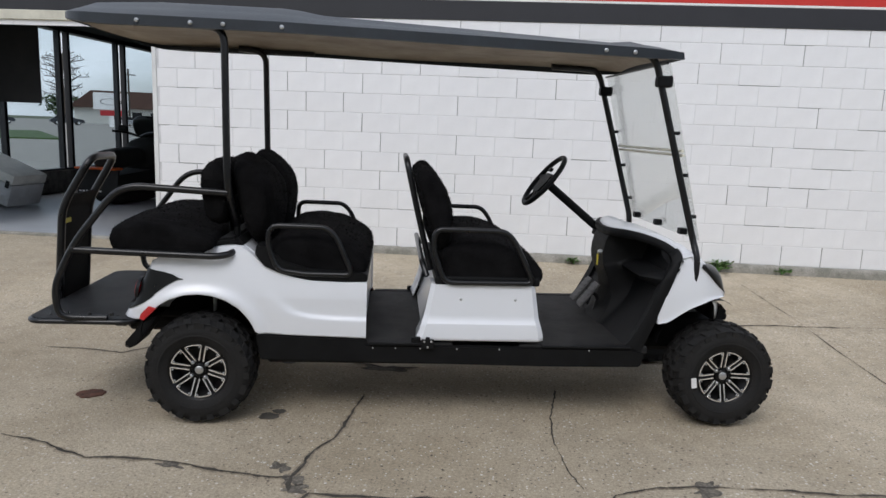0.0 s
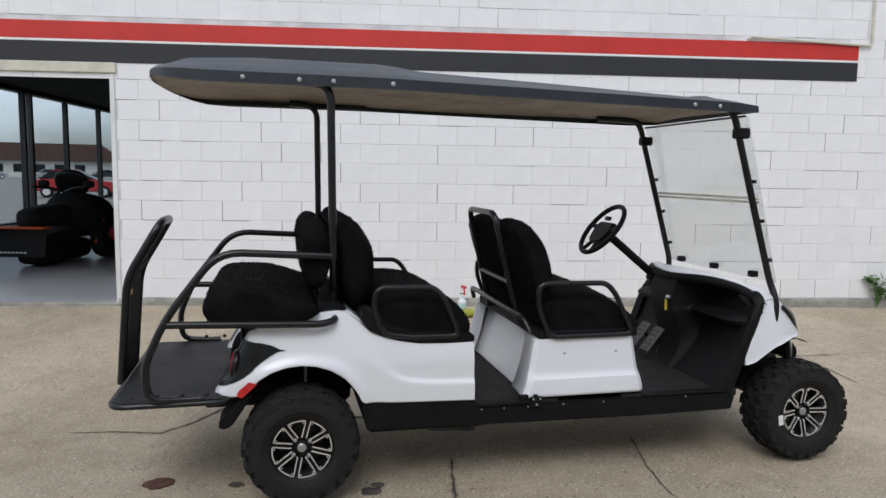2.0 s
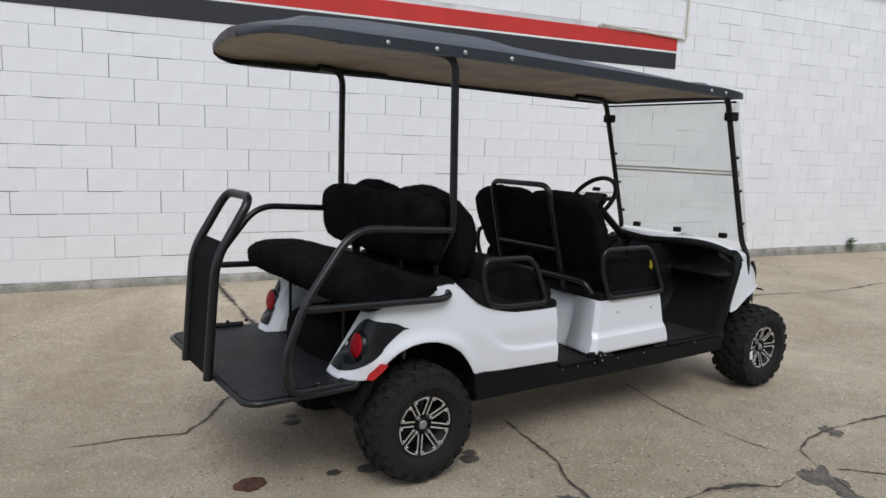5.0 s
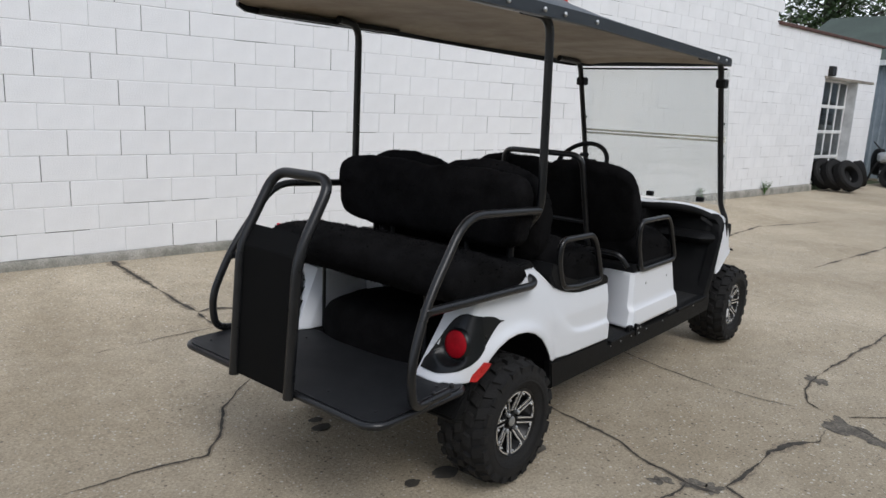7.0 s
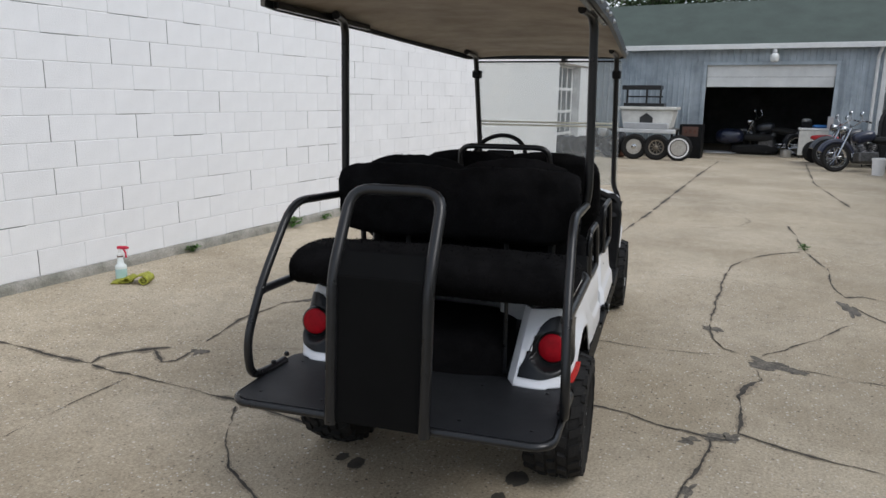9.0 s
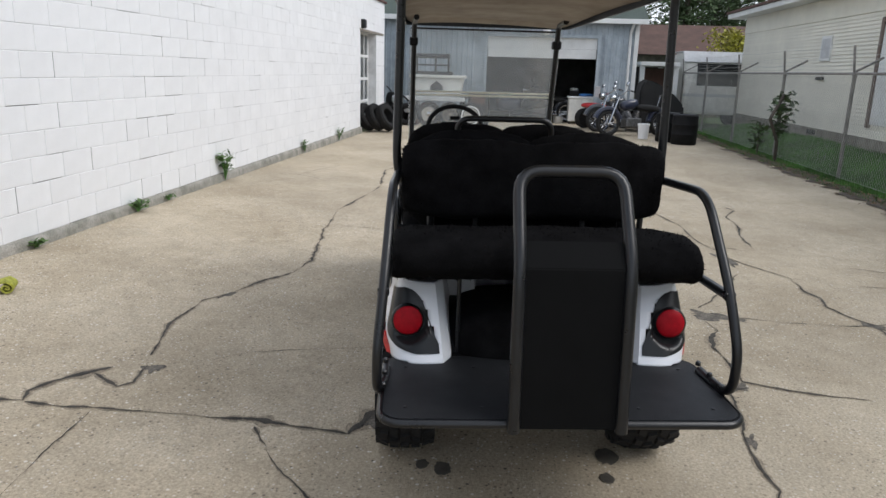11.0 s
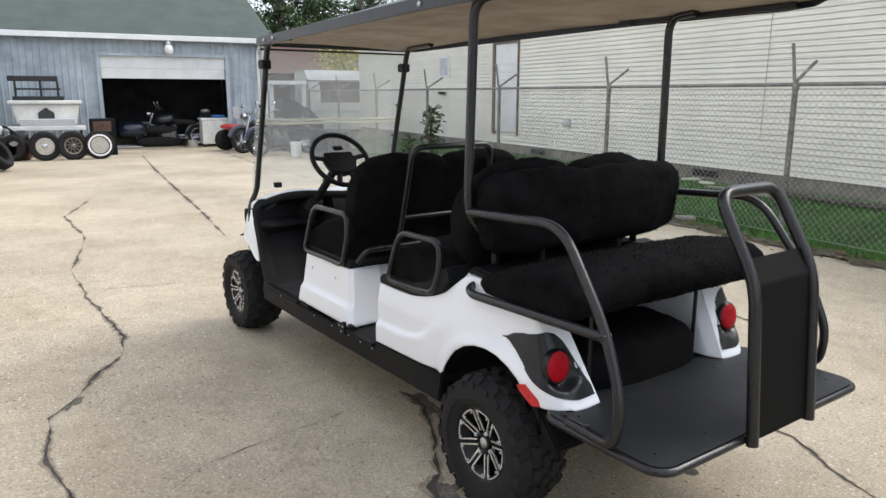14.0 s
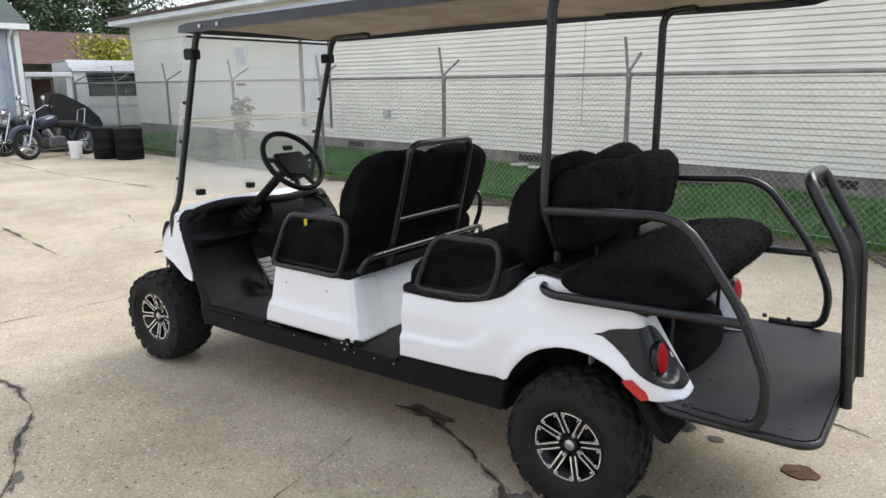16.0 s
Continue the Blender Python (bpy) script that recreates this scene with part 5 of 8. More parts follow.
def mid_panel(side):
    bm = bmesh.new()
    m, n = 20, 24
    rows = []
    for i in range(n + 1):
        u = i / n
        row = []
        for j in range(m + 1):
            z = 0.430 + 0.270 * j / m
            xr = lerp_table([(0.43, 1.035), (0.47, 1.052), (0.52, 1.067), (0.55, 1.077), (0.70, 1.107)], z)
            xf = lerp_table([(0.43, 1.668), (0.46, 1.667), (0.53, 1.647), (0.70, 1.622)], z)
            x = xr + (xf - xr) * u
            out = 0.014 / (1 + math.exp(max(-40.0, min(40.0, (z - 0.522) / 0.004))))
            edge = min(u, 1 - u) * (xf - xr)
            rnd = 0.02 * max(0.0, 1 - edge / 0.02) ** 2
            y = -(0.556 - 0.028 * (z - 0.43) / 0.27 + out - rnd)
            row.append(bm.verts.new((x, y, z)))
        rows.append(row)
    for a, b in zip(rows, rows[1:]):
        for j in range(m):
            bm.faces.new((a[j], b[j], b[j + 1], a[j + 1]))
    for row, dx in ((rows[0], 0.01), (rows[-1], -0.01)):
        inner = [bm.verts.new((v.co.x + dx, -0.36, v.co.z)) for v in row]
        for j in range(m):
            bm.faces.new((row[j], row[j + 1], inner[j + 1], inner[j]))
    tops = [r[m] for r in rows]
    inn = [bm.verts.new((v.co.x, -0.36, v.co.z)) for v in tops]
    for i in range(n):
        bm.faces.new((tops[i], tops[i + 1], inn[i + 1], inn[i]))
    ob = part("mid_seat_panel", mirror(bm, side), M_WHITE, cart, smooth=24)
    s = ob.modifiers.new("thickness", "SOLIDIFY")
    s.thickness, s.offset = 0.005, -1
    for x in (1.253, 1.523):
        part("panel_screw", mirror(moved(lathe([(0.007, 0), (0.007, 0.003), (0.003, 0.005)], 10), Matrix.Translation((x, -0.534, 0.631)) @ Matrix.Rotation(radians(90), 4, "X")), side), M_STEEL, cart)
    part("hinge_bracket", mirror(join(box(1.015, 1.06, -0.575, -0.555, 0.417, 0.445, 0.003), box(1.03, 1.04, -0.579, -0.575, 0.422, 0.438)), side), M_PLASTIC, cart, "black steel hinge bracket")


both(mid_panel)
part("mid_seat_box", prism([(1.07, 0.415), (1.17, 0.70), (1.60, 0.69), (1.62, 0.415)], -0.44, 0.44, 0.01), M_WHITE, cart)


# ---- seats
def bisect_left(seq, x):
    lo, hi = 0, len(seq)
    while lo < hi:
        mid = (lo + hi) // 2
        if seq[mid] < x:
            lo = mid + 1
        else:
            hi = mid
    return lo


def fleece_pad(name, outline, y0, y1, p=3.4, fuzz=0.006, seed=0.0, dip=0.0, label="black fleece-covered pad", crown=0.0, flat=False, tufts=2800):
    """A stuffed pad: a side outline of (x, z) drawn across from y0 to y1, with rounded ends and a woolly skin."""
    ring = fillet([(x, 0, z) for x, z in outline] + [(outline[0][0], 0, outline[0][1])], 0.045, 4)[:-1]
    ring = [q + Vector((0.008, 0, -0.030 if "facing" in name else -0.022 if "rear" in name else -0.014)) for q in ring] if name.endswith("back") else ring
    dense = []
    for a, b in zip(ring, ring[1:] + ring[:1]):
        k = max(1, int((b - a).length / 0.016))
        dense += [a.lerp(b, i / k) for i in range(k)]
    cx = sum(q.x for q in dense) / len(dense)
    cz = sum(q.z for q in dense) / len(dense)
    outline_v = dense
    bm = bmesh.new()
    rows = []
    m = max(14, int((y1 - y0) / 0.016))
    o = Vector((seed, seed * 0.7, -seed))
    for i in range(m + 1):
        t = -math.cos(math.pi * i / m) if (y1 - y0) < 0.3 else -1 + 2 * i / m
        # gather stations towards the ends
        t = math.copysign(1 - (1 - abs(t)) ** 1.5, t) if abs(t) > 0.0 else 0.0
        k = max(0.04, (1 - abs(t) ** p) ** (1 / p))
        y = (y0 + y1) / 2 + t * (y1 - y0) / 2
        row = []
        for q in dense:
            high = max(0.0, (q.z - cz)) / 0.2
            if flat:
                base = min(w.z for w in outline_v)
                c = Vector((cx + (q.x - cx) * (0.80 + 0.20 * k), y, base + (q.z - base) * (0.40 + 0.60 * k) + crown * (1 - t * t) * min(1, high)))
            else:
                c = Vector((cx + (q.x - cx) * (0.45 + 0.55 * k), y, cz + (q.z - cz) * (0.25 + 0.75 * k) + crown * (1 - t * t) * min(1, high)))
            if dip:
                w = math.exp(-((y - (y0 + y1) / 2) / 0.05) ** 2)
                c.z -= dip * w * min(1.0, high)
                c.x = cx + (c.x - cx) * (1 - 0.12 * w)
            away = Vector((c.x - cx, 0.3 * t * 0.1, c.z - cz)).normalized()
            f = noise.noise(c * 7 + o) * 1.1 + noise.noise(c * 22 + o) * 0.6 + noise.noise(c * 60 + o) * 0.45
            row.append(bm.verts.new(c + away * f * fuzz))
        rows.append(row)
    n = len(dense)
    for a, b in zip(rows, rows[1:]):
        for j in range(n):
            bm.faces.new((a[j], a[(j + 1) % n], b[(j + 1) % n], b[j]))
    bm.faces.new(rows[0])
    bm.faces.new(rows[-1])
    bm.normal_update()
    # woolly pile: short leaning tufts all over the skin
    rng = random.Random(int(seed * 10) + 5)
    bmesh.ops.recalc_face_normals(bm, faces=bm.faces)
    quads = [f for f in bm.faces if len(f.verts) == 4 and f.calc_area() > 2e-6]
    areas = list(itertools.accumulate(f.calc_area() for f in quads))
    wool = bmesh.new()
    for i in range(int(tufts * areas[-1] / 0.5)):
        f = quads[min(len(quads) - 1, bisect_left(areas, rng.random() * areas[-1]))]
        p = f.verts[0].co.lerp(f.verts[2].co, rng.random()).lerp(f.verts[1].co.lerp(f.verts[3].co, rng.random()), rng.random())
        nr = f.normal
        lean = Vector((rng.uniform(-1, 1), rng.uniform(-1, 1), rng.uniform(-1.2, 0.5)))
        d = (nr * 0.75 + lean * 0.75).normalized() * rng.uniform(0.006, 0.014)
        sd = d.cross(nr)
        if sd.length < 1e-5:
            continue
        sd = sd.normalized() * rng.uniform(0.0015, 0.0034)
        p = p - nr * 0.002
        wool.faces.new((wool.verts.new(p + sd), wool.verts.new(p - sd), wool.verts.new(p + d)))
    ob = part(name, bm, M_FUR, cart, label, smooth=80)
    tagged(part("nap", wool, M_FUR, ob), kind="stuff")
    return ob


fleece_pad("mid_seat_cushion", [(1.15, 0.745), (1.14, 0.88), (1.24, 0.925), (1.40, 0.925), (1.53, 0.885), (1.63, 0.815), (1.675, 0.76), (1.665, 0.715), (1.40, 0.72)], -0.515, 0.515, 5.0, seed=1.0, crown=0.02, flat=True)
fleece_pad("rear_seat_cushion", [(0.31, 0.76), (0.29, 0.86), (0.36, 0.92), (0.50, 0.94), (0.62, 0.925), (0.715, 0.88), (0.775, 0.84), (0.80, 0.79), (0.79, 0.735), (0.60, 0.745)], -0.52, 0.52, 5.0, seed=2.0, crown=0.02, flat=True)
fleece_pad("rear_facing_seat_cushion", [(-0.36, 0.822), (-0.415, 0.865), (-0.415, 0.935), (-0.365, 0.972), (-0.27, 0.982), (-0.15, 0.968), (-0.02, 0.935), (0.06, 0.905), (0.09, 0.875), (0.06, 0.852), (-0.15, 0.835)], -0.545, 0.545, 7.0, seed=3.0, crown=0.012, fuzz=0.008, flat=True)
for side in (-1, 1):
    ya, yb = sorted((side * -0.05, side * 0.505))
    fleece_pad("mid_seat_back", [(1.01, 1.235), (1.04, 1.275), (1.09, 1.275), (1.155, 1.195), (1.20, 1.085), (1.21, 0.98), (1.20, 0.87), (1.14, 0.83), (1.095, 0.95), (1.045, 1.09)], ya, yb, 3.0, seed=4.0 + side)
    fleece_pad("rear_seat_back", [(0.125, 1.285), (0.165, 1.325), (0.225, 1.30), (0.296, 1.235), (0.330, 1.158), (0.342, 1.08), (0.335, 0.96), (0.30, 0.87), (0.235, 0.86), (0.185, 0.96), (0.145, 1.105)], ya, yb, 2.6, seed=6.0 + side, fuzz=0.008)
fleece_pad("rear_facing_seat_back", [(-0.008, 1.19), (0.0, 1.09), (0.02, 1.005), (0.06, 0.98), (0.098, 0.995), (0.128, 1.10), (0.132, 1.24), (0.10, 1.29), (0.04, 1.30), (0.005, 1.265)], -0.52, 0.52, 7.0, seed=8.0, dip=0.018, fuzz=0.008)
part("seat_hinge_cover", prism([(0.05, 0.852), (0.075, 0.892), (0.165, 0.905), (0.215, 0.865)], -0.50, 0.50, 0.012), M_PLASTIC, cart)
part("seat_pan", box(1.125, 1.645, -0.522, 0.522, 0.696, 0.742, 0.012, 2), M_PLASTIC, cart, "black moulded seat pan")
part("seat_pan", prism([(0.262, 0.832), (0.272, 0.88), (0.315, 0.87), (0.40, 0.80), (0.52, 0.764), (0.775, 0.752), (0.798, 0.735), (0.796, 0.708), (0.67, 0.705), (0.53, 0.709), (0.45, 0.723), (0.37, 0.745), (0.305, 0.775)], -0.541, 0.541, 0.004), M_PLASTIC, cart, "black moulded seat pan")
for side in (-1, 1):
    part("seat_back_bracket", tube([(0.155, side * 0.40, 0.90), (0.150, side * 0.40, 1.10)], 0.016, 0, 8), M_TUBE, cart)
    part("seat_back_bracket", tube([(0.085, side * 0.22, 0.88), (0.08, side * 0.22, 1.05)], 0.011, 0, 8), M_DARK, cart)

# ---- tube work
TR = 0.0165


def rail(name, pts, r=TR, corner=0.07, label=""):
    return part(name, tube(pts, r, corner, 10), M_TUBE, cart, label, smooth=45)


def tubes(side):
    y = side
    rail("roof_post", [(-0.02, y * 0.50, 1.872), (0.134, y * 0.530, 1.864), (0.140, y * 0.543, 1.2), (0.144, y * 0.536, 1.115), (0.152, y * 0.40, 0.95)], 0.0175, 0.085)
    rail("roof_post", [(1.85, y * 0.465, 1.842), (2.05, y * 0.472, 1.838), (2.125, y * 0.476, 1.832), (2.158, y * 0.478, 1.79), (2.302, y * 0.482, 1.31), (2.412, y * 0.488, 0.945), (2.425, y * 0.530, 0.86), (2.420, y * 0.535, 0.735)], 0.0175, 0.05)
    part("canopy_rail", box(-0.42, 0.42, y * 0.545 - 0.011, y * 0.545 + 0.011, 1.852, 1.876, 0.003), M_TUBE, cart)
    part("windscreen_clamp", box(2.160, 2.235, y * 0.480 - 0.028, y * 0.480 + 0.028, 1.684, 1.738, 0.008), M_PLASTIC, cart)
    for f in (0.38, 0.62, 0.86):
        part("post_clip", box(2.158 + 0.254 * f + 0.006, 2.158 + 0.254 * f + 0.040, y * 0.483 - 0.012, y * 0.483 + 0.012, 1.79 - 0.845 * f - 0.009, 1.79 - 0.845 * f + 0.009, 0.003), M_PLASTIC, cart)
    # rear-facing seat: side hand rail down to the footplate
    side_rail = rail("side_rail", [(0.14, y * 0.537, 1.118), (-0.345, y * 0.545, 1.142), (-0.562, y * 0.565, 0.86), (-0.647, y * 0.582, 0.66), (-0.630, y * 0.582, 0.52), (-0.52, y * 0.565, 0.513), (-0.42, y * 0.56, 0.513)], TR, 0.10)
    rail("seat_rail", [(-0.56, y * 0.565, 0.838), (0.09, y * 0.562, 0.820), (0.15, y * 0.53, 0.828), (0.16, y * 0.40, 0.85)], TR, 0.07)
    part("rail_knuckle", box(-0.574, -0.552, y * 0.566 - 0.019, y * 0.566 + 0.019, 0.824, 0.854, 0.005), M_TUBE, cart)
    for x in (-0.60, -0.50, -0.40):
        part("foot_bolt", moved(lathe([(0.010, 0), (0.010, 0.012), (0.006, 0.016)], 8), Matrix.Translation((x, y * 0.562, 0.525))), M_TUBE, cart)
    rail("seat_support", [(-0.26, y * 0.30, 0.51), (-0.26, y * 0.30, 0.86)], 0.008, 0)
    # arm rests
    for loop in ([(0.368, 0.757), (0.322, 0.88), (0.332, 0.972), (0.60, 0.968), (0.648, 0.92), (0.727, 0.738), (0.50, 0.742)],
                 [(1.172, 0.712), (1.110, 0.87), (1.115, 0.974), (1.46, 0.970), (1.508, 0.92), (1.612, 0.714), (1.35, 0.714)]):
        k = 0.540 if loop[0][0] < 1 else 0.535
        mid = [(loop[-1][0], y * k, loop[-1][1])]
        ring = fillet(mid + [(a, y * k, b) for a, b in loop[:-1]] + mid, 0.045, 5)[:-1]
        part("arm_rest", tube(ring, 0.0135, 0, 10, closed=True), M_TUBE, cart, smooth=45)

both(tubes)
rail("seat_back_hoop", [(1.115, 0.262, 0.72), (1.045, 0.252, 1.0), (0.976, 0.245, 1.292), (0.976, -0.245, 1.292), (1.045, -0.252, 1.0), (1.115, -0.262, 0.72)], 0.0155, 0.07, "black grab hoop behind the middle seat")
rail("seat_back_rail", [(1.085, 0.50, 0.735), (1.06, 0.46, 0.80), (1.06, -0.46, 0.80), (1.085, -0.50, 0.735)], 0.014, 0.06)
rail("seat_back_rail", [(1.058, 0.255, 0.94), (1.058, -0.255, 0.94)], 0.012, 0)
# centre grab bar with its flat board at the footplate's edge
hoop = rail("grab_bar", [(-0.818, -0.164, 0.482), (-0.778, -0.164, 0.985), (-0.625, -0.160, 1.245), (-0.625, 0.160, 1.245), (-0.778, 0.164, 0.985), (-0.818, 0.164, 0.482)], 0.0195, 0.075, "black centre grab bar")
part("grab_board", prism([(-0.816, 0.490), (-0.804, 0.490), (-0.766, 0.975), (-0.722, 1.048), (-0.733, 1.055), (-0.778, 0.982)], -0.150, 0.150, 0.003), mat("matt_black_board", (0.0040, 0.0041, 0.0043), 0.7, var=0.2, scale=7, bump=0.2, bscale=400, dist=0.002, spec=0.1), hoop, "flat black board between the bars")
part("warning_label", box(-0.7715, -0.770, -0.145, -0.085, 0.90, 0.925), M_YELLOW, hoop, "yellow warning label")
# footplate
plate = part("footplate", plan(rounded(-0.79, -0.30, -0.565, 0.565, 0.07), 0.488, 0.508, 0.005), M_PLATE, cart, "black textured flip footplate")
part("plate_edge", tube([(x, y, 0.494) for x, y in rounded(-0.792, -0.30, -0.567, 0.567, 0.07)], 0.013, 0, 8, closed=True), M_TUBE, plate, smooth=45)
for x in (-0.71, -0.40):
    for y in (-0.49, -0.25, 0.25, 0.49):
        part("plate_screw", moved(lathe([(0.006, 0), (0.006, 0.002), (0.003, 0.003)], 10), Matrix.Translation((x, y, 0.508))), M_TUBE, plate)
part("tow_bar", join(box(-0.50, -0.30, -0.05, 0.05, 0.43, 0.48, 0.008), box(-0.42, -0.36, -0.48, 0.48, 0.45, 0.485, 0.006)), M_TUBE, cart)

# ---- front: cowl, dash, floor
LIP = [(0.0, 2.095, 0.938), (0.14, 2.105, 0.945), (0.25, 2.14, 0.953), (0.33, 2.20, 0.947), (0.40, 2.275, 0.925), (0.46, 2.325, 0.895), (0.51, 2.342, 0.868), (0.556, 2.336, 0.832)]


def lip_at(y):
    a = abs(y)
    return (smooth_table([(k, x) for k, x, z in LIP], a, 0.03) if a > 0.06 else 2.097), (smooth_table([(k, z) for k, x, z in LIP], a, 0.03) if a > 0.06 else 0.939)


def hood():
    bm = bmesh.new()
    prof = [(2.25, 0.955), (2.34, 0.940), (2.42, 0.908), (2.50, 0.858), (2.58, 0.785), (2.64, 0.715), (2.665, 0.655)]
    n = 36
    rows = []
    for i in range(n + 1):
        a = -1 + 2 * i / n
        y = a * 0.535
        lx, lz = lip_at(y)
        e = abs(a) ** 3.2
        row = [bm.verts.new((lx + 0.012, y, lz + 0.004)), bm.verts.new((lx + 0.035, y, lz + 0.016))]
        for k, (x, z) in enumerate(prof):
            f = (k + 1) / len(prof)
            xx = max(x - e * 0.11 * f, lx + 0.05 + 0.012 * k)
            zz = z - e * (0.055 + 0.05 * f)
            if k < 3:
                zz = min(zz, lz + 0.02 + 0.01 * (1 - e))
            row.append(bm.verts.new((xx, y * (1.0 if f < 0.6 else 1 - 0.10 * (f - 0.6)), zz)))
        rows.append(row)
    for a, b in zip(rows, rows[1:]):
        for j in range(len(a) - 1):
            bm.faces.new((a[j], a[j + 1], b[j + 1], b[j]))
    ob = part("front_cowl", bm, M_WHITE, cart, smooth=50)
    s = ob.modifiers.new("thickness", "SOLIDIFY")
    s.thickness, s.offset = 0.006, -1


hood()
F_TOP = [(2.237, 0.565), (2.348, 0.888), (2.404, 0.880), (2.463, 0.836), (2.535, 0.756), (2.600, 0.679)]
F_LOW = [(2.237, 0.530), (2.292, 0.541), (2.345, 0.578), (2.405, 0.616), (2.510, 0.656), (2.600, 0.665)]


def fender_y(x, h):
    return 0.566 - 0.045 * h * h - 0.07 * max(0.0, (x - 2.42) / 0.18) ** 2


def fender(side):
    bm = bmesh.new()
    n, m = 30, 10
    rows = []
    for i in range(n + 1):
        x = 2.237 + i / n * 0.363
        top, low = lerp_table(F_TOP, x), smooth_table(F_LOW, x, 0.015)
        low = min(low, top - 0.006)
        row = [bm.verts.new((x, -fender_y(x, 0) + 0.03, low + 0.004)), bm.verts.new((x, -fender_y(x, 0) - 0.004, low))]
        for j in range(1, m + 1):
            z = low + (top - low) * j / m
            row.append(bm.verts.new((x, -fender_y(x, (z - 0.56) / 0.33), z)))
        v = row[-1].co
        row.append(bm.verts.new((v.x + 0.004, v.y + 0.025, v.z + 0.010)))
        row.append(bm.verts.new((v.x + 0.006, v.y + 0.08, v.z + 0.012)))
        rows.append(row)
    for a, b in zip(rows, rows[1:]):
        for j in range(len(a) - 1):
            bm.faces.new((a[j], b[j], b[j + 1], a[j + 1]))
    ob = part("front_fender", mirror(bm, side), M_WHITE, cart, smooth=50)
    s = ob.modifiers.new("thickness", "SOLIDIFY")
    s.thickness, s.offset = 0.005, -1
    # headlamp: a dark almond lens let into the corner above the fender's edge
    hb = bmesh.new()
    hrows = []
    for i in range(15):
        u = i / 14
        lo = Vector((2.458 + 0.150 * u, 0, 0.828 - 0.150 * u - 0.012 * math.sin(math.pi * u)))
        hi = Vector((2.458 + 0.155 * u + 0.045 * math.sin(math.pi * u ** 0.8), 0, 0.832 - 0.140 * u ** 1.6 + 0.0 * u))
        row = []
        for j in range(8):
            v = j / 7
            p = lo.lerp(hi, v)
            y = fender_y(p.x, 0.5) + 0.006 - 0.075 * v ** 1.5
            row.append(hb.verts.new((p.x + 0.012 * math.sin(math.pi * v) * math.sin(math.pi * u), -y, p.z + 0.004 * math.sin(math.pi * v))))
        hrows.append(row)
    for a, b in zip(hrows, hrows[1:]):
        for j in range(7):
            hb.faces.new((a[j], b[j], b[j + 1], a[j + 1]))
    head = part("headlight", mirror(hb, side), M_LENSDARK, cart, "smoked headlamp lens", smooth=60)
    hs = head.modifiers.new("thickness", "SOLIDIFY")
    hs.thickness, hs.offset = 0.02, -1
    liner = bmesh.new()
    rr = []
    for i in range(17):
        a = math.pi * (0.36 + 0.61 * i / 16)
        x, z = 2.56 + 0.31 * math.cos(a) * (1 if math.cos(a) < 0 else 0.5), 0.40 + 0.25 * math.sin(a)
        rr.append([liner.verts.new((x, y, z)) for y in (-0.54, -0.25)])
    for a, b in zip(rr, rr[1:]):
        liner.faces.new((a[0], b[0], b[1], a[1]))
    liner.faces.new([r[1] for r in rr])
    part("wheel_liner", mirror(liner, side), M_PLASTIC, cart)
    part("front_bumper", mirror(prism([(2.55, 0.615), (2.615, 0.612), (2.66, 0.56), (2.65, 0.51), (2.57, 0.52)], -0.44, -0.10, 0.012), side), M_PLASTIC, cart)
    # the dark moulded frame round the foot opening
    frame_bm = bmesh.new()
    pts = fillet([(2.168, 0, 0.380), (2.180, 0, 0.42), (2.240, 0, 0.560), (2.300, 0, 0.735), (2.350, 0, 0.872), (2.335, 0, 0.900)], 0.03, 4)
    inn = fillet([(2.085, 0, 0.415), (2.110, 0, 0.44), (2.185, 0, 0.580), (2.245, 0, 0.740), (2.300, 0, 0.840), (2.295, 0, 0.868)], 0.03, 4)
    rws = []
    for p, q in zip(pts, inn):
        yo = 0.560 - 0.05 * max(0.0, (p.z - 0.80) / 0.10) ** 2
        rws.append([frame_bm.verts.new((p.x, -yo, p.z)), frame_bm.verts.new(((p.x * 0.4 + q.x * 0.6), -yo - 0.008, p.z * 0.4 + q.z * 0.6)), frame_bm.verts.new((q.x, -yo + 0.004, q.z)), frame_bm.verts.new((q.x + 0.01, -yo + 0.06, q.z)), frame_bm.verts.new((p.x + 0.01, -yo + 0.06, p.z))])
    for a, b in zip(rws, rws[1:]):
        for j in range(5):
            frame_bm.faces.new((a[j], a[(j + 1) % 5], b[(j + 1) % 5], b[j]))
    frame_bm.faces.new(rws[0])
    frame_bm.faces.new(rws[-1])
    part("footwell_frame", mirror(frame_bm, side), M_PLASTIC, cart, smooth=50)


both(fender)


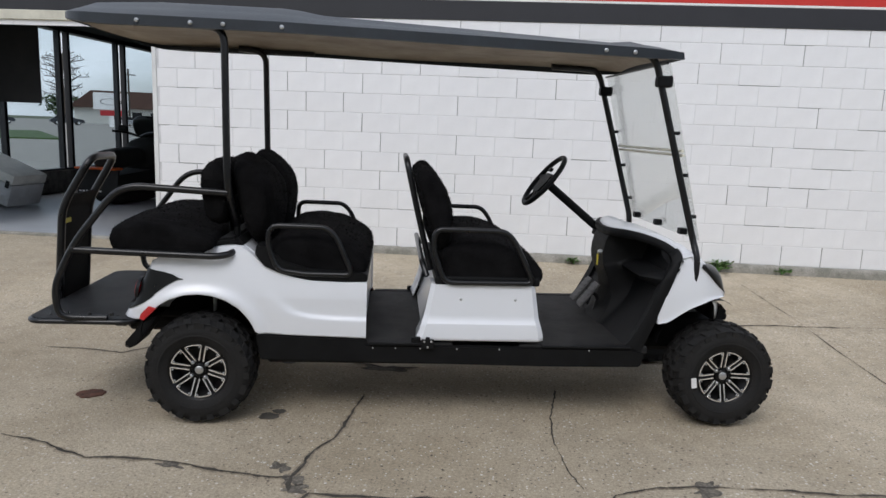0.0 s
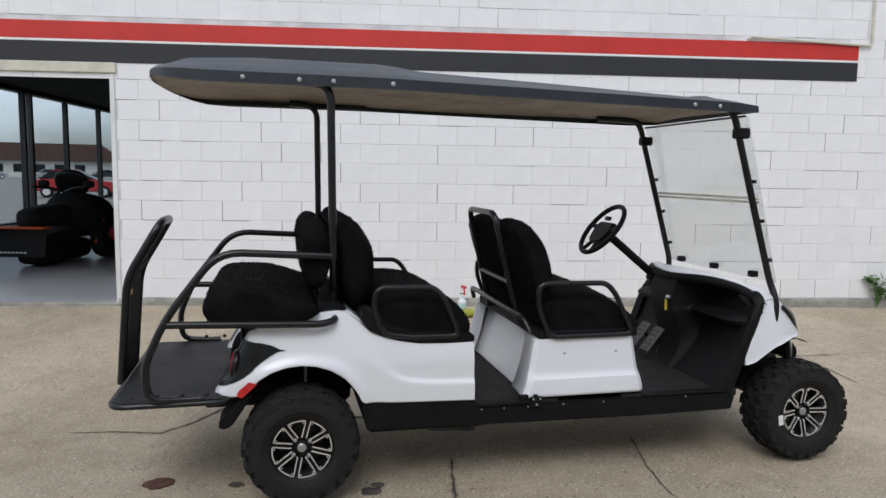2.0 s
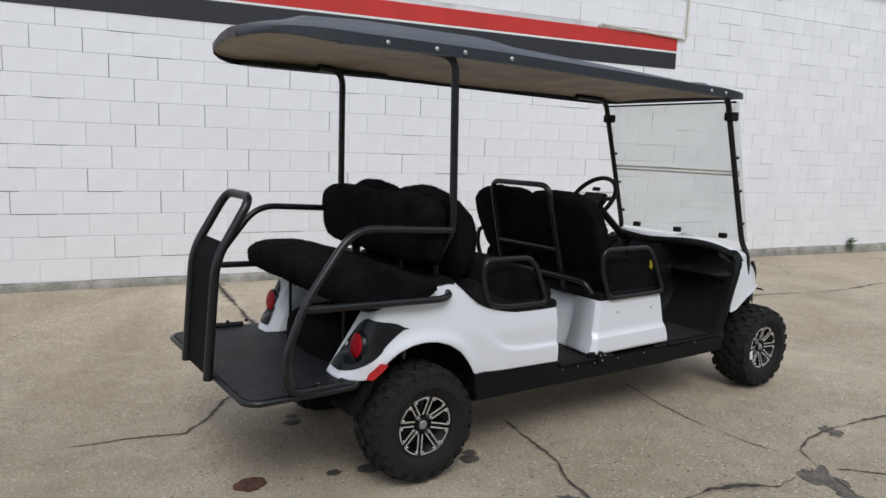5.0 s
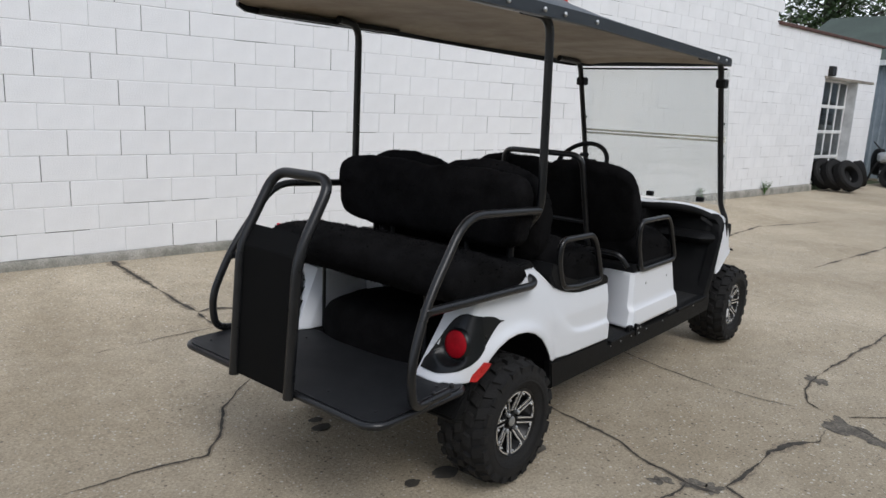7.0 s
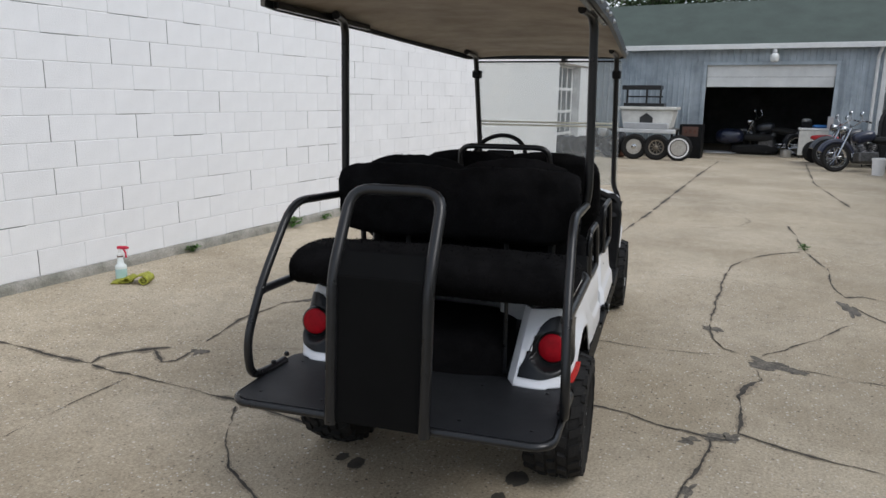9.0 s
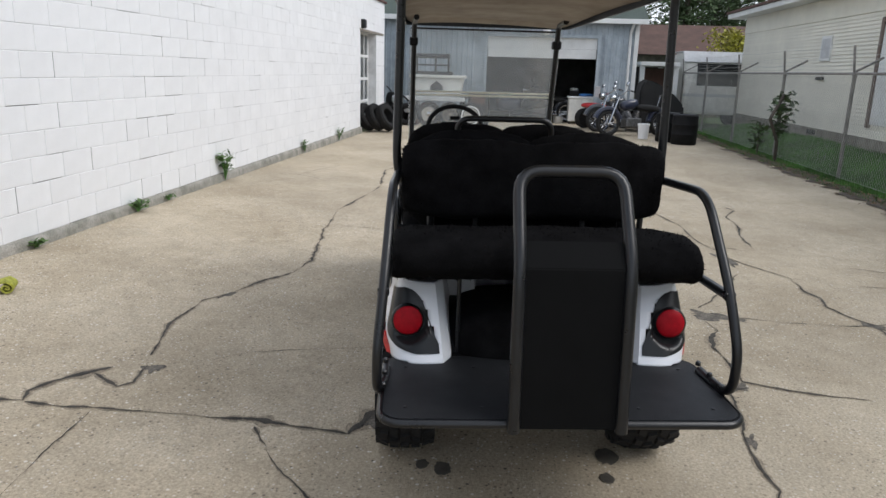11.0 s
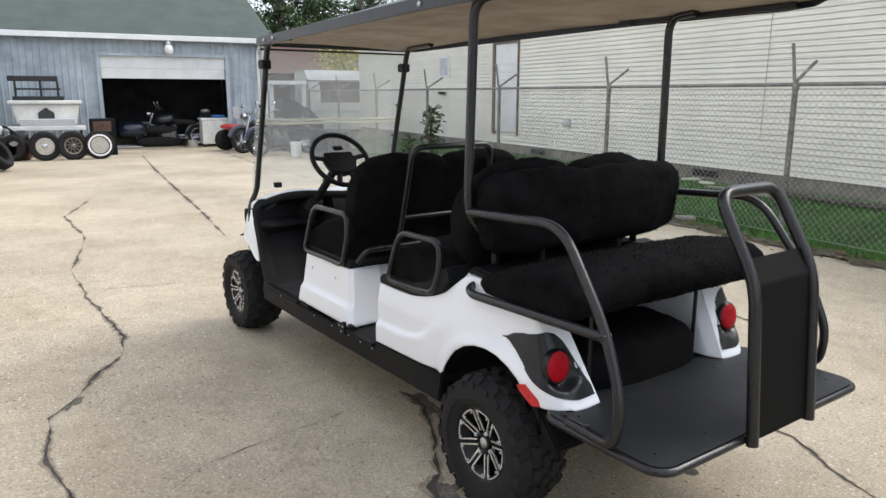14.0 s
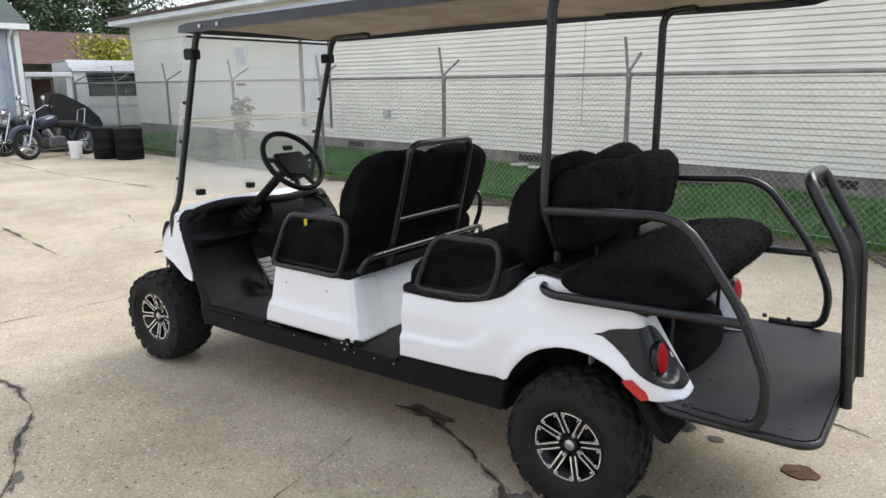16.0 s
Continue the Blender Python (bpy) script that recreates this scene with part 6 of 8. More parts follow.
def dashboard():
    """A moulded skin: rolled lip, deep glove pockets, knee ledge, bulkhead down to the floor, and a middle console."""
    bm = bmesh.new()
    rows = []
    n = 64
    for i in range(n + 1):
        y = -0.556 + 1.112 * i / n
        a = abs(y)
        lx, lz = lip_at(y)
        con = max(0.0, min(1.0, (0.15 - a) / 0.03))
        con = con * con * (3 - 2 * con)
        far = max(0.0, min(1.0, (a - 0.46) / 0.08))
        back = 2.285 + 0.03 * far
        wide = [(back, lz - 0.055), (back + 0.02, 0.86 - 0.03 * far), (back, 0.785), (2.185 + 0.09 * far, 0.765), (2.170 + 0.09 * far, 0.750), (2.185 + 0.08 * far, 0.728), (2.255 + 0.01 * far, 0.70), (2.225, 0.60), (2.165, 0.50), (2.085, 0.410)]
        slim = [(2.085, 0.885), (2.075, 0.84), (2.070, 0.79), (2.075, 0.75), (2.085, 0.72), (2.10, 0.69), (2.12, 0.64), (2.135, 0.56), (2.12, 0.50), (2.06, 0.410)]
        prof = [(lx + 0.016, lz - 0.004), (lx + 0.010, lz + 0.006), (lx - 0.004, lz + 0.006), (lx - 0.014, lz - 0.006), (lx - 0.014, lz - 0.024), (lx - 0.004, lz - 0.036)]
        prof += [(p[0] * (1 - con) + q[0] * con, p[1] * (1 - con) + q[1] * con) for p, q in zip(wide, slim)]
        rows.append([bm.verts.new((x, y, z)) for x, z in prof])
    for a, b in zip(rows, rows[1:]):
        for j in range(len(a) - 1):
            bm.faces.new((a[j], a[j + 1], b[j + 1], b[j]))
    return bm


dash = part("dashboard", dashboard(), M_PLASTIC, cart, "black moulded dashboard with open pockets", smooth=40)
part("key_tag", box(2.048, 2.052, -0.105, -0.082, 0.735, 0.795, 0.001), M_YELLOW, dash, "yellow key tag")
part("key_switch", moved(lathe([(0.013, 0), (0.013, 0.018), (0.008, 0.026)], 12), Matrix.Translation((2.075, -0.094, 0.81)) @ Matrix.Rotation(radians(-90), 4, "Y")), M_STEEL, dash)
for y in (0.04, 0.19):
    wide = 0.045 if y < 0.2 else 0.06
    ped = part("pedal", join(box(-0.008, 0.008, -wide, wide, -0.085, 0.085, 0.004), *[box(-0.013, -0.007, -wide * 0.85, wide * 0.85, k * 0.03 - 0.008, k * 0.03 + 0.008, 0.002) for k in (-2, -1, 0, 1, 2)]), M_PEDAL, cart, "grey ribbed foot pedal")
    ped.matrix_basis = pose(2.05, y, 0.535, 0, 38, 0)
    part("pedal_arm", tube([(0.01, 0, 0.03), (0.06, 0, 0.02), (0.09, 0, -0.05)], 0.01, 0.02, 8), M_TUBE, ped)
# steering
SW = Vector((1.79, 0.212, 1.172))
axis_dir = Vector((0.60, 0, -0.48)).normalized()
swm = Matrix.Translation(SW) @ axis_dir.to_track_quat("-Z", "Y").to_matrix().to_4x4()
wheel_ob = part("steering_wheel", tube([(0.172 * math.cos(i * math.tau / 40), 0.172 * math.sin(i * math.tau / 40), 0.0) for i in range(40)], 0.0145, 0, 12, closed=True), M_PLASTIC, cart, "black steering wheel", smooth=60)
wheel_ob.matrix_basis = swm
hub_outline = [(-0.085, 0.055), (0.085, 0.055), (0.105, 0.0), (0.075, -0.085), (0.0, -0.10), (-0.075, -0.085), (-0.105, 0.0)]
part("wheel_hub", plan(hub_outline, -0.035, 0.006, 0.01), M_PLASTIC, wheel_ob, smooth=40)
for a in (8, 172, 250, 290):
    ca, sa = math.cos(radians(a)), math.sin(radians(a))
    part("wheel_spoke", tube([(0.07 * ca, 0.07 * sa, -0.012), (0.168 * ca, 0.168 * sa, -0.002)], 0.017, 0, 8, squash=0.6), M_PLASTIC, wheel_ob, smooth=50)
part("score_clip", box(-0.03, 0.03, 0.06, 0.085, 0.004, 0.02, 0.004), M_PLASTIC, wheel_ob)
part("steering_column", tube([SW + axis_dir * 0.02, SW + axis_dir * 0.60], 0.024, 0, 12), M_PLASTIC, cart, smooth=50)
boot = lathe([(0.026, 0.0), (0.046, 0.012), (0.040, 0.03), (0.054, 0.045), (0.047, 0.065), (0.060, 0.08), (0.054, 0.105), (0.065, 0.13), (0.06, 0.19)], 20)
part("column_boot", moved(boot, Matrix.Translation(SW + axis_dir * 0.42) @ axis_dir.to_track_quat("Z", "Y").to_matrix().to_4x4()), M_PLASTIC, cart, smooth=50)

# ---- windscreen: two clear sheets on the front posts
SCREEN_TOP = Vector((2.208, 0, 1.805))
slope = Vector((0.227, 0, -0.870))
def sheet(f0, f1, w):
    a, b = SCREEN_TOP + slope * f0, SCREEN_TOP + slope * f1
    bm = bmesh.new()
    nrm = Vector((slope.z, 0, -slope.x)).normalized() * 0.0025
    vs = [bm.verts.new((*(p + o).xz[:1], y, (p + o).z)) for o in (nrm, -nrm) for p, y in ((a, -w), (a, w), (b, w), (b, -w))]
    for q in ((0, 1, 2, 3), (7, 6, 5, 4), (0, 4, 5, 1), (1, 5, 6, 2), (2, 6, 7, 3), (3, 7, 4, 0)):
        bm.faces.new([vs[k] for k in q])
    return bm
for nm, f0, f1 in (("windscreen_upper", 0.01, 0.494), ("windscreen_lower", 0.497, 0.985)):
    ws = part(nm, sheet(f0, f1, 0.510), M_SHIELD, cart, "clear acrylic windscreen half")
for f in (0.484, 0.509):
    p = SCREEN_TOP + slope * f
    part("windscreen_seam", box(p.x - 0.012, p.x + 0.004, -0.50, 0.50, p.z - 0.0065, p.z + 0.0065, 0.002), M_TRIM, cart, "cream rubber seam strip")
for y in (-0.352, 0.0, 0.348):
    p = SCREEN_TOP + slope * 0.957
    part("screen_latch", box(p.x - 0.035, p.x + 0.005, y - 0.022, y + 0.022, p.z - 0.016, p.z + 0.016, 0.004), M_PLASTIC, cart)
p = SCREEN_TOP + slope * 0.01
part("screen_top_bar", tube([(p.x - 0.01, -0.50, p.z), (p.x - 0.01, 0.50, p.z)], 0.006, 0, 8), M_TUBE, cart)


# ---- canopy
def canopy():
    outline = []
    n = 26
    ys = [-1 + 2 * j / n for j in range(n + 1)]
    xs = [-0.655, -0.645, -0.625, -0.59, -0.54, -0.47, -0.36, -0.2, 0.0, 0.2, 0.36, 0.44, 0.50, 0.56, 0.64, 0.8, 1.0, 1.25, 1.5, 1.75, 1.95, 2.05, 2.12, 2.18, 2.23, 2.26, 2.28]

    def half(x):
        if x < -0.40:
            return 0.585 * (1 - ((-0.40 - x) / 0.256) ** 2.6) ** 0.42
        if x > 2.05:
            return 0.545 * (1 - 0.10 * ((x - 2.05) / 0.23) ** 2)
        return 0.585 - 0.040 * max(0.0, (x - 0.2) / 1.85)

    def edge_z(x):
        return lerp_table([(-0.70, 1.918), (-0.62, 1.903), (-0.52, 1.889), (-0.4, 1.884), (0.4, 1.881), (2.05, 1.846), (2.28, 1.838)], x)

    def lip_h(x):
        return lerp_table([(-0.66, 0.008), (-0.45, 0.033), (2.1, 0.033), (2.28, 0.02)], x)

    def top_z(x, a):
        crown = lerp_table([(-0.70, 0.012), (-0.58, 0.05), (-0.45, 0.085), (-0.2, 0.10), (0.40, 0.10), (0.56, 0.075), (1.2, 0.06), (1.95, 0.035), (2.08, 0.055), (2.2, 0.045), (2.28, 0.02)], x)
        rib = 0.0
        if abs(abs(a) - 0.62) < 0.12 and -0.5 < x < 2.1:
            rib = 0.010
        return edge_z(x) + 0.012 + crown * (1 - abs(a) ** 3.2) + rib

    top, under = bmesh.new(), bmesh.new()
    trows = []
    for x in xs:
        w = half(x)
        row = [top.verts.new((x, a * w, top_z(x, a))) for a in ys]
        lo_l, lo_r = top.verts.new((x, -w, edge_z(x) - lip_h(x))), top.verts.new((x, w, edge_z(x) - lip_h(x)))
        in_l, in_r = top.verts.new((x, -w + 0.016, edge_z(x) - lip_h(x) - 0.002)), top.verts.new((x, w - 0.016, edge_z(x) - lip_h(x) - 0.002))
        trows.append([in_l, lo_l] + row + [lo_r, in_r])
    for a, b in zip(trows, trows[1:]):
        for j in range(len(a) - 1):
            top.faces.new((a[j], a[j + 1], b[j + 1], b[j]))
    for r, dx in ((trows[0], -0.006), (trows[-1], 0.006)):
        low = [top.verts.new((v.co.x + dx, v.co.y, edge_z(v.co.x) - lip_h(v.co.x))) for v in r]
        for j in range(len(r) - 1):
            top.faces.new((r[j], r[j + 1], low[j + 1], low[j]))
    roof = part("canopy", top, M_ROOFTOP, cart, "slate-coloured moulded canopy top", smooth=50)
    urows = []
    for x in xs:
        w = half(x) - 0.018
        urows.append([under.verts.new((x, a * w, edge_z(x) - 0.010 + 0.030 * (1 - abs(a) ** 4) * (0.3 if x < -0.6 or x > 2.2 else 1) + 0.006 * math.sin(x * 3.1 + a * 2))) for a in ys])
    for a, b in zip(urows, urows[1:]):
        for j in range(n):
            under.faces.new((a[j], b[j], b[j + 1], a[j + 1]))
    part("canopy_underside", under, M_ROOFUNDER, roof, "stained tan canopy underside", smooth=60)
    for side in (-1, 1):
        for x in (-0.23, 0.0, 0.142, 0.398, 1.884, 2.023):
            part("canopy_bolt", moved(lathe([(0.010, 0), (0.010, 0.005), (0.005, 0.009)], 10), Matrix.Translation((x, side * (half(x) + 0.001), edge_z(x) - 0.012)) @ Matrix.Rotation(radians(90 * side * -1), 4, "X")), M_STEEL, roof)


canopy()

# ---- the showroom behind the wide doorway ----
FS = -5.5
structure("floor_showroom", box(FS, 9.0, 0.0, 11.5, -0.05, 0.12), M_FLOORIN, "polished grey concrete showroom floor", "floor", YARD)
# ceiling and back wall carry the room's shade in their colour
structure("ceiling_showroom", box(FS, 9.0, 0.3, 11.5, 2.92, 3.0), M_DARK, "showroom ceiling with shade painted near black", "ceiling", YARD)
structure("door_sill", box(DOOR_S0, DOOR_S1, -0.06, 0.02, -0.02, 0.115, 0.01), M_LEDGE, "worn concrete threshold of the doorway", "sill", YARD)
structure("wall_showroom_back", join(box(FS, 9.0, 11.5, 11.6, 0, 3.0), box(9.0, 9.1, 0.3, 11.5, 0, 3.0)), M_DARK, "back wall of the showroom with shade painted near black", "wall", YARD)
structure("wall_street_sill", box(FS - 0.2, FS, 0.3, 11.5, 0, 0.50, 0.01), M_STONE, "low rough stone wall under the shop windows", "wall", YARD)
structure("wall_street_head", box(FS - 0.2, FS, 0.3, 11.5, 2.85, 3.9), M_STRIPEBLACK, "dark header over the shop windows", "wall", YARD)
window_1 = thing("window_1", "tall plate glass shop windows in dark frames", "window", YARD, kind="structure")
muls = [0.3, 1.5, 2.86, 4.30, 4.55, 6.15, 6.42, 7.9, 9.6, 11.4]
for v in muls:
    part("mullion", box(FS - 0.14, FS - 0.04, v, v + 0.07, 0.50, 2.85, 0.005), M_STRIPEBLACK, window_1)
for a, b in zip(muls, muls[1:]):
    if b - a > 0.4:
        p = part("pane", box(FS - 0.095, FS - 0.088, a + 0.07, b, 0.52, 2.84), M_GLASS, window_1)
        p.visible_shadow = False
part("sill", box(FS - 0.16, FS - 0.02, 0.3, 11.45, 0.48, 0.53, 0.005), M_STRIPEBLACK, window_1)
hang = thing("hanging_banner", "black cloth banner hanging from the showroom ceiling", "banner", YARD)
part("cloth", box(-5.3, -3.69, 1.0, 1.012, 1.58, 2.62, 0.002), M_DARK, hang)
part("rod", tube([(-5.35, 1.006, 2.63), (-3.66, 1.006, 2.63)], 0.015, 0, 8), M_TUBE, hang)
for s in (-5.2, -3.8):
    part("cord", tube([(s, 1.006, 2.63), (s, 1.006, 2.93)], 0.004, 0, 5), M_TUBE, hang)

sled = thing("snowmobile", "black snowmobile with orange trim and a rear snow flap", "snowmobile", YARD @ pose(-3.86, 2.95, 0.12, 0, 0, 84))
part("track", cushion(1.50, 0.42, 0.32, p=4, n=8, fuzz=0), M_RUBBER, sled, smooth=50).location = (0.40, 0, 0.17)
part("tunnel", prism([(-0.38, 0.44), (0.9, 0.52), (1.0, 0.36), (-0.36, 0.30)], -0.25, 0.25, 0.02), M_DARK, sled)
part("seat", cushion(1.0, 0.38, 0.30, p=3.2, n=10, fuzz=0), M_DARK, sled, smooth=50).matrix_basis = pose(0.12, 0, 0.70, 0, -4, 0)
part("hood", cushion(1.05, 0.86, 0.66, p=2.6, n=12, fuzz=0), M_DARK, sled, smooth=50).matrix_basis = pose(1.10, 0, 0.66, 0, 10, 0)
part("windshield", cushion(0.12, 0.52, 0.42, p=2.6, n=8, fuzz=0), M_LENSDARK, sled, smooth=50).matrix_basis = pose(0.88, 0, 1.16, 0, -22, 0)
part("handlebar", tube([(0.52, -0.40, 1.10), (0.60, -0.18, 1.08), (0.66, 0, 1.02), (0.60, 0.18, 1.08), (0.52, 0.40, 1.10)], 0.020, 0.05, 8), M_TUBE, sled, smooth=45)
for y in (-0.30, 0.30):
    part("mirror", cushion(0.08, 0.17, 0.12, p=2.6, n=6, fuzz=0), M_DARK, sled, smooth=50).location = (0.72, y * 1.15, 1.14)
part("snow_flap", prism([(-0.46, 0.16), (-0.40, 0.54), (-0.37, 0.54), (-0.43, 0.16)], -0.33, 0.33, 0.004), M_DARK, sled)
part("flap_trim", box(-0.50, -0.30, -0.34, 0.34, 0.545, 0.575, 0.01), M_ORANGE, sled, "orange rear trim")
for i in range(7):
    part("print_bar", box(-0.452, -0.446, 0.30 - i * 0.055 - 0.04, 0.30 - i * 0.055, 0.205, 0.232), M_LABEL, sled)
for y in (-0.42, 0.42):
    ski = part("ski", cushion(1.05, 0.13, 0.05, p=3, n=6, fuzz=0), M_PLASTIC, sled, smooth=50)
    ski.location = (1.45, y, 0.03)
    part("spindle", tube([(0, 0, 0), (-0.05, -y * 0.4, 0.35)], 0.025, 0, 8), M_TUBE, ski)
part("side_panel", prism([(0.65, 0.25), (0.95, 0.62), (1.35, 0.46), (1.3, 0.22)], -0.45, -0.42, 0.01), M_ORANGE, sled, "orange side panel")
sled2 = thing("utility_machine", "dark upright machine with blue and red panels by the doorway", "machine", YARD @ pose(-3.0, 4.1, 0.12, 0, 0, 80))
part("body", cushion(1.3, 0.7, 0.55, p=2.8, n=8, fuzz=0), M_NAVY, sled2, smooth=50).location = (0.3, 0, 0.50)
part("seat_back", cushion(0.22, 0.55, 0.62, p=3, n=8, fuzz=0), M_DARK, sled2, smooth=50).location = (0.1, -0.05, 1.12)
part("fairing", cushion(0.5, 0.5, 0.25, p=2.6, n=8, fuzz=0), M_REDPAINT, sled2, smooth=50).location = (-0.3, -0.1, 0.40)
for x in (-0.25, 0.85):
    for y in (-0.28, 0.28):
        part("wheel", moved(lathe([(0.10, -0.1), (0.27, -0.1), (0.3, 0), (0.27, 0.1), (0.10, 0.1)], 20), pose(x, y, 0.3, 90)), M_RUBBER, sled2)
case = thing("trailer_box", "silver-grey hard trailer box tipped down at one end", "box", YARD @ pose(-5.15, 2.05, 0.54, 0, 20, -8))
part("body", box(-0.55, 0.55, -0.30, 0.30, -0.22, 0.10, 0.025, 2), M_GREYPLASTIC, case, smooth=30)
part("lid", box(-0.555, 0.555, -0.305, 0.305, 0.105, 0.25, 0.03, 2), M_WHITEPLASTIC, case, smooth=30)
part("tail_lamp", box(-0.572, -0.55, -0.22, 0.05, 0.02, 0.11, 0.006), M_REFLECT, case, "red tail lamp")
part("rib", box(-0.53, 0.53, -0.308, -0.298, -0.09, -0.06, 0.003), M_GREYPLASTIC, case)
for x in (-0.35, 0.1, 0.48):
    part("latch", box(x - 0.025, x + 0.025, -0.325, -0.30, 0.05, 0.15, 0.004), M_TUBE, case)
part("stand", join(box(-0.35, -0.30, -0.2, 0.2, -0.42, -0.22), box(0.25, 0.30, -0.2, 0.2, -0.24, -0.22)), M_TUBE, case)


# ---- street seen through the shop windows ----
structure("road", box(-170, -9.02, -90, 190, -0.2, -0.035), M_ROAD, "grey asphalt lot and street", "road", YARD)
bm = plan([(-24, 33), (-31, 30), (-42, 44), (-37, 50)], -0.06, 0.05)
structure("verge", bm, M_GRASS, "small kerbed island of grass in the lot", "grass", YARD)


def car(name, label, m, paint, length=4.5):
    c = thing(name, label, "car", m, "parked cars across the street")
    k = length / 4.5
    part("body", prism([(-2.2 * k, 0.35), (-2.25 * k, 0.75), (-1.9 * k, 0.95), (-1.2 * k, 1.0), (0.9 * k, 0.98), (2.0 * k, 0.82), (2.25 * k, 0.6), (2.2 * k, 0.32)], -0.86, 0.86, 0.06), paint, c, smooth=35)
    part("cabin", prism([(-1.75 * k, 0.96), (-1.2 * k, 1.42), (0.1 * k, 1.45), (1.0 * k, 0.96)], -0.72, 0.72, 0.05), M_LENSDARK, c, smooth=35)
    part("roof", prism([(-1.2 * k, 1.42), (-1.1 * k, 1.47), (0.0, 1.49), (0.1 * k, 1.44)], -0.70, 0.70, 0.02), paint, c, smooth=35)
    for x in (-1.35 * k, 1.4 * k):
        for y in (-0.8, 0.8):
            w = part("wheel", moved(lathe([(0.05, -0.1), (0.3, -0.11), (0.33, 0), (0.3, 0.11), (0.05, 0.1)], 18), pose(x, y, 0.33, 90)), M_RUBBER, c, smooth=40)
            part("rim", moved(lathe([(0.02, -0.115), (0.19, -0.115), (0.19, 0.115), (0.02, 0.115)], 14), pose(x, y, 0.33, 90)), M_ALLOY, w)
    return c


M_SILVER = mat("silver_paint", (0.45, 0.46, 0.48), 0.3, metal=0.5, bump=0, coat=0.4)
M_DARKCAR = mat("dark_paint", (0.03, 0.035, 0.045), 0.3, bump=0, coat=0.4)
for i, (s, v, a, p, lab) in enumerate(((-66, 84, 40, M_DARKCAR, "dark sedan parked across the street"), (-61, 92, 40, M_DARKCAR, "dark sedan parked across the street"), (-56, 100, 42, M_SILVER, "silver sedan parked across the street"), (-50, 106, 45, M_SILVER, "silver sedan parked across the street"), (-44, 112, 45, M_DARKCAR, "dark sedan parked across the street"), (-38, 118, 45, M_LABEL, "white sedan parked across the street"), (-72, 78, 40, M_SILVER, "silver sedan parked across the street"))):
    car("parked_car", lab, YARD @ pose(s, v, -0.035, 0, 0, a), p)
car("red_car", "small red car parked across the lot", YARD @ pose(-15.6, 32.5, -0.035, 0, 0, 12), M_REDPAINT)
sign = thing("street_sign", "white roadside sign panel on a red base", "sign", YARD @ pose(-52, 88, -0.03, 0, 0, 30))
part("panel", box(-2.2, 2.2, -0.15, 0.15, 2.3, 4.6, 0.05), M_LABEL, sign)
part("motif", moved(lathe([(0.9, -0.17), (1.0, -0.17), (1.0, 0.17), (0.9, 0.17)], 24, close=True), pose(0, 0, 3.4, 90) @ Matrix.Diagonal((1.4, 0.45, 1, 1))), M_INK, sign)
part("base", box(-1.4, 1.4, -0.2, 0.2, 1.5, 2.25, 0.03), M_REDPAINT, sign)
part("pole", box(-0.3, 0.3, -0.15, 0.15, 0, 1.5), M_LABEL, sign)
for s, v, h in ((-42, 52, 10.5), (-58, 104, 9), (-30, 98, 9)):
    up = thing("utility_pole", "tall weathered timber utility pole with crossarm", "pole", YARD @ pose(s, v, -0.03, 0, 0, 35), "utility poles")
    part("pole", tube([(0, 0, 0), (0, 0, h)], 0.16, 0, 10), M_BARK, up, smooth=45)
    part("crossarm", box(-1.1, 1.1, -0.05, 0.05, h - 1.0, h - 0.85), M_BARK, up)
diner = thing("roadside_building", "low roadside building with a broad brown roof", "building", YARD @ pose(-63, 128, -0.03, 0, 0, 25))
part("wall", box(-16, 14, -4, 4, 0, 2.9), M_WHITEPLASTIC, diner)
part("roof", join(prism([(-17, 2.9), (-13, 6.0), (11, 6.0), (15, 2.9)], -5, 5)), M_BROWNROOF, diner)
for i in range(6):
    part("window", box(-9.5 + i * 3.2, -7.8 + i * 3.2, -4.03, -3.98, 0.9, 2.3), M_LENSDARK, diner)


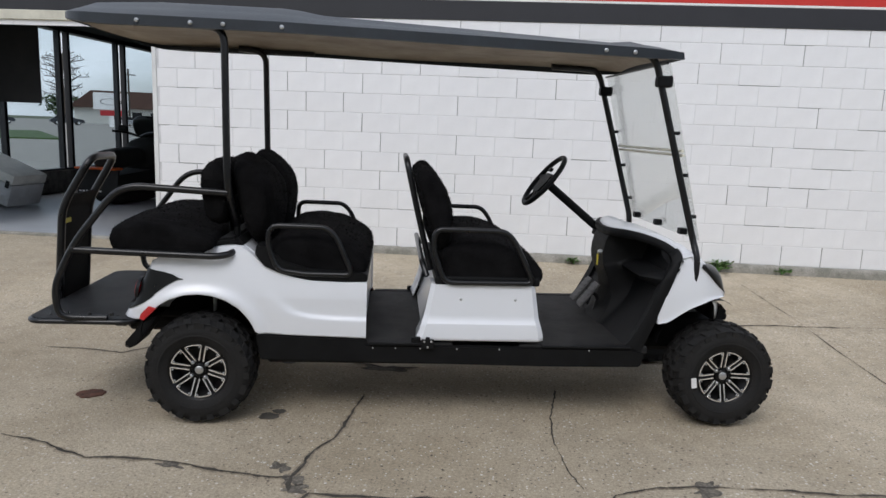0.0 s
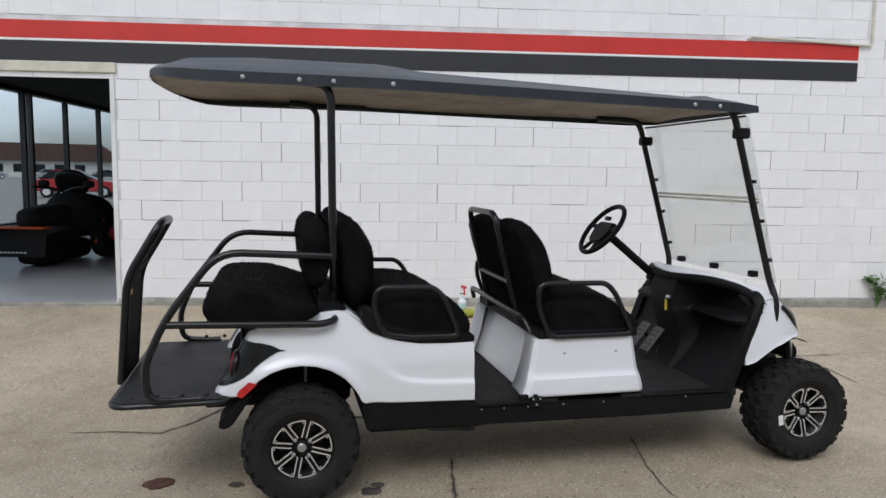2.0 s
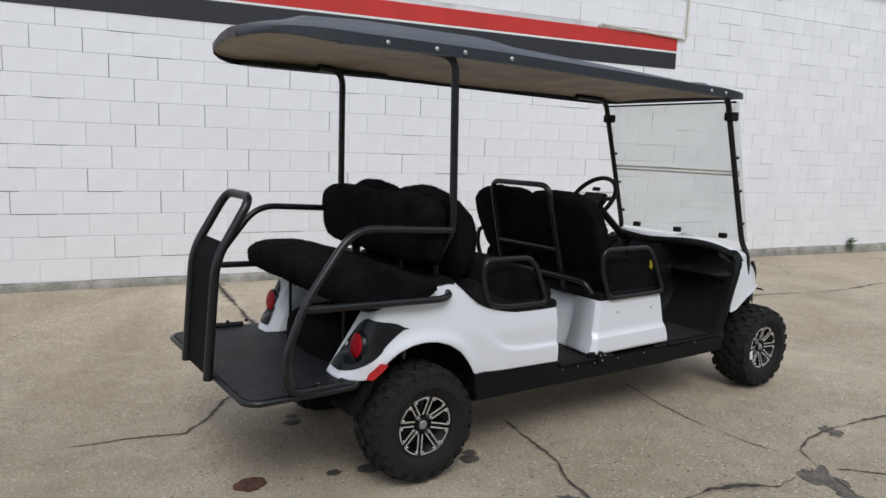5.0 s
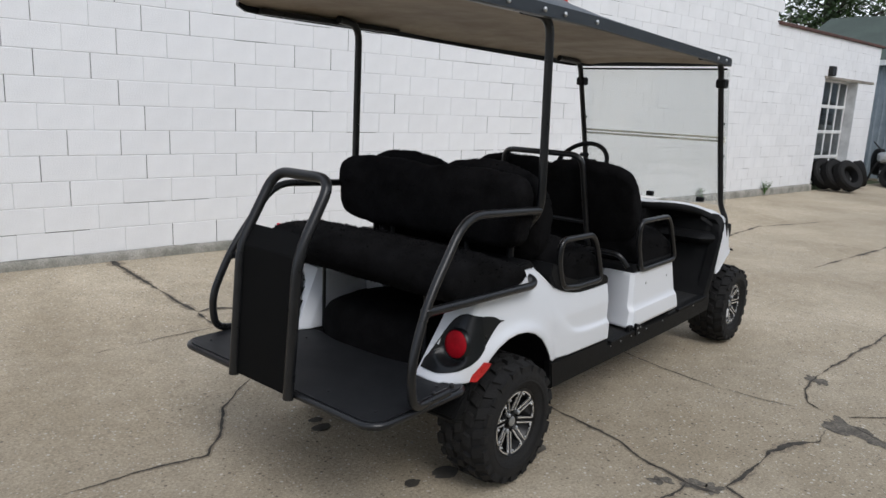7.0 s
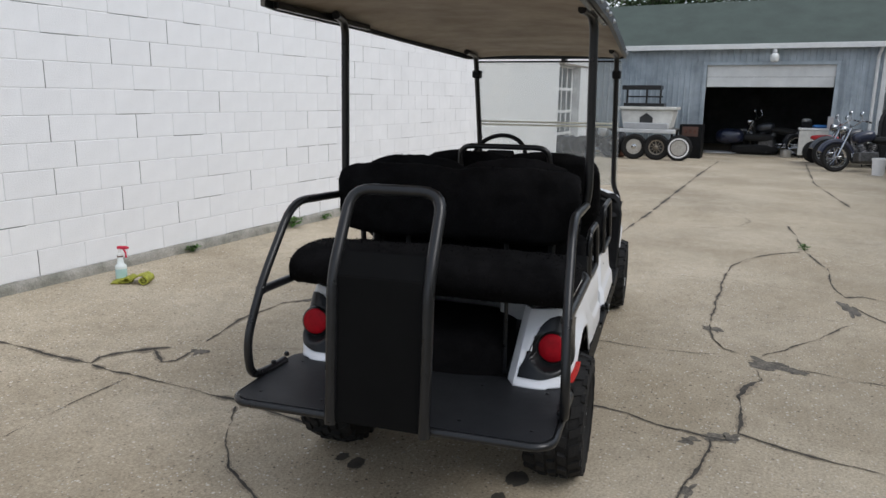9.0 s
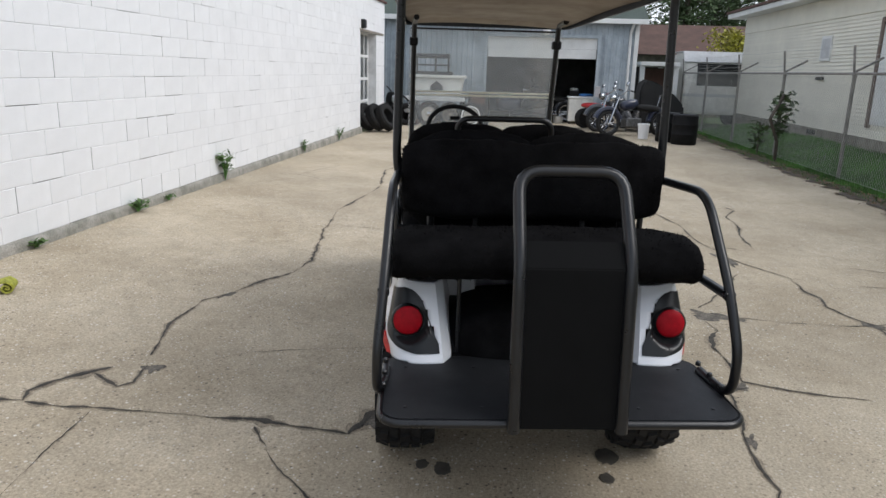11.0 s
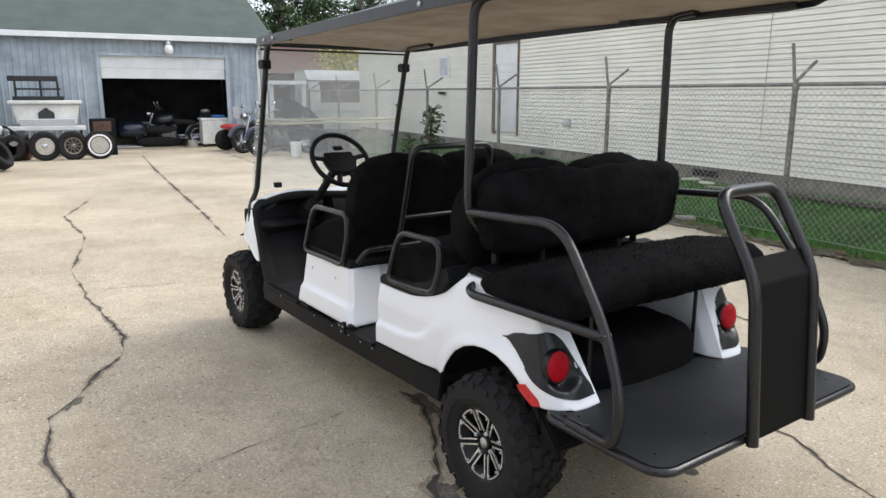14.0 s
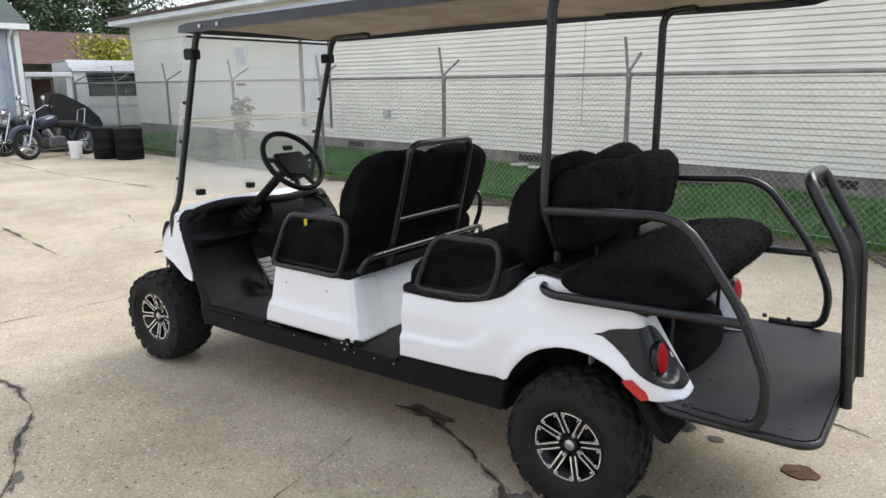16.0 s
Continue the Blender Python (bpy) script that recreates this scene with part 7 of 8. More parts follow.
# ---- trees ----
def tree(name, label, m, h, crown, seed, leaf=M_LEAF, n=2600, leafsize=0.26, trunk_h=0.4, bare=False, conifer=False, group="trees"):
    rng = random.Random(seed)
    t = thing(name, label, "tree", m, group)
    wood, tips = [], []
    top = h * (0.9 if not conifer else 1.0)
    wood.append(tube([(0, 0, -0.2), (rng.uniform(-0.15, 0.15), rng.uniform(-0.15, 0.15), h * 0.3), (rng.uniform(-0.3, 0.3), rng.uniform(-0.3, 0.3), h * 0.6), (0, 0, top)], h * 0.022, 0, 8))
    taper = wood[0]
    for v in taper.verts:
        k = max(0.15, 1 - v.co.z / h)
        v.co.x *= 1 if v.co.z < 0 else 1
    limbs = 22 if not bare else 40
    for i in range(limbs):
        z = h * (trunk_h + (0.92 - trunk_h) * i / limbs)
        a = i * 2.4 + rng.uniform(-0.4, 0.4)
        if conifer:
            reach = crown * (1.02 - (z / h)) * 1.6
        else:
            reach = crown * math.sin(math.pi * min(0.96, max(0.12, (z / h - trunk_h * 0.7) / (1 - trunk_h * 0.7)))) ** 0.7 * rng.uniform(0.7, 1.15)
        d = Vector((math.cos(a), math.sin(a), 0.1 if conifer else 0.55))
        p0, p1 = Vector((0, 0, z)), Vector((0, 0, z)) + d * reach * 0.55
        p2 = p1 + Vector((d.x, d.y, -0.1 if conifer else rng.uniform(0.0, 0.5))) * reach * 0.5
        wood.append(tube([p0, p1, p2], h * 0.006, 0, 5))
        tips += [(p1, reach * 0.30), (p2, reach * 0.34), ((p0 + p1) / 2, reach * 0.22)]
        if bare:
            for k in range(4):
                q = p1.lerp(p2, k / 3)
                wood.append(tube([q, q + Vector((rng.uniform(-1, 1), rng.uniform(-1, 1), rng.uniform(0.3, 1))) * reach * 0.3], h * 0.0025, 0, 4))
    part("trunk", join(*wood), M_BARK, t, smooth=45)
    if bare:
        return t
    lb = bmesh.new()
    for i in range(n):
        c, r = tips[rng.randrange(len(tips))]
        o = Vector((rng.gauss(0, 1), rng.gauss(0, 1), rng.gauss(0, 0.8))) * r * 0.62
        p = c + o
        s = leafsize * rng.uniform(0.5, 1.3)
        u = Vector((rng.uniform(-1, 1), rng.uniform(-1, 1), rng.uniform(-0.6, 0.6))).normalized()
        w = u.cross(Vector((rng.uniform(-1, 1), rng.uniform(-1, 1), rng.uniform(-1, 1)))).normalized()
        vs = [lb.verts.new(p + x) for x in (u * s, w * s * 0.45, -u * s, -w * s * 0.45)]
        lb.faces.new(vs)
    tagged(part("crown", lb, leaf, t), kind="stuff")
    return t


LAB = "tall leafy green tree beyond the garage"
for i, (s, v, h, cr) in enumerate(((31, 6.5, 9.0, 3.4), (33, 1.0, 9.6, 3.6), (32, -4.0, 8.8, 3.4), (44, -19.5, 13.0, 4.2), (41, -14.5, 8.0, 2.6), (47, -32, 12.0, 4.4), (42, 3, 12, 4.2), (52, -10, 11, 4.0))):
    tree("tree", LAB, YARD @ pose(s, v, -0.05), h, cr, 20 + i, n=13000, leafsize=0.115, trunk_h=0.22)
for i, (s, v, h) in enumerate(((38, -12.0, 8.0), (47, -17, 10), (37, -16.4, 7.0))):
    tree("conifer", "dark pointed conifer beyond the garage", YARD @ pose(s, v, -0.05), h, 2.0, 50 + i, n=9000, leafsize=0.11, trunk_h=0.12, conifer=True)
tree("yellow_bush", "bushy young tree with yellow-green leaves", YARD @ pose(26.2, -11.6, -0.05), 3.3, 1.0, 61, M_LEAFY, 4200, 0.075, 0.35)
for i in range(12):
    tree("street_tree", "leafy street tree in the far distance", YARD @ pose(-100 + i * 9.5 + (i % 3) * 2, 152 + i * 5.5 + (i % 4) * 4, -0.05), 4.8 + (i * 7 % 5) * 0.45, 4.2, 80 + i, n=900, leafsize=0.55, trunk_h=0.18, group="street trees")
tree("bare_tree", "tall bare tree across the street", YARD @ pose(-74, 112, -0.05), 13, 4.0, 99, bare=True, trunk_h=0.25)

# ---- brown-roofed building, carport and camper past the garage ----
back_house = thing("back_house", "low house with a dull brown shingle roof", "house", YARD @ pose(31, -9.5, -0.05))
part("wall", box(-3, 3, -7, 5, 0, 2.5), M_FOUND, back_house)
part("roof", prism([(-3.6, 2.4), (0, 3.75), (3.6, 2.4)], -7.4, 5.4), M_BROWNROOF, back_house)
for y in (-5.0, -2.4, 0.2, 2.8):
    part("window", box(-3.03, -2.98, y, y + 1.1, 0.9, 2.0), M_LENSDARK, back_house)
porch = thing("carport", "white open carport roof on square posts", "carport", YARD @ pose(21.6, -8.0, -0.03))
part("roof", box(-0.6, 2.4, -0.58, 0.62, 1.86, 1.98, 0.01), M_DOORWHITE, porch)
for x, y in ((-0.5, -0.43), (-0.5, 0.6), (2.2, -0.43), (2.2, 0.6)):
    part("post", box(x, x + 0.14, y - 0.14, y, 0, 1.86, 0.005), M_DOORWHITE, porch)
part("panel", box(0.4, 0.46, -0.3, 0.5, 0, 1.8), M_BROWNROOF, porch)
camper = thing("camper_trailer", "small white camper with a rounded end and dark window", "camper", YARD @ pose(22.98, -9.9, -0.03) @ Matrix.Diagonal((1, 1, 1.12, 1)))
part("body", prism([(-0.9, 0.35), (-0.9, 1.5), (-0.75, 1.85), (-0.45, 2.08), (0.9, 2.08), (0.9, 0.35)], -1.75, 0.95, 0.04), M_WHITEPLASTIC, camper, smooth=35)
part("roof_skin", prism([(-0.80, 1.80), (-0.47, 2.09), (0.9, 2.09), (0.9, 2.12), (-0.50, 2.12), (-0.84, 1.82)], -1.77, 0.97), M_GREYPLASTIC, camper)
cw = part("window", prism([(-0.915, 1.16), (-0.915, 1.52), (-0.80, 1.78), (-0.77, 1.74), (-0.90, 1.50), (-0.90, 1.16)], -1.60, 0.55), M_LENSDARK, camper)
for y in (-0.9, 0.4):
    part("wheel", moved(lathe([(0.05, -0.1), (0.28, -0.1), (0.3, 0), (0.28, 0.1), (0.05, 0.1)], 16), pose(0.2, y, 0.3, 0, 90, 0)), M_RUBBER, camper)
part("stripe", box(-0.912, -0.9, -1.74, 0.94, 0.85, 0.93), M_GREYPLASTIC, camper)


# ---- clutter in front of the garage ----
def loose_tyre(name, label, m, r=0.33, w=0.20, rim=None, white=False, group="", style="cap"):
    t = thing(name, label, "tyre", m, group)
    prof = [(r * 0.58, -w * 0.42), (r * 0.66, -w * 0.5), (r * 0.9, -w * 0.5), (r * 0.985, -w * 0.36), (r, 0), (r * 0.985, w * 0.36), (r * 0.9, w * 0.5), (r * 0.66, w * 0.5), (r * 0.58, w * 0.42)]
    tread = [lathe(prof, 36, close=True)]
    for i in range(36):
        for off in (-w * 0.2, w * 0.2):
            tread.append(moved(box(r * 0.985, r * 1.02, -0.02, 0.02, off - w * 0.16, off + w * 0.16), Matrix.Rotation(i * math.tau / 36 + (0.08 if off > 0 else 0), 4, "Z")))
    part("tread", join(*tread), M_RUBBER, t, smooth=40)
    if white:
        part("whitewall", lathe([(r * 0.66, w * 0.505), (r * 0.78, w * 0.505), (r * 0.78, w * 0.515), (r * 0.66, w * 0.515)], 36, close=True), M_LABEL, t, "white sidewall band")
    if rim:
        ri = part("rim", lathe([(r * 0.60, w * 0.44), (r * 0.57, w * 0.48), (r * 0.53, w * 0.40), (r * 0.50, w * 0.16), (r * 0.24, w * 0.20), (0.01, w * 0.20), (0.01, -w * 0.3), (r * 0.6, -w * 0.3)], 30), M_DARK if style == "wire" else rim, t, smooth=30)
        if style == "wire":
            part("rim_ring", lathe([(r * 0.60, w * 0.44), (r * 0.58, w * 0.50), (r * 0.50, w * 0.46), (r * 0.50, w * 0.40)], 36, close=True), rim, ri, "bronze rim ring", smooth=40)
            for k in range(20):
                c, d = k * math.tau / 20, k * math.tau / 20 + (0.5 if k % 2 else -0.5)
                part("wire_spoke", tube([(r * 0.13 * math.cos(c), r * 0.13 * math.sin(c), w * 0.50), (r * 0.52 * math.cos(d), r * 0.52 * math.sin(d), w * 0.43)], 0.006, 0, 5), rim, ri)
            part("hub", lathe([(r * 0.16, w * 0.18), (r * 0.15, w * 0.5), (r * 0.09, w * 0.58), (0.004, w * 0.58)], 18), rim, ri, smooth=40)
        else:
            part("hub_cap", lathe([(r * 0.30, w * 0.20), (r * 0.28, w * 0.36), (r * 0.20, w * 0.44), (r * 0.10, w * 0.47), (0.004, w * 0.48)], 26), M_CHROME if style == "cap" else rim, ri, "domed hub cap", smooth=40)
            part("hub_ring", lathe([(r * 0.335, w * 0.205), (r * 0.30, w * 0.205), (r * 0.30, w * 0.225), (r * 0.335, w * 0.225)], 26, close=True), M_DARK, ri)
            for k in range(12):
                a = k * math.tau / 12
                part("slot", moved(box(r * 0.37, r * 0.47, -0.013, 0.013, w * 0.10, w * 0.215), Matrix.Rotation(a, 4, "Z")), M_DARK, ri)
    return t


for i, v in enumerate((-0.05, -0.28, -0.52)):
    loose_tyre("old_tyre", "worn black tyre leaning beside the workshop door", YARD @ pose(15.15 + 0.05 * i, v, 0.36, 0, 0, -20) @ pose(0, 0, 0, 62, 0, 0), 0.33, 0.21, group="old tyres by the wall")
loose_tyre("old_tyre", "worn black tyre leaning beside the workshop door", YARD @ pose(16.7, -0.25, 0.33) @ pose(0, 0, 0, 75, 0, 30), 0.3, 0.2, group="old tyres by the wall")
M_RIMPALE = mat("pale_rim_paint", (0.46, 0.455, 0.43), 0.45, metal=0.2, var=0.2, scale=20, bump=0.1, col2=(0.35, 0.32, 0.28))
M_BRONZE = mat("tarnished_bronze", (0.27, 0.235, 0.19), 0.4, metal=0.6, var=0.25, scale=25, bump=0.1)
for v, rim_m, style, white, lab in ((-1.26, M_RIMPALE, "cap", False, "car wheel with a pale slotted rim standing on edge"), (-1.85, M_BRONZE, "wire", False, "black car wheel with a bronze wire-spoke rim"), (-2.42, M_RIMPALE, "plain", True, "whitewall car wheel with a pale dished rim")):
    loose_tyre("car_wheel", lab, YARD @ pose(17.62, v, 0.335) @ pose(0, 0, 0, 0, -90, 5), 0.335, 0.2, rim_m, white, "car wheels by the garage", style)
loose_tyre("old_tyre", "worn black tyre leaning among scrap by the wall", YARD @ pose(17.75, -0.62, 0.30) @ pose(0, 0, 0, 0, -78, -25), 0.30, 0.2, group="old tyres by the wall")
tub = thing("fibreglass_tub", "cream fibreglass tub standing on a flat trailer frame", "tub", YARD @ pose(19.15, -1.32, 0.77) @ Matrix.Scale(1.05, 4))
part("body", moved(prism([(-0.62, 0.0), (-0.72, 0.50), (0.72, 0.50), (0.60, 0.0)], -0.35, 0.35, 0.03), pose(0, 0, 0, 0, 0, 90)), M_WHITEPLASTIC, tub, smooth=35)
part("rim", box(-0.42, 0.42, -0.77, 0.77, 0.50, 0.58, 0.025, 2), M_WHITEPLASTIC, tub, smooth=35)
part("emblem", moved(prism([(-0.17, 0.14), (-0.17, 0.30), (0.0, 0.42), (0.17, 0.30), (0.17, 0.14)], -0.375, -0.355), pose(0, 0, 0, 0, 0, 90) @ Matrix.Diagonal((1, -1, 1, 1))), M_INK, tub)
part("step", box(-0.60, -0.37, -0.60, 0.55, 0.0, 0.16, 0.01), M_GREYPLASTIC, tub)
flat = thing("flatbed_trailer", "low steel trailer frame with white cross beam", "trailer", YARD @ pose(19.15, -1.32, 0.0) @ Matrix.Scale(1.05, 4))
part("beam", box(-0.62, -0.45, -0.80, 0.85, 0.63, 0.73, 0.01), M_DOORWHITE, flat)
part("deck", box(-0.45, 0.55, -0.80, 0.85, 0.66, 0.735, 0.01), M_GALV, flat)
for x in (-0.4, 0.45):
    for y in (-0.7, 0.75):
        part("leg", box(x, x + 0.06, y - 0.03, y + 0.03, 0.0, 0.66), M_TUBE, flat)
rack = thing("folding_rack", "black folded metal bench frame lying on the tub", "rack", YARD @ pose(19.15, -1.17, 1.385) @ Matrix.Scale(1.05, 4))
part("lower_bar", box(-0.2, 0.2, -0.55, 0.52, 0.0, 0.09, 0.01), M_TUBE, rack)
part("upper_panel", box(-0.24, 0.2, -0.45, 0.58, 0.44, 0.56, 0.015), M_TUBE, rack)
for y in (-0.46, -0.1, 0.42):
    part("upright", box(-0.14, -0.09, y, y + 0.05, 0.09, 0.44), M_TUBE, rack)
part("middle_bar", tube([(-0.12, -0.5, 0.26), (-0.12, 0.45, 0.26)], 0.02, 0, 8), M_TUBE, rack)
crate = thing("red_black_crate", "dark crate with a red printed front", "crate", YARD @ pose(19.0, -2.55, 0))
part("body", box(-0.3, 0.3, -0.3, 0.3, 0, 0.92, 0.01), M_PLASTIC, crate)
part("front", box(-0.315, -0.30, -0.2, 0.22, 0.6, 0.86, 0.002), M_BROWNROOF, crate)
for i in range(3):
    part("print_bar", box(-0.318, -0.315, -0.15 + i * 0.12, -0.08 + i * 0.12, 0.68, 0.78), M_RUST, crate)
engine = thing("scrap_engine", "small greasy engine and parts heap by the wall", "scrap heap", YARD @ pose(18.35, -0.40, 0) @ Matrix.Diagonal((1.1, 1.0, 1.1, 1)))
for i, (x, y, z, a, b, c, mm) in enumerate(((0, 0, 0.25, 0.5, 0.5, 0.45, M_PLASTIC), (-0.2, -0.35, 0.45, 0.4, 0.35, 0.35, M_TUBE), (0.1, 0.35, 0.5, 0.35, 0.3, 0.6, M_PLASTIC), (-0.25, 0.1, 0.62, 0.3, 0.3, 0.25, M_STEEL), (-0.3, -0.4, 0.15, 0.35, 0.3, 0.3, M_RUST))):
    part("block", cushion(a, b, c, p=3, n=5, fuzz=0.02), mm, engine).location = (x, y, z)
part("lever", tube([(0, 0.1, 0.6), (-0.1, 0.45, 0.95)], 0.015, 0, 6), M_TUBE, engine)
part("pulley", moved(lathe([(0.02, 0), (0.11, 0.0), (0.10, 0.02), (0.11, 0.04), (0.02, 0.04)], 22), pose(-0.42, -0.22, 0.42, 0, -90, 0)), M_STEEL, engine, smooth=40)
part("hose", tube([(-0.3, -0.5, 0.1), (-0.42, -0.35, 0.5), (-0.3, -0.05, 0.75), (-0.4, 0.25, 0.45), (-0.35, 0.4, 0.05)], 0.025, 0.12, 8), M_RUBBER, engine, smooth=40)
part("bracket", box(-0.46, -0.44, -0.02, 0.10, 0.12, 0.34, 0.004), M_LABEL, engine)


M_ENGINE = mat("oily_engine_metal", (0.16, 0.16, 0.165), 0.4, var=0.3, scale=20, bump=0.1, metal=0.8)


def motorcycle(name, label, m, paint, group="motorcycles by the garage", bag=None):
    """x ahead, wheels on z = 0."""
    b = thing(name, label, "motorcycle", m, group)
    for x, r, w in ((0.78, 0.325, 0.11), (-0.74, 0.31, 0.15)):
        ty = part("wheel", moved(lathe([(r * 0.74, -w * 0.45), (r * 0.9, -w * 0.5), (r, -w * 0.2), (r, w * 0.2), (r * 0.9, w * 0.5), (r * 0.74, w * 0.45)], 32, close=True), pose(x, 0, r, 90)), M_RUBBER, b, smooth=40)
        part("rim", moved(lathe([(r * 0.70, -w * 0.4), (r * 0.76, -w * 0.42), (r * 0.76, w * 0.42), (r * 0.70, w * 0.4)], 32, close=True), pose(x, 0, r, 90)), M_CHROME, ty, smooth=40)
        sp = [tube([(0.03 * math.cos(k * math.tau / 16), 0.03 * math.sin(k * math.tau / 16), 0.04 * (-1) ** k), (r * 0.72 * math.cos(k * math.tau / 16 + 0.2), r * 0.72 * math.sin(k * math.tau / 16 + 0.2), 0)], 0.004, 0, 4) for k in range(16)]
        part("spokes", moved(join(*sp), pose(x, 0, r, 90)), M_CHROME, ty)
        part("fender", moved(join(tube([((r + 0.045) * math.cos(radians(a)), (r + 0.045) * math.sin(radians(a)), 0) for a in range(20 if x > 0 else 10, 165, 12)], 0.07, 0, 8, squash=1.0)), pose(x, 0, r, 90)), paint, b, smooth=45)
    for y in (-0.09, 0.09):
        part("fork", tube([(0.78, y, 0.33), (0.50, y, 0.98)], 0.026, 0, 8), M_CHROME, b, smooth=45)
    part("handlebar", tube([(0.28, -0.42, 1.08), (0.36, -0.30, 1.14), (0.46, -0.08, 1.02), (0.46, 0.08, 1.02), (0.36, 0.30, 1.14), (0.28, 0.42, 1.08)], 0.014, 0.06, 8), M_CHROME, b, smooth=45)
    for y in (-0.36, 0.36):
        part("grip", tube([(0.24, y * 1.22, 1.07), (0.33, y, 1.11)], 0.02, 0, 8), M_RUBBER, b)
        part("mirror", moved(lathe([(0.005, 0), (0.06, 0.005), (0.06, 0.02), (0.01, 0.035)], 16), pose(0.40, y * 0.95, 1.28, 0, 80, 0)), M_CHROME, b, smooth=45)
        part("mirror_stalk", tube([(0.37, y * 0.85, 1.12), (0.40, y * 0.93, 1.26)], 0.006, 0, 6), M_CHROME, b)
    part("headlight", moved(lathe([(0.01, 0.08), (0.085, 0.06), (0.095, 0.03), (0.07, -0.06), (0.02, -0.1)], 20), pose(0.62, 0, 0.96, 0, 90, 0)), M_CHROME, b, smooth=50)
    part("tank", cushion(0.52, 0.30, 0.26, p=2.6, n=8, fuzz=0), paint, b, smooth=60).matrix_basis = pose(0.18, 0, 0.80, 0, 12, 0)
    part("seat", cushion(0.72, 0.30, 0.16, p=2.8, n=8, fuzz=0), M_DARK, b, smooth=60).matrix_basis = pose(-0.36, 0, 0.72, 0, -4, 0)
    part("engine", join(box(-0.12, 0.32, -0.16, 0.16, 0.22, 0.46, 0.03), moved(lathe([(0.09, 0), (0.10, 0.02)] + [(0.10 if k % 2 else 0.085, 0.03 + k * 0.022) for k in range(9)] + [(0.06, 0.25)], 16), pose(0.16, 0, 0.42, 0, 24, 0)), moved(lathe([(0.09, 0), (0.10, 0.02)] + [(0.10 if k % 2 else 0.085, 0.03 + k * 0.022) for k in range(9)] + [(0.06, 0.25)], 16), pose(0.02, 0, 0.42, 0, -24, 0))), M_ENGINE, b)
    for z in (0.24, 0.33):
        part("exhaust", tube([(0.28, -0.18, 0.45), (0.36, -0.2, z), (-0.1, -0.2, z - 0.02), (-0.95, -0.2, z)], 0.038, 0.1, 10), M_CHROME, b, smooth=45)
    part("frame", tube([(0.50, 0, 0.92), (0.42, 0, 0.22), (-0.3, 0, 0.22), (-0.45, 0, 0.60), (0.45, 0, 0.80)], 0.02, 0.05, 8), M_TUBE, b, smooth=45)
    part("kick_stand", tube([(0.0, 0.12, 0.22), (0.05, 0.28, 0.01)], 0.012, 0, 6), M_TUBE, b)
    if bag:
        part("back_rest", tube([(-0.70, -0.12, 0.70), (-0.82, -0.12, 1.05), (-0.82, 0.12, 1.05), (-0.70, 0.12, 0.70)], 0.012, 0.05, 8), M_CHROME, b, smooth=45)
    return b


motorcycle("motorcycle", "navy cruiser motorcycle with bright chrome on its stand", YARD @ pose(16.85, -6.75, 0, 0, 0, 112) @ pose(0, 0, 0, 8, 0, 0), M_NAVY, bag=True)
motorcycle("motorcycle", "black cruiser motorcycle parked behind another", YARD @ pose(18.1, -6.6, 0, 0, 0, 112) @ pose(0, 0, 0, 8, 0, 0), M_DARKCAR)
atv = thing("quad_bike", "red and white quad bike beside the garage door", "quad bike", YARD @ pose(18.98, -6.27, 0, 0, 0, 120))
for x in (-0.5, 0.5):
    for y in (-0.4, 0.4):
        part("wheel", moved(lathe([(0.1, -0.12), (0.27, -0.12), (0.29, 0), (0.27, 0.12), (0.1, 0.12)], 20), pose(x, y, 0.29, 90)), M_RUBBER, atv, smooth=40)
part("body", cushion(1.2, 0.4, 0.3, p=2.8, n=8, fuzz=0), M_PLASTIC, atv, smooth=60).location = (0, 0, 0.55)
part("front_fender", cushion(0.5, 0.9, 0.16, p=2.6, n=8, fuzz=0), M_REDPAINT, atv, smooth=60).location = (0.5, 0, 0.66)
part("rear_fender", cushion(0.5, 0.9, 0.16, p=2.6, n=8, fuzz=0), M_LABEL, atv, smooth=60).location = (-0.45, 0, 0.70)
part("handlebar", tube([(0.25, -0.35, 1.05), (0.35, 0, 0.95), (0.25, 0.35, 1.05)], 0.015, 0.05, 8), M_CHROME, atv)
part("windshield", box(0.40, 0.42, -0.12, 0.12, 0.9, 1.2, 0.006), M_GREYPLASTIC, atv)
lid = thing("propped_cover", "black rounded hard cover sloping down to one side", "cover", YARD @ pose(18.45, -7.55, 0) @ Matrix.Diagonal((1, 1, 1.15, 1)))
part("hull", moved(prism([(0.55, 0.05), (0.58, 1.02), (0.46, 1.24), (0.20, 1.20), (-0.30, 0.95), (-0.62, 0.66), (-0.66, 0.05)], -0.45, 0.45, 0.05), pose(0, 0, 0, 0, 0, 90)), M_DARK, lid, smooth=40)
part("skirt", box(-0.40, 0.40, -0.55, 0.48, 0.0, 0.08, 0.01), M_DARKCAR, lid)
pail = thing("bucket", "white plastic bucket with a wire handle", "bucket", YARD @ pose(16.15, -6.85, 0))
part("body", lathe([(0.01, 0.0), (0.115, 0.0), (0.14, 0.33), (0.15, 0.33), (0.15, 0.37), (0.135, 0.37), (0.11, 0.03), (0.01, 0.03)], 28), M_LABEL, pail, smooth=40)
part("handle", tube([(0, -0.145, 0.34), (0.10, -0.1, 0.26), (0.13, 0, 0.22), (0.10, 0.1, 0.26), (0, 0.145, 0.34)], 0.004, 0, 5), M_STEEL, pail)
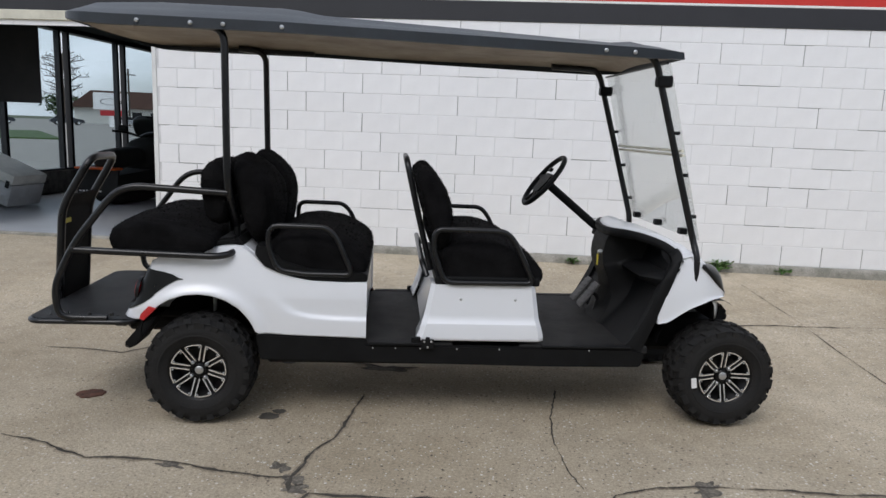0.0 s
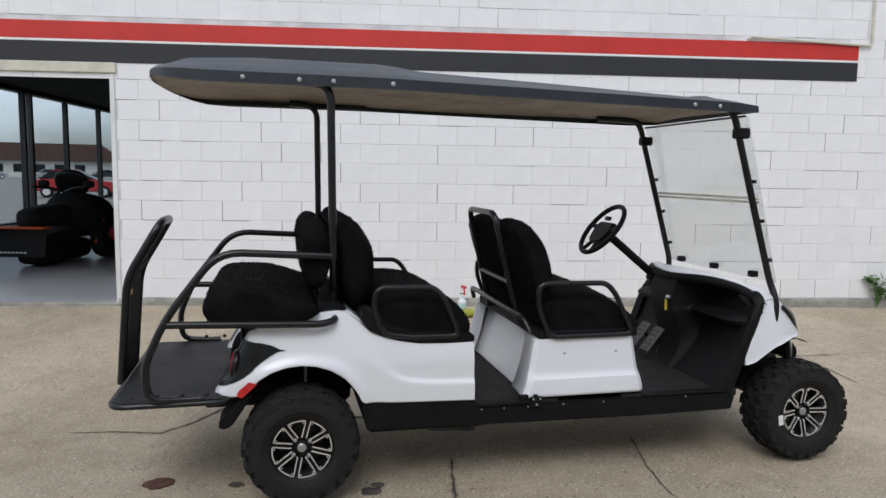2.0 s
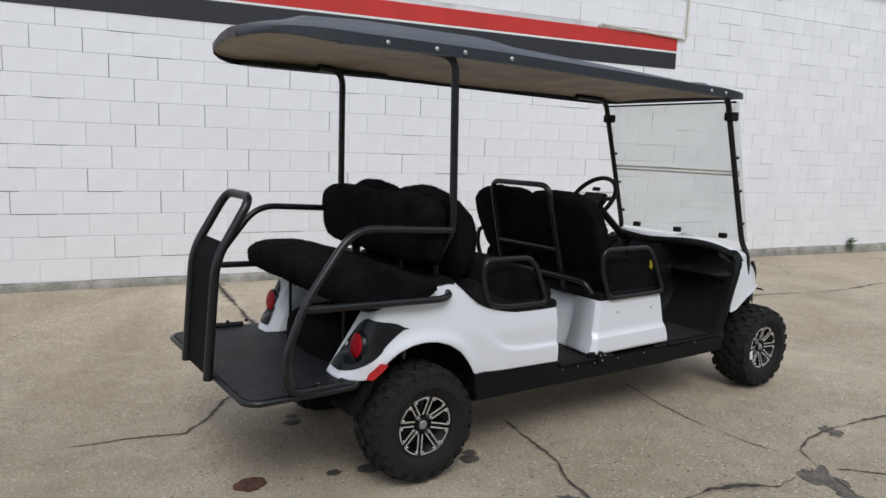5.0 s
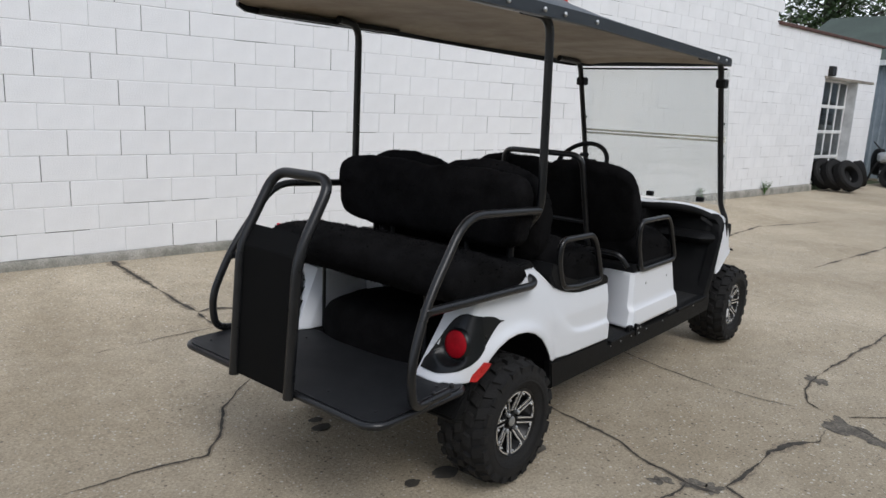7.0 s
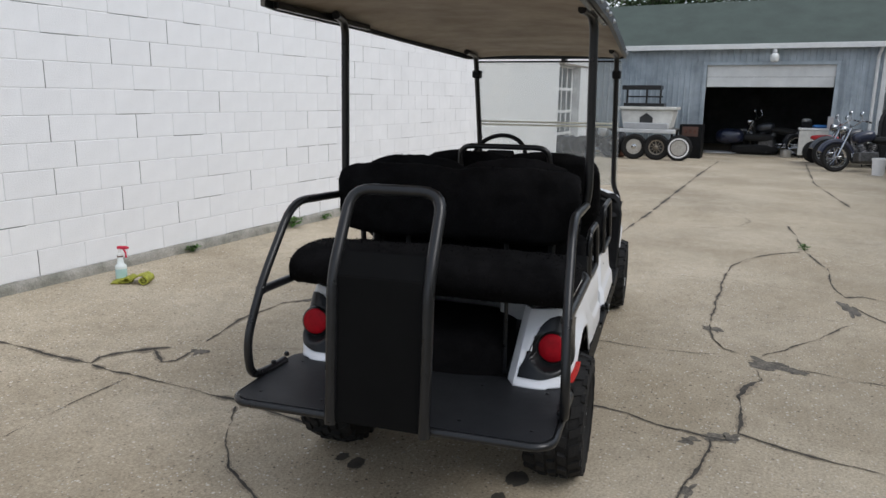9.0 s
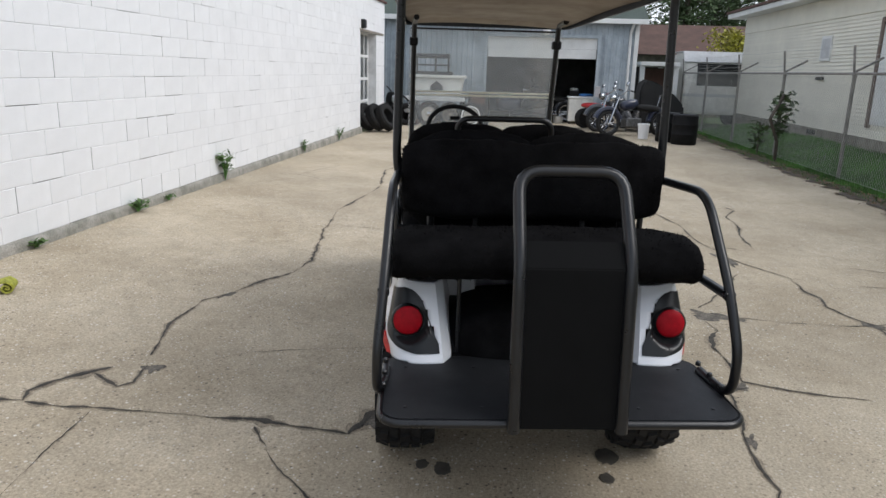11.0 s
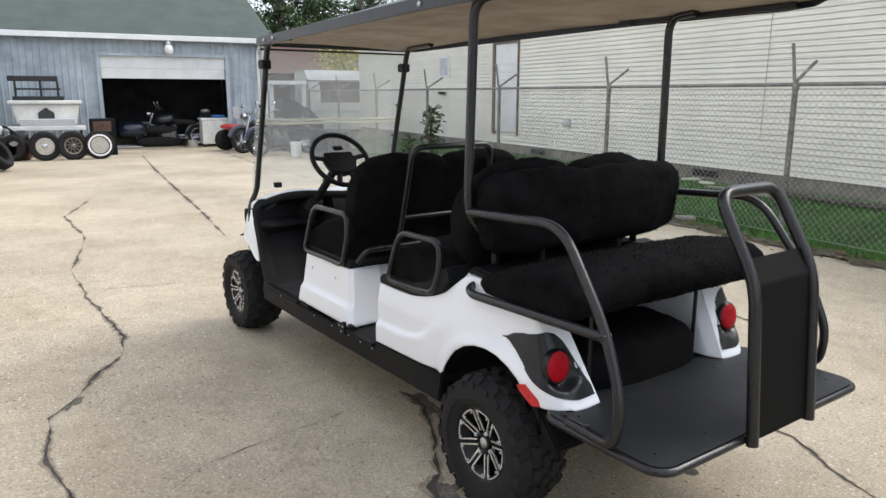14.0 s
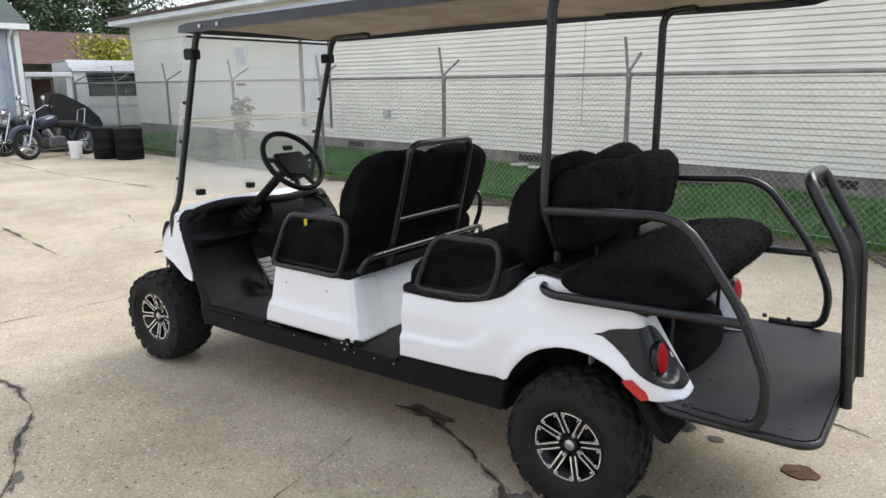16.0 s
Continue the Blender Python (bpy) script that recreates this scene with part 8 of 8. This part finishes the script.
for s, v in ((15.65, -7.35), (15.05, -7.6)):
    d = thing("drum", "black plastic drum standing on the concrete", "drum", YARD @ pose(s, v, 0), "black drums")
    part("body", lathe([(0.01, 0), (0.27, 0.0), (0.29, 0.03), (0.29, 0.22), (0.30, 0.24), (0.29, 0.26), (0.29, 0.44), (0.30, 0.46), (0.29, 0.48), (0.29, 0.66), (0.26, 0.69), (0.01, 0.69)], 30), M_PLASTIC, d, smooth=35)
    part("bung", moved(lathe([(0.03, 0.69), (0.03, 0.71), (0.01, 0.715)], 10), Matrix.Translation((0.15, 0.08, 0))), M_PLASTIC, d)
# inside the garage mouth
motorcycle("motorcycle", "black touring motorcycle in the dark garage", YARD @ pose(21.3, -4.5, 0.012, 0, 0, 78), M_DARKCAR)
ski_doo = thing("blue_snowmobile", "blue snowmobile parked just inside the garage", "snowmobile", YARD @ pose(21.2, -3.48, 0.012, 0, 0, 95))
part("hood", cushion(0.8, 0.6, 0.45, p=2.6, n=8, fuzz=0), M_NAVY, ski_doo, smooth=60).location = (0.1, 0, 0.52)
part("seat", cushion(0.9, 0.34, 0.22, p=3, n=8, fuzz=0), M_DARK, ski_doo, smooth=60).location = (-0.7, 0, 0.5)
part("track", cushion(1.3, 0.38, 0.28, p=4, n=6, fuzz=0), M_RUBBER, ski_doo, smooth=60).location = (-0.6, 0, 0.15)
for y in (-0.35, 0.35):
    part("ski", cushion(1.0, 0.12, 0.05, p=3, n=5, fuzz=0), M_STEEL, ski_doo, smooth=60).location = (0.4, y, 0.04)
cab = thing("cabinet", "white chest cabinet with things piled on top", "cabinet", YARD @ pose(20.78, -5.6, 0.012))
part("body", box(-0.3, 0.3, -0.40, 0.36, 0.08, 0.78, 0.015), M_WHITEPLASTIC, cab)
part("top", box(-0.32, 0.32, -0.42, 0.40, 0.785, 0.84, 0.01), M_LABEL, cab)
for x in (-0.28, 0.22):
    for y in (-0.36, 0.28):
        part("foot", box(x, x + 0.06, y, y + 0.06, 0.0, 0.08), M_TUBE, cab)
part("door_line", box(-0.304, -0.30, -0.03, -0.02, 0.1, 0.76), M_GREYPLASTIC, cab)
tarp = thing("folded_tarp", "crumpled bright blue tarp on the cabinet", "tarp", YARD @ pose(20.78, -5.76, 0.852))
part("cloth", cushion(0.45, 0.42, 0.09, p=2.4, n=10, fuzz=0.03), mat("blue_tarp", (0.06, 0.22, 0.55), 0.5, bump=0.3), tarp, smooth=50).location = (0, 0, 0.045)
junk = thing("box_of_parts", "dark box of small parts on the cabinet", "box", YARD @ pose(20.78, -5.40, 0.852))
part("body", box(-0.15, 0.15, -0.14, 0.14, 0, 0.16, 0.01), M_PLASTIC, junk)
part("parts", cushion(0.26, 0.24, 0.12, p=2.2, n=8, fuzz=0.03), M_STEEL, junk).location = (0, 0, 0.2)
pot = thing("metal_pot", "round grey metal pot on the garage floor", "pot", YARD @ pose(20.55, -4.95, 0.012))
part("body", lathe([(0.01, 0), (0.14, 0.0), (0.15, 0.02), (0.15, 0.2), (0.16, 0.21), (0.14, 0.21), (0.13, 0.03), (0.01, 0.03)], 24), M_STEEL, pot, smooth=40)
part("handle", tube([(0, -0.15, 0.16), (0, -0.21, 0.17), (0, -0.21, 0.13), (0, -0.15, 0.13)], 0.008, 0.02, 6), M_STEEL, pot)

# ---- by the block wall: cleaner and cloth, weeds ----
bottle = thing("spray_bottle", "clear spray bottle of pale blue cleaner with a red trigger", "spray bottle", YARD @ pose(1.83, -0.355, rise(1.83, -0.355), 0, 0, -64))
M_FLUID = mat("pale_blue_fluid", (0.45, 0.66, 0.68), 0.15, bump=0, var=0.05, coat=0.3)
M_CLEARPLASTIC = mat("milky_plastic", (0.72, 0.78, 0.78), 0.25, bump=0, var=0.04)
part("fluid_part", lathe([(0.01, 0.0), (0.041, 0.0), (0.045, 0.008), (0.045, 0.10), (0.01, 0.10)], 24), M_FLUID, bottle, smooth=45)
part("shoulder", lathe([(0.045, 0.10), (0.046, 0.118), (0.040, 0.130), (0.027, 0.142), (0.024, 0.165), (0.020, 0.190), (0.014, 0.196), (0.01, 0.196)], 24), M_CLEARPLASTIC, bottle, smooth=45)
M_REDPLASTIC = mat("red_plastic", (0.6, 0.02, 0.06), 0.4, bump=0)
head = part("spray_head", lathe([(0.021, 0.194), (0.022, 0.222), (0.015, 0.226), (0.013, 0.262), (0.01, 0.264)], 16), M_LABEL, bottle, "white collar of the spray head", smooth=45)
part("collar_band", lathe([(0.0225, 0.196), (0.0225, 0.206), (0.02, 0.206)], 16), M_RUST, head)
part("barrel", box(-0.018, 0.062, -0.012, 0.012, 0.258, 0.285, 0.006), M_REDPLASTIC, head, "red sprayer barrel")
part("trigger", tube([(0.030, 0, 0.262), (0.046, 0, 0.235), (0.048, 0, 0.190)], 0.008, 0.02, 6), M_REDPLASTIC, head, "red trigger lever")
part("nozzle", box(0.062, 0.074, -0.009, 0.009, 0.262, 0.281, 0.003), M_REDPLASTIC, head)
rag = thing("cleaning_cloth", "yellow-green cleaning cloth lying half rolled up on the concrete", "cloth", YARD @ pose(1.765, -0.39, rise(1.765, -0.39), 0, 0, -64))
M_RAG = mat("yellow_cloth", (0.46, 0.47, 0.07), 0.9, var=0.25, scale=25, bump=0.8, bscale=260, fine=0.25)


def rolled_cloth(curve, depth, thick):
    """A soft sheet that follows a curve seen from its end."""
    line = fillet([Vector((x, 0, z)) for x, z in curve], 0.012, 4)
    bm = bmesh.new()
    rows, n = [], 9
    for i, p in enumerate(line):
        d = (line[min(i + 1, len(line) - 1)] - line[max(i - 1, 0)]).normalized()
        up = Vector((-d.z, 0, d.x)) * thick / 2
        ring = []
        for sg in (1, -1):
            for k in (range(n) if sg > 0 else reversed(range(n))):
                y = (k / (n - 1) - 0.5) * depth
                w = 0.006 * noise.noise(Vector((p.x * 30, y * 22, p.z * 30)))
                ring.append(bm.verts.new((p.x + up.x * sg + w, y + 0.02 * noise.noise(Vector((p.x * 14, p.z * 14, 3.0))), max(0.001, p.z + up.z * sg + w))))
        rows.append(ring)
    for a, b in zip(rows, rows[1:]):
        for k in range(2 * n):
            bm.faces.new((a[k], a[(k + 1) % (2 * n)], b[(k + 1) % (2 * n)], b[k]))
    bm.faces.new(rows[0])
    bm.faces.new(rows[-1])
    return bm


part("sheet", rolled_cloth([(-0.035, 0.006), (0.0, 0.018), (0.05, 0.032), (0.09, 0.056), (0.115, 0.050), (0.122, 0.028), (0.14, 0.050), (0.18, 0.070), (0.225, 0.076), (0.257, 0.062), (0.264, 0.036), (0.248, 0.012), (0.218, 0.007), (0.196, 0.022), (0.197, 0.044), (0.217, 0.056), (0.238, 0.048), (0.241, 0.032), (0.226, 0.024), (0.214, 0.034)], 0.13, 0.011), M_RAG, rag, smooth=60)
part("under_fold", cushion(0.15, 0.11, 0.03, p=2.4, n=12, fuzz=0.02, seed=5), M_RAG, rag, smooth=60).location = (0.045, 0.0, 0.015)


def weed(label, m, h, spread, n, seed, leaf=0.05, stem=True):
    rng = random.Random(seed)
    w = thing("weed", label, "weed", m, "weeds along the wall")
    stems, lv = [], bmesh.new()
    for i in range(n):
        a, r = rng.uniform(0, math.tau), rng.uniform(0.2, 1) * spread
        tip = Vector((math.cos(a) * r, min(0.03, math.sin(a) * r * 0.6), h * rng.uniform(0.4, 1)))
        mid = Vector((tip.x * 0.35, tip.y * 0.35, tip.z * 0.6))
        stems.append(tube([(0, 0, -0.01), mid, tip], 0.003, 0, 4))
        for k in range(5):
            t = rng.uniform(0.4, 1.05)
            p = mid.lerp(tip, t)
            s = leaf * rng.uniform(0.6, 1.3)
            u = Vector((rng.uniform(-1, 1), rng.uniform(-1, 1), rng.uniform(-0.3, 0.5))).normalized()
            v = u.cross(Vector((rng.uniform(-0.3, 0.3), rng.uniform(-0.3, 0.3), 1))).normalized()
            vs = [lv.verts.new(p + q) for q in (Vector((0, 0, 0)), u * s * 0.5 + v * s * 0.35, u * s, u * s * 0.5 - v * s * 0.35)]
            lv.faces.new(vs)
    part("stems", join(*stems), M_BLADE, w)
    tagged(part("leaves", lv, mat("weed_leaf", (0.10, 0.19, 0.04), 0.6, var=0.25, scale=20, bump=0, island=0.4) if "weed_leaf" not in bpy.data.materials else bpy.data.materials["weed_leaf"], w), kind="stuff")
    return w


GREEN = "small green weed growing at the foot of the wall"
weed(GREEN, YARD @ pose(4.40, -0.07, 0.085), 0.10, 0.17, 24, 1, 0.04)
weed(GREEN, YARD @ pose(5.05, -0.06, 0.085), 0.06, 0.11, 10, 7, 0.035)
weed("leggy weed standing against the white wall", YARD @ pose(6.55, -0.07, 0.085), 0.36, 0.16, 16, 2, 0.085)
weed(GREEN, YARD @ pose(10.0, -0.07, 0.07), 0.20, 0.12, 12, 3)
weed(GREEN, YARD @ pose(12.4, -0.07, 0.06), 0.26, 0.16, 14, 4)
weed(GREEN, YARD @ pose(2.9, -0.06, 0.085), 0.05, 0.10, 8, 5)
weed("small tuft of green in a concrete crack", Matrix.Translation((5.45, -2.31, 0.0)), 0.05, 0.10, 10, 6, 0.03)
sap = tree("sapling", "thin young sapling growing through the fence", YARD @ pose(12.15, -8.72, -0.05), 1.45, 0.22, 71, M_LEAF, 170, 0.075, 0.35, group="saplings")
tree("sapling", "thin young sapling growing through the fence", YARD @ pose(13.4, -8.75, -0.05), 0.75, 0.2, 72, M_LEAF, 90, 0.06, 0.2, group="saplings")
# fallen leaves and twigs along the lawn edge
rng = random.Random(31)
lit = bmesh.new()
for i in range(2600):
    s, v = rng.uniform(-2, 18), -8.52 + rng.gauss(0, 0.15)
    a, z = rng.uniform(0, math.tau), rng.uniform(0.014, 0.035)
    r = rng.uniform(0.015, 0.04)
    lit.faces.new([lit.verts.new((s + math.cos(a + k * 2.1) * r * (1 if k else 1.4), v + math.sin(a + k * 2.1) * r * 0.7, z + rng.uniform(-0.008, 0.012))) for k in range(3)])
ll = part("leaf_litter", lit, mat("dead_leaf", (0.20, 0.13, 0.07), 0.9, var=0.3, scale=3, bump=0, island=0.5))
tagged(ll, "dry brown leaves and twigs along the lawn edge", "leaf litter", "", "stuff")
ll.matrix_basis = YARD

# ---- wall blocks, one by one ----
def block_key(length):
    return round(length, 2)


for a, length, z in near_blocks:
    k = block_key(length)
    if k not in block_meshes:
        block_meshes[k] = block_mesh(length)
    b = new("block", block_meshes[k])
    b.parent = wall
    b.location = (a + 0.0025, -0.002, z)
fb = []
for a, length, z in far_blocks:
    fb.append(box(a + 0.0025, a + length - 0.0025, -0.002, 0.0125, z, z + COURSE - 0.005))
rest = part("block_courses", join(*fb), M_BLOCKFAR, wall)
rest["kind"] = "stuff"
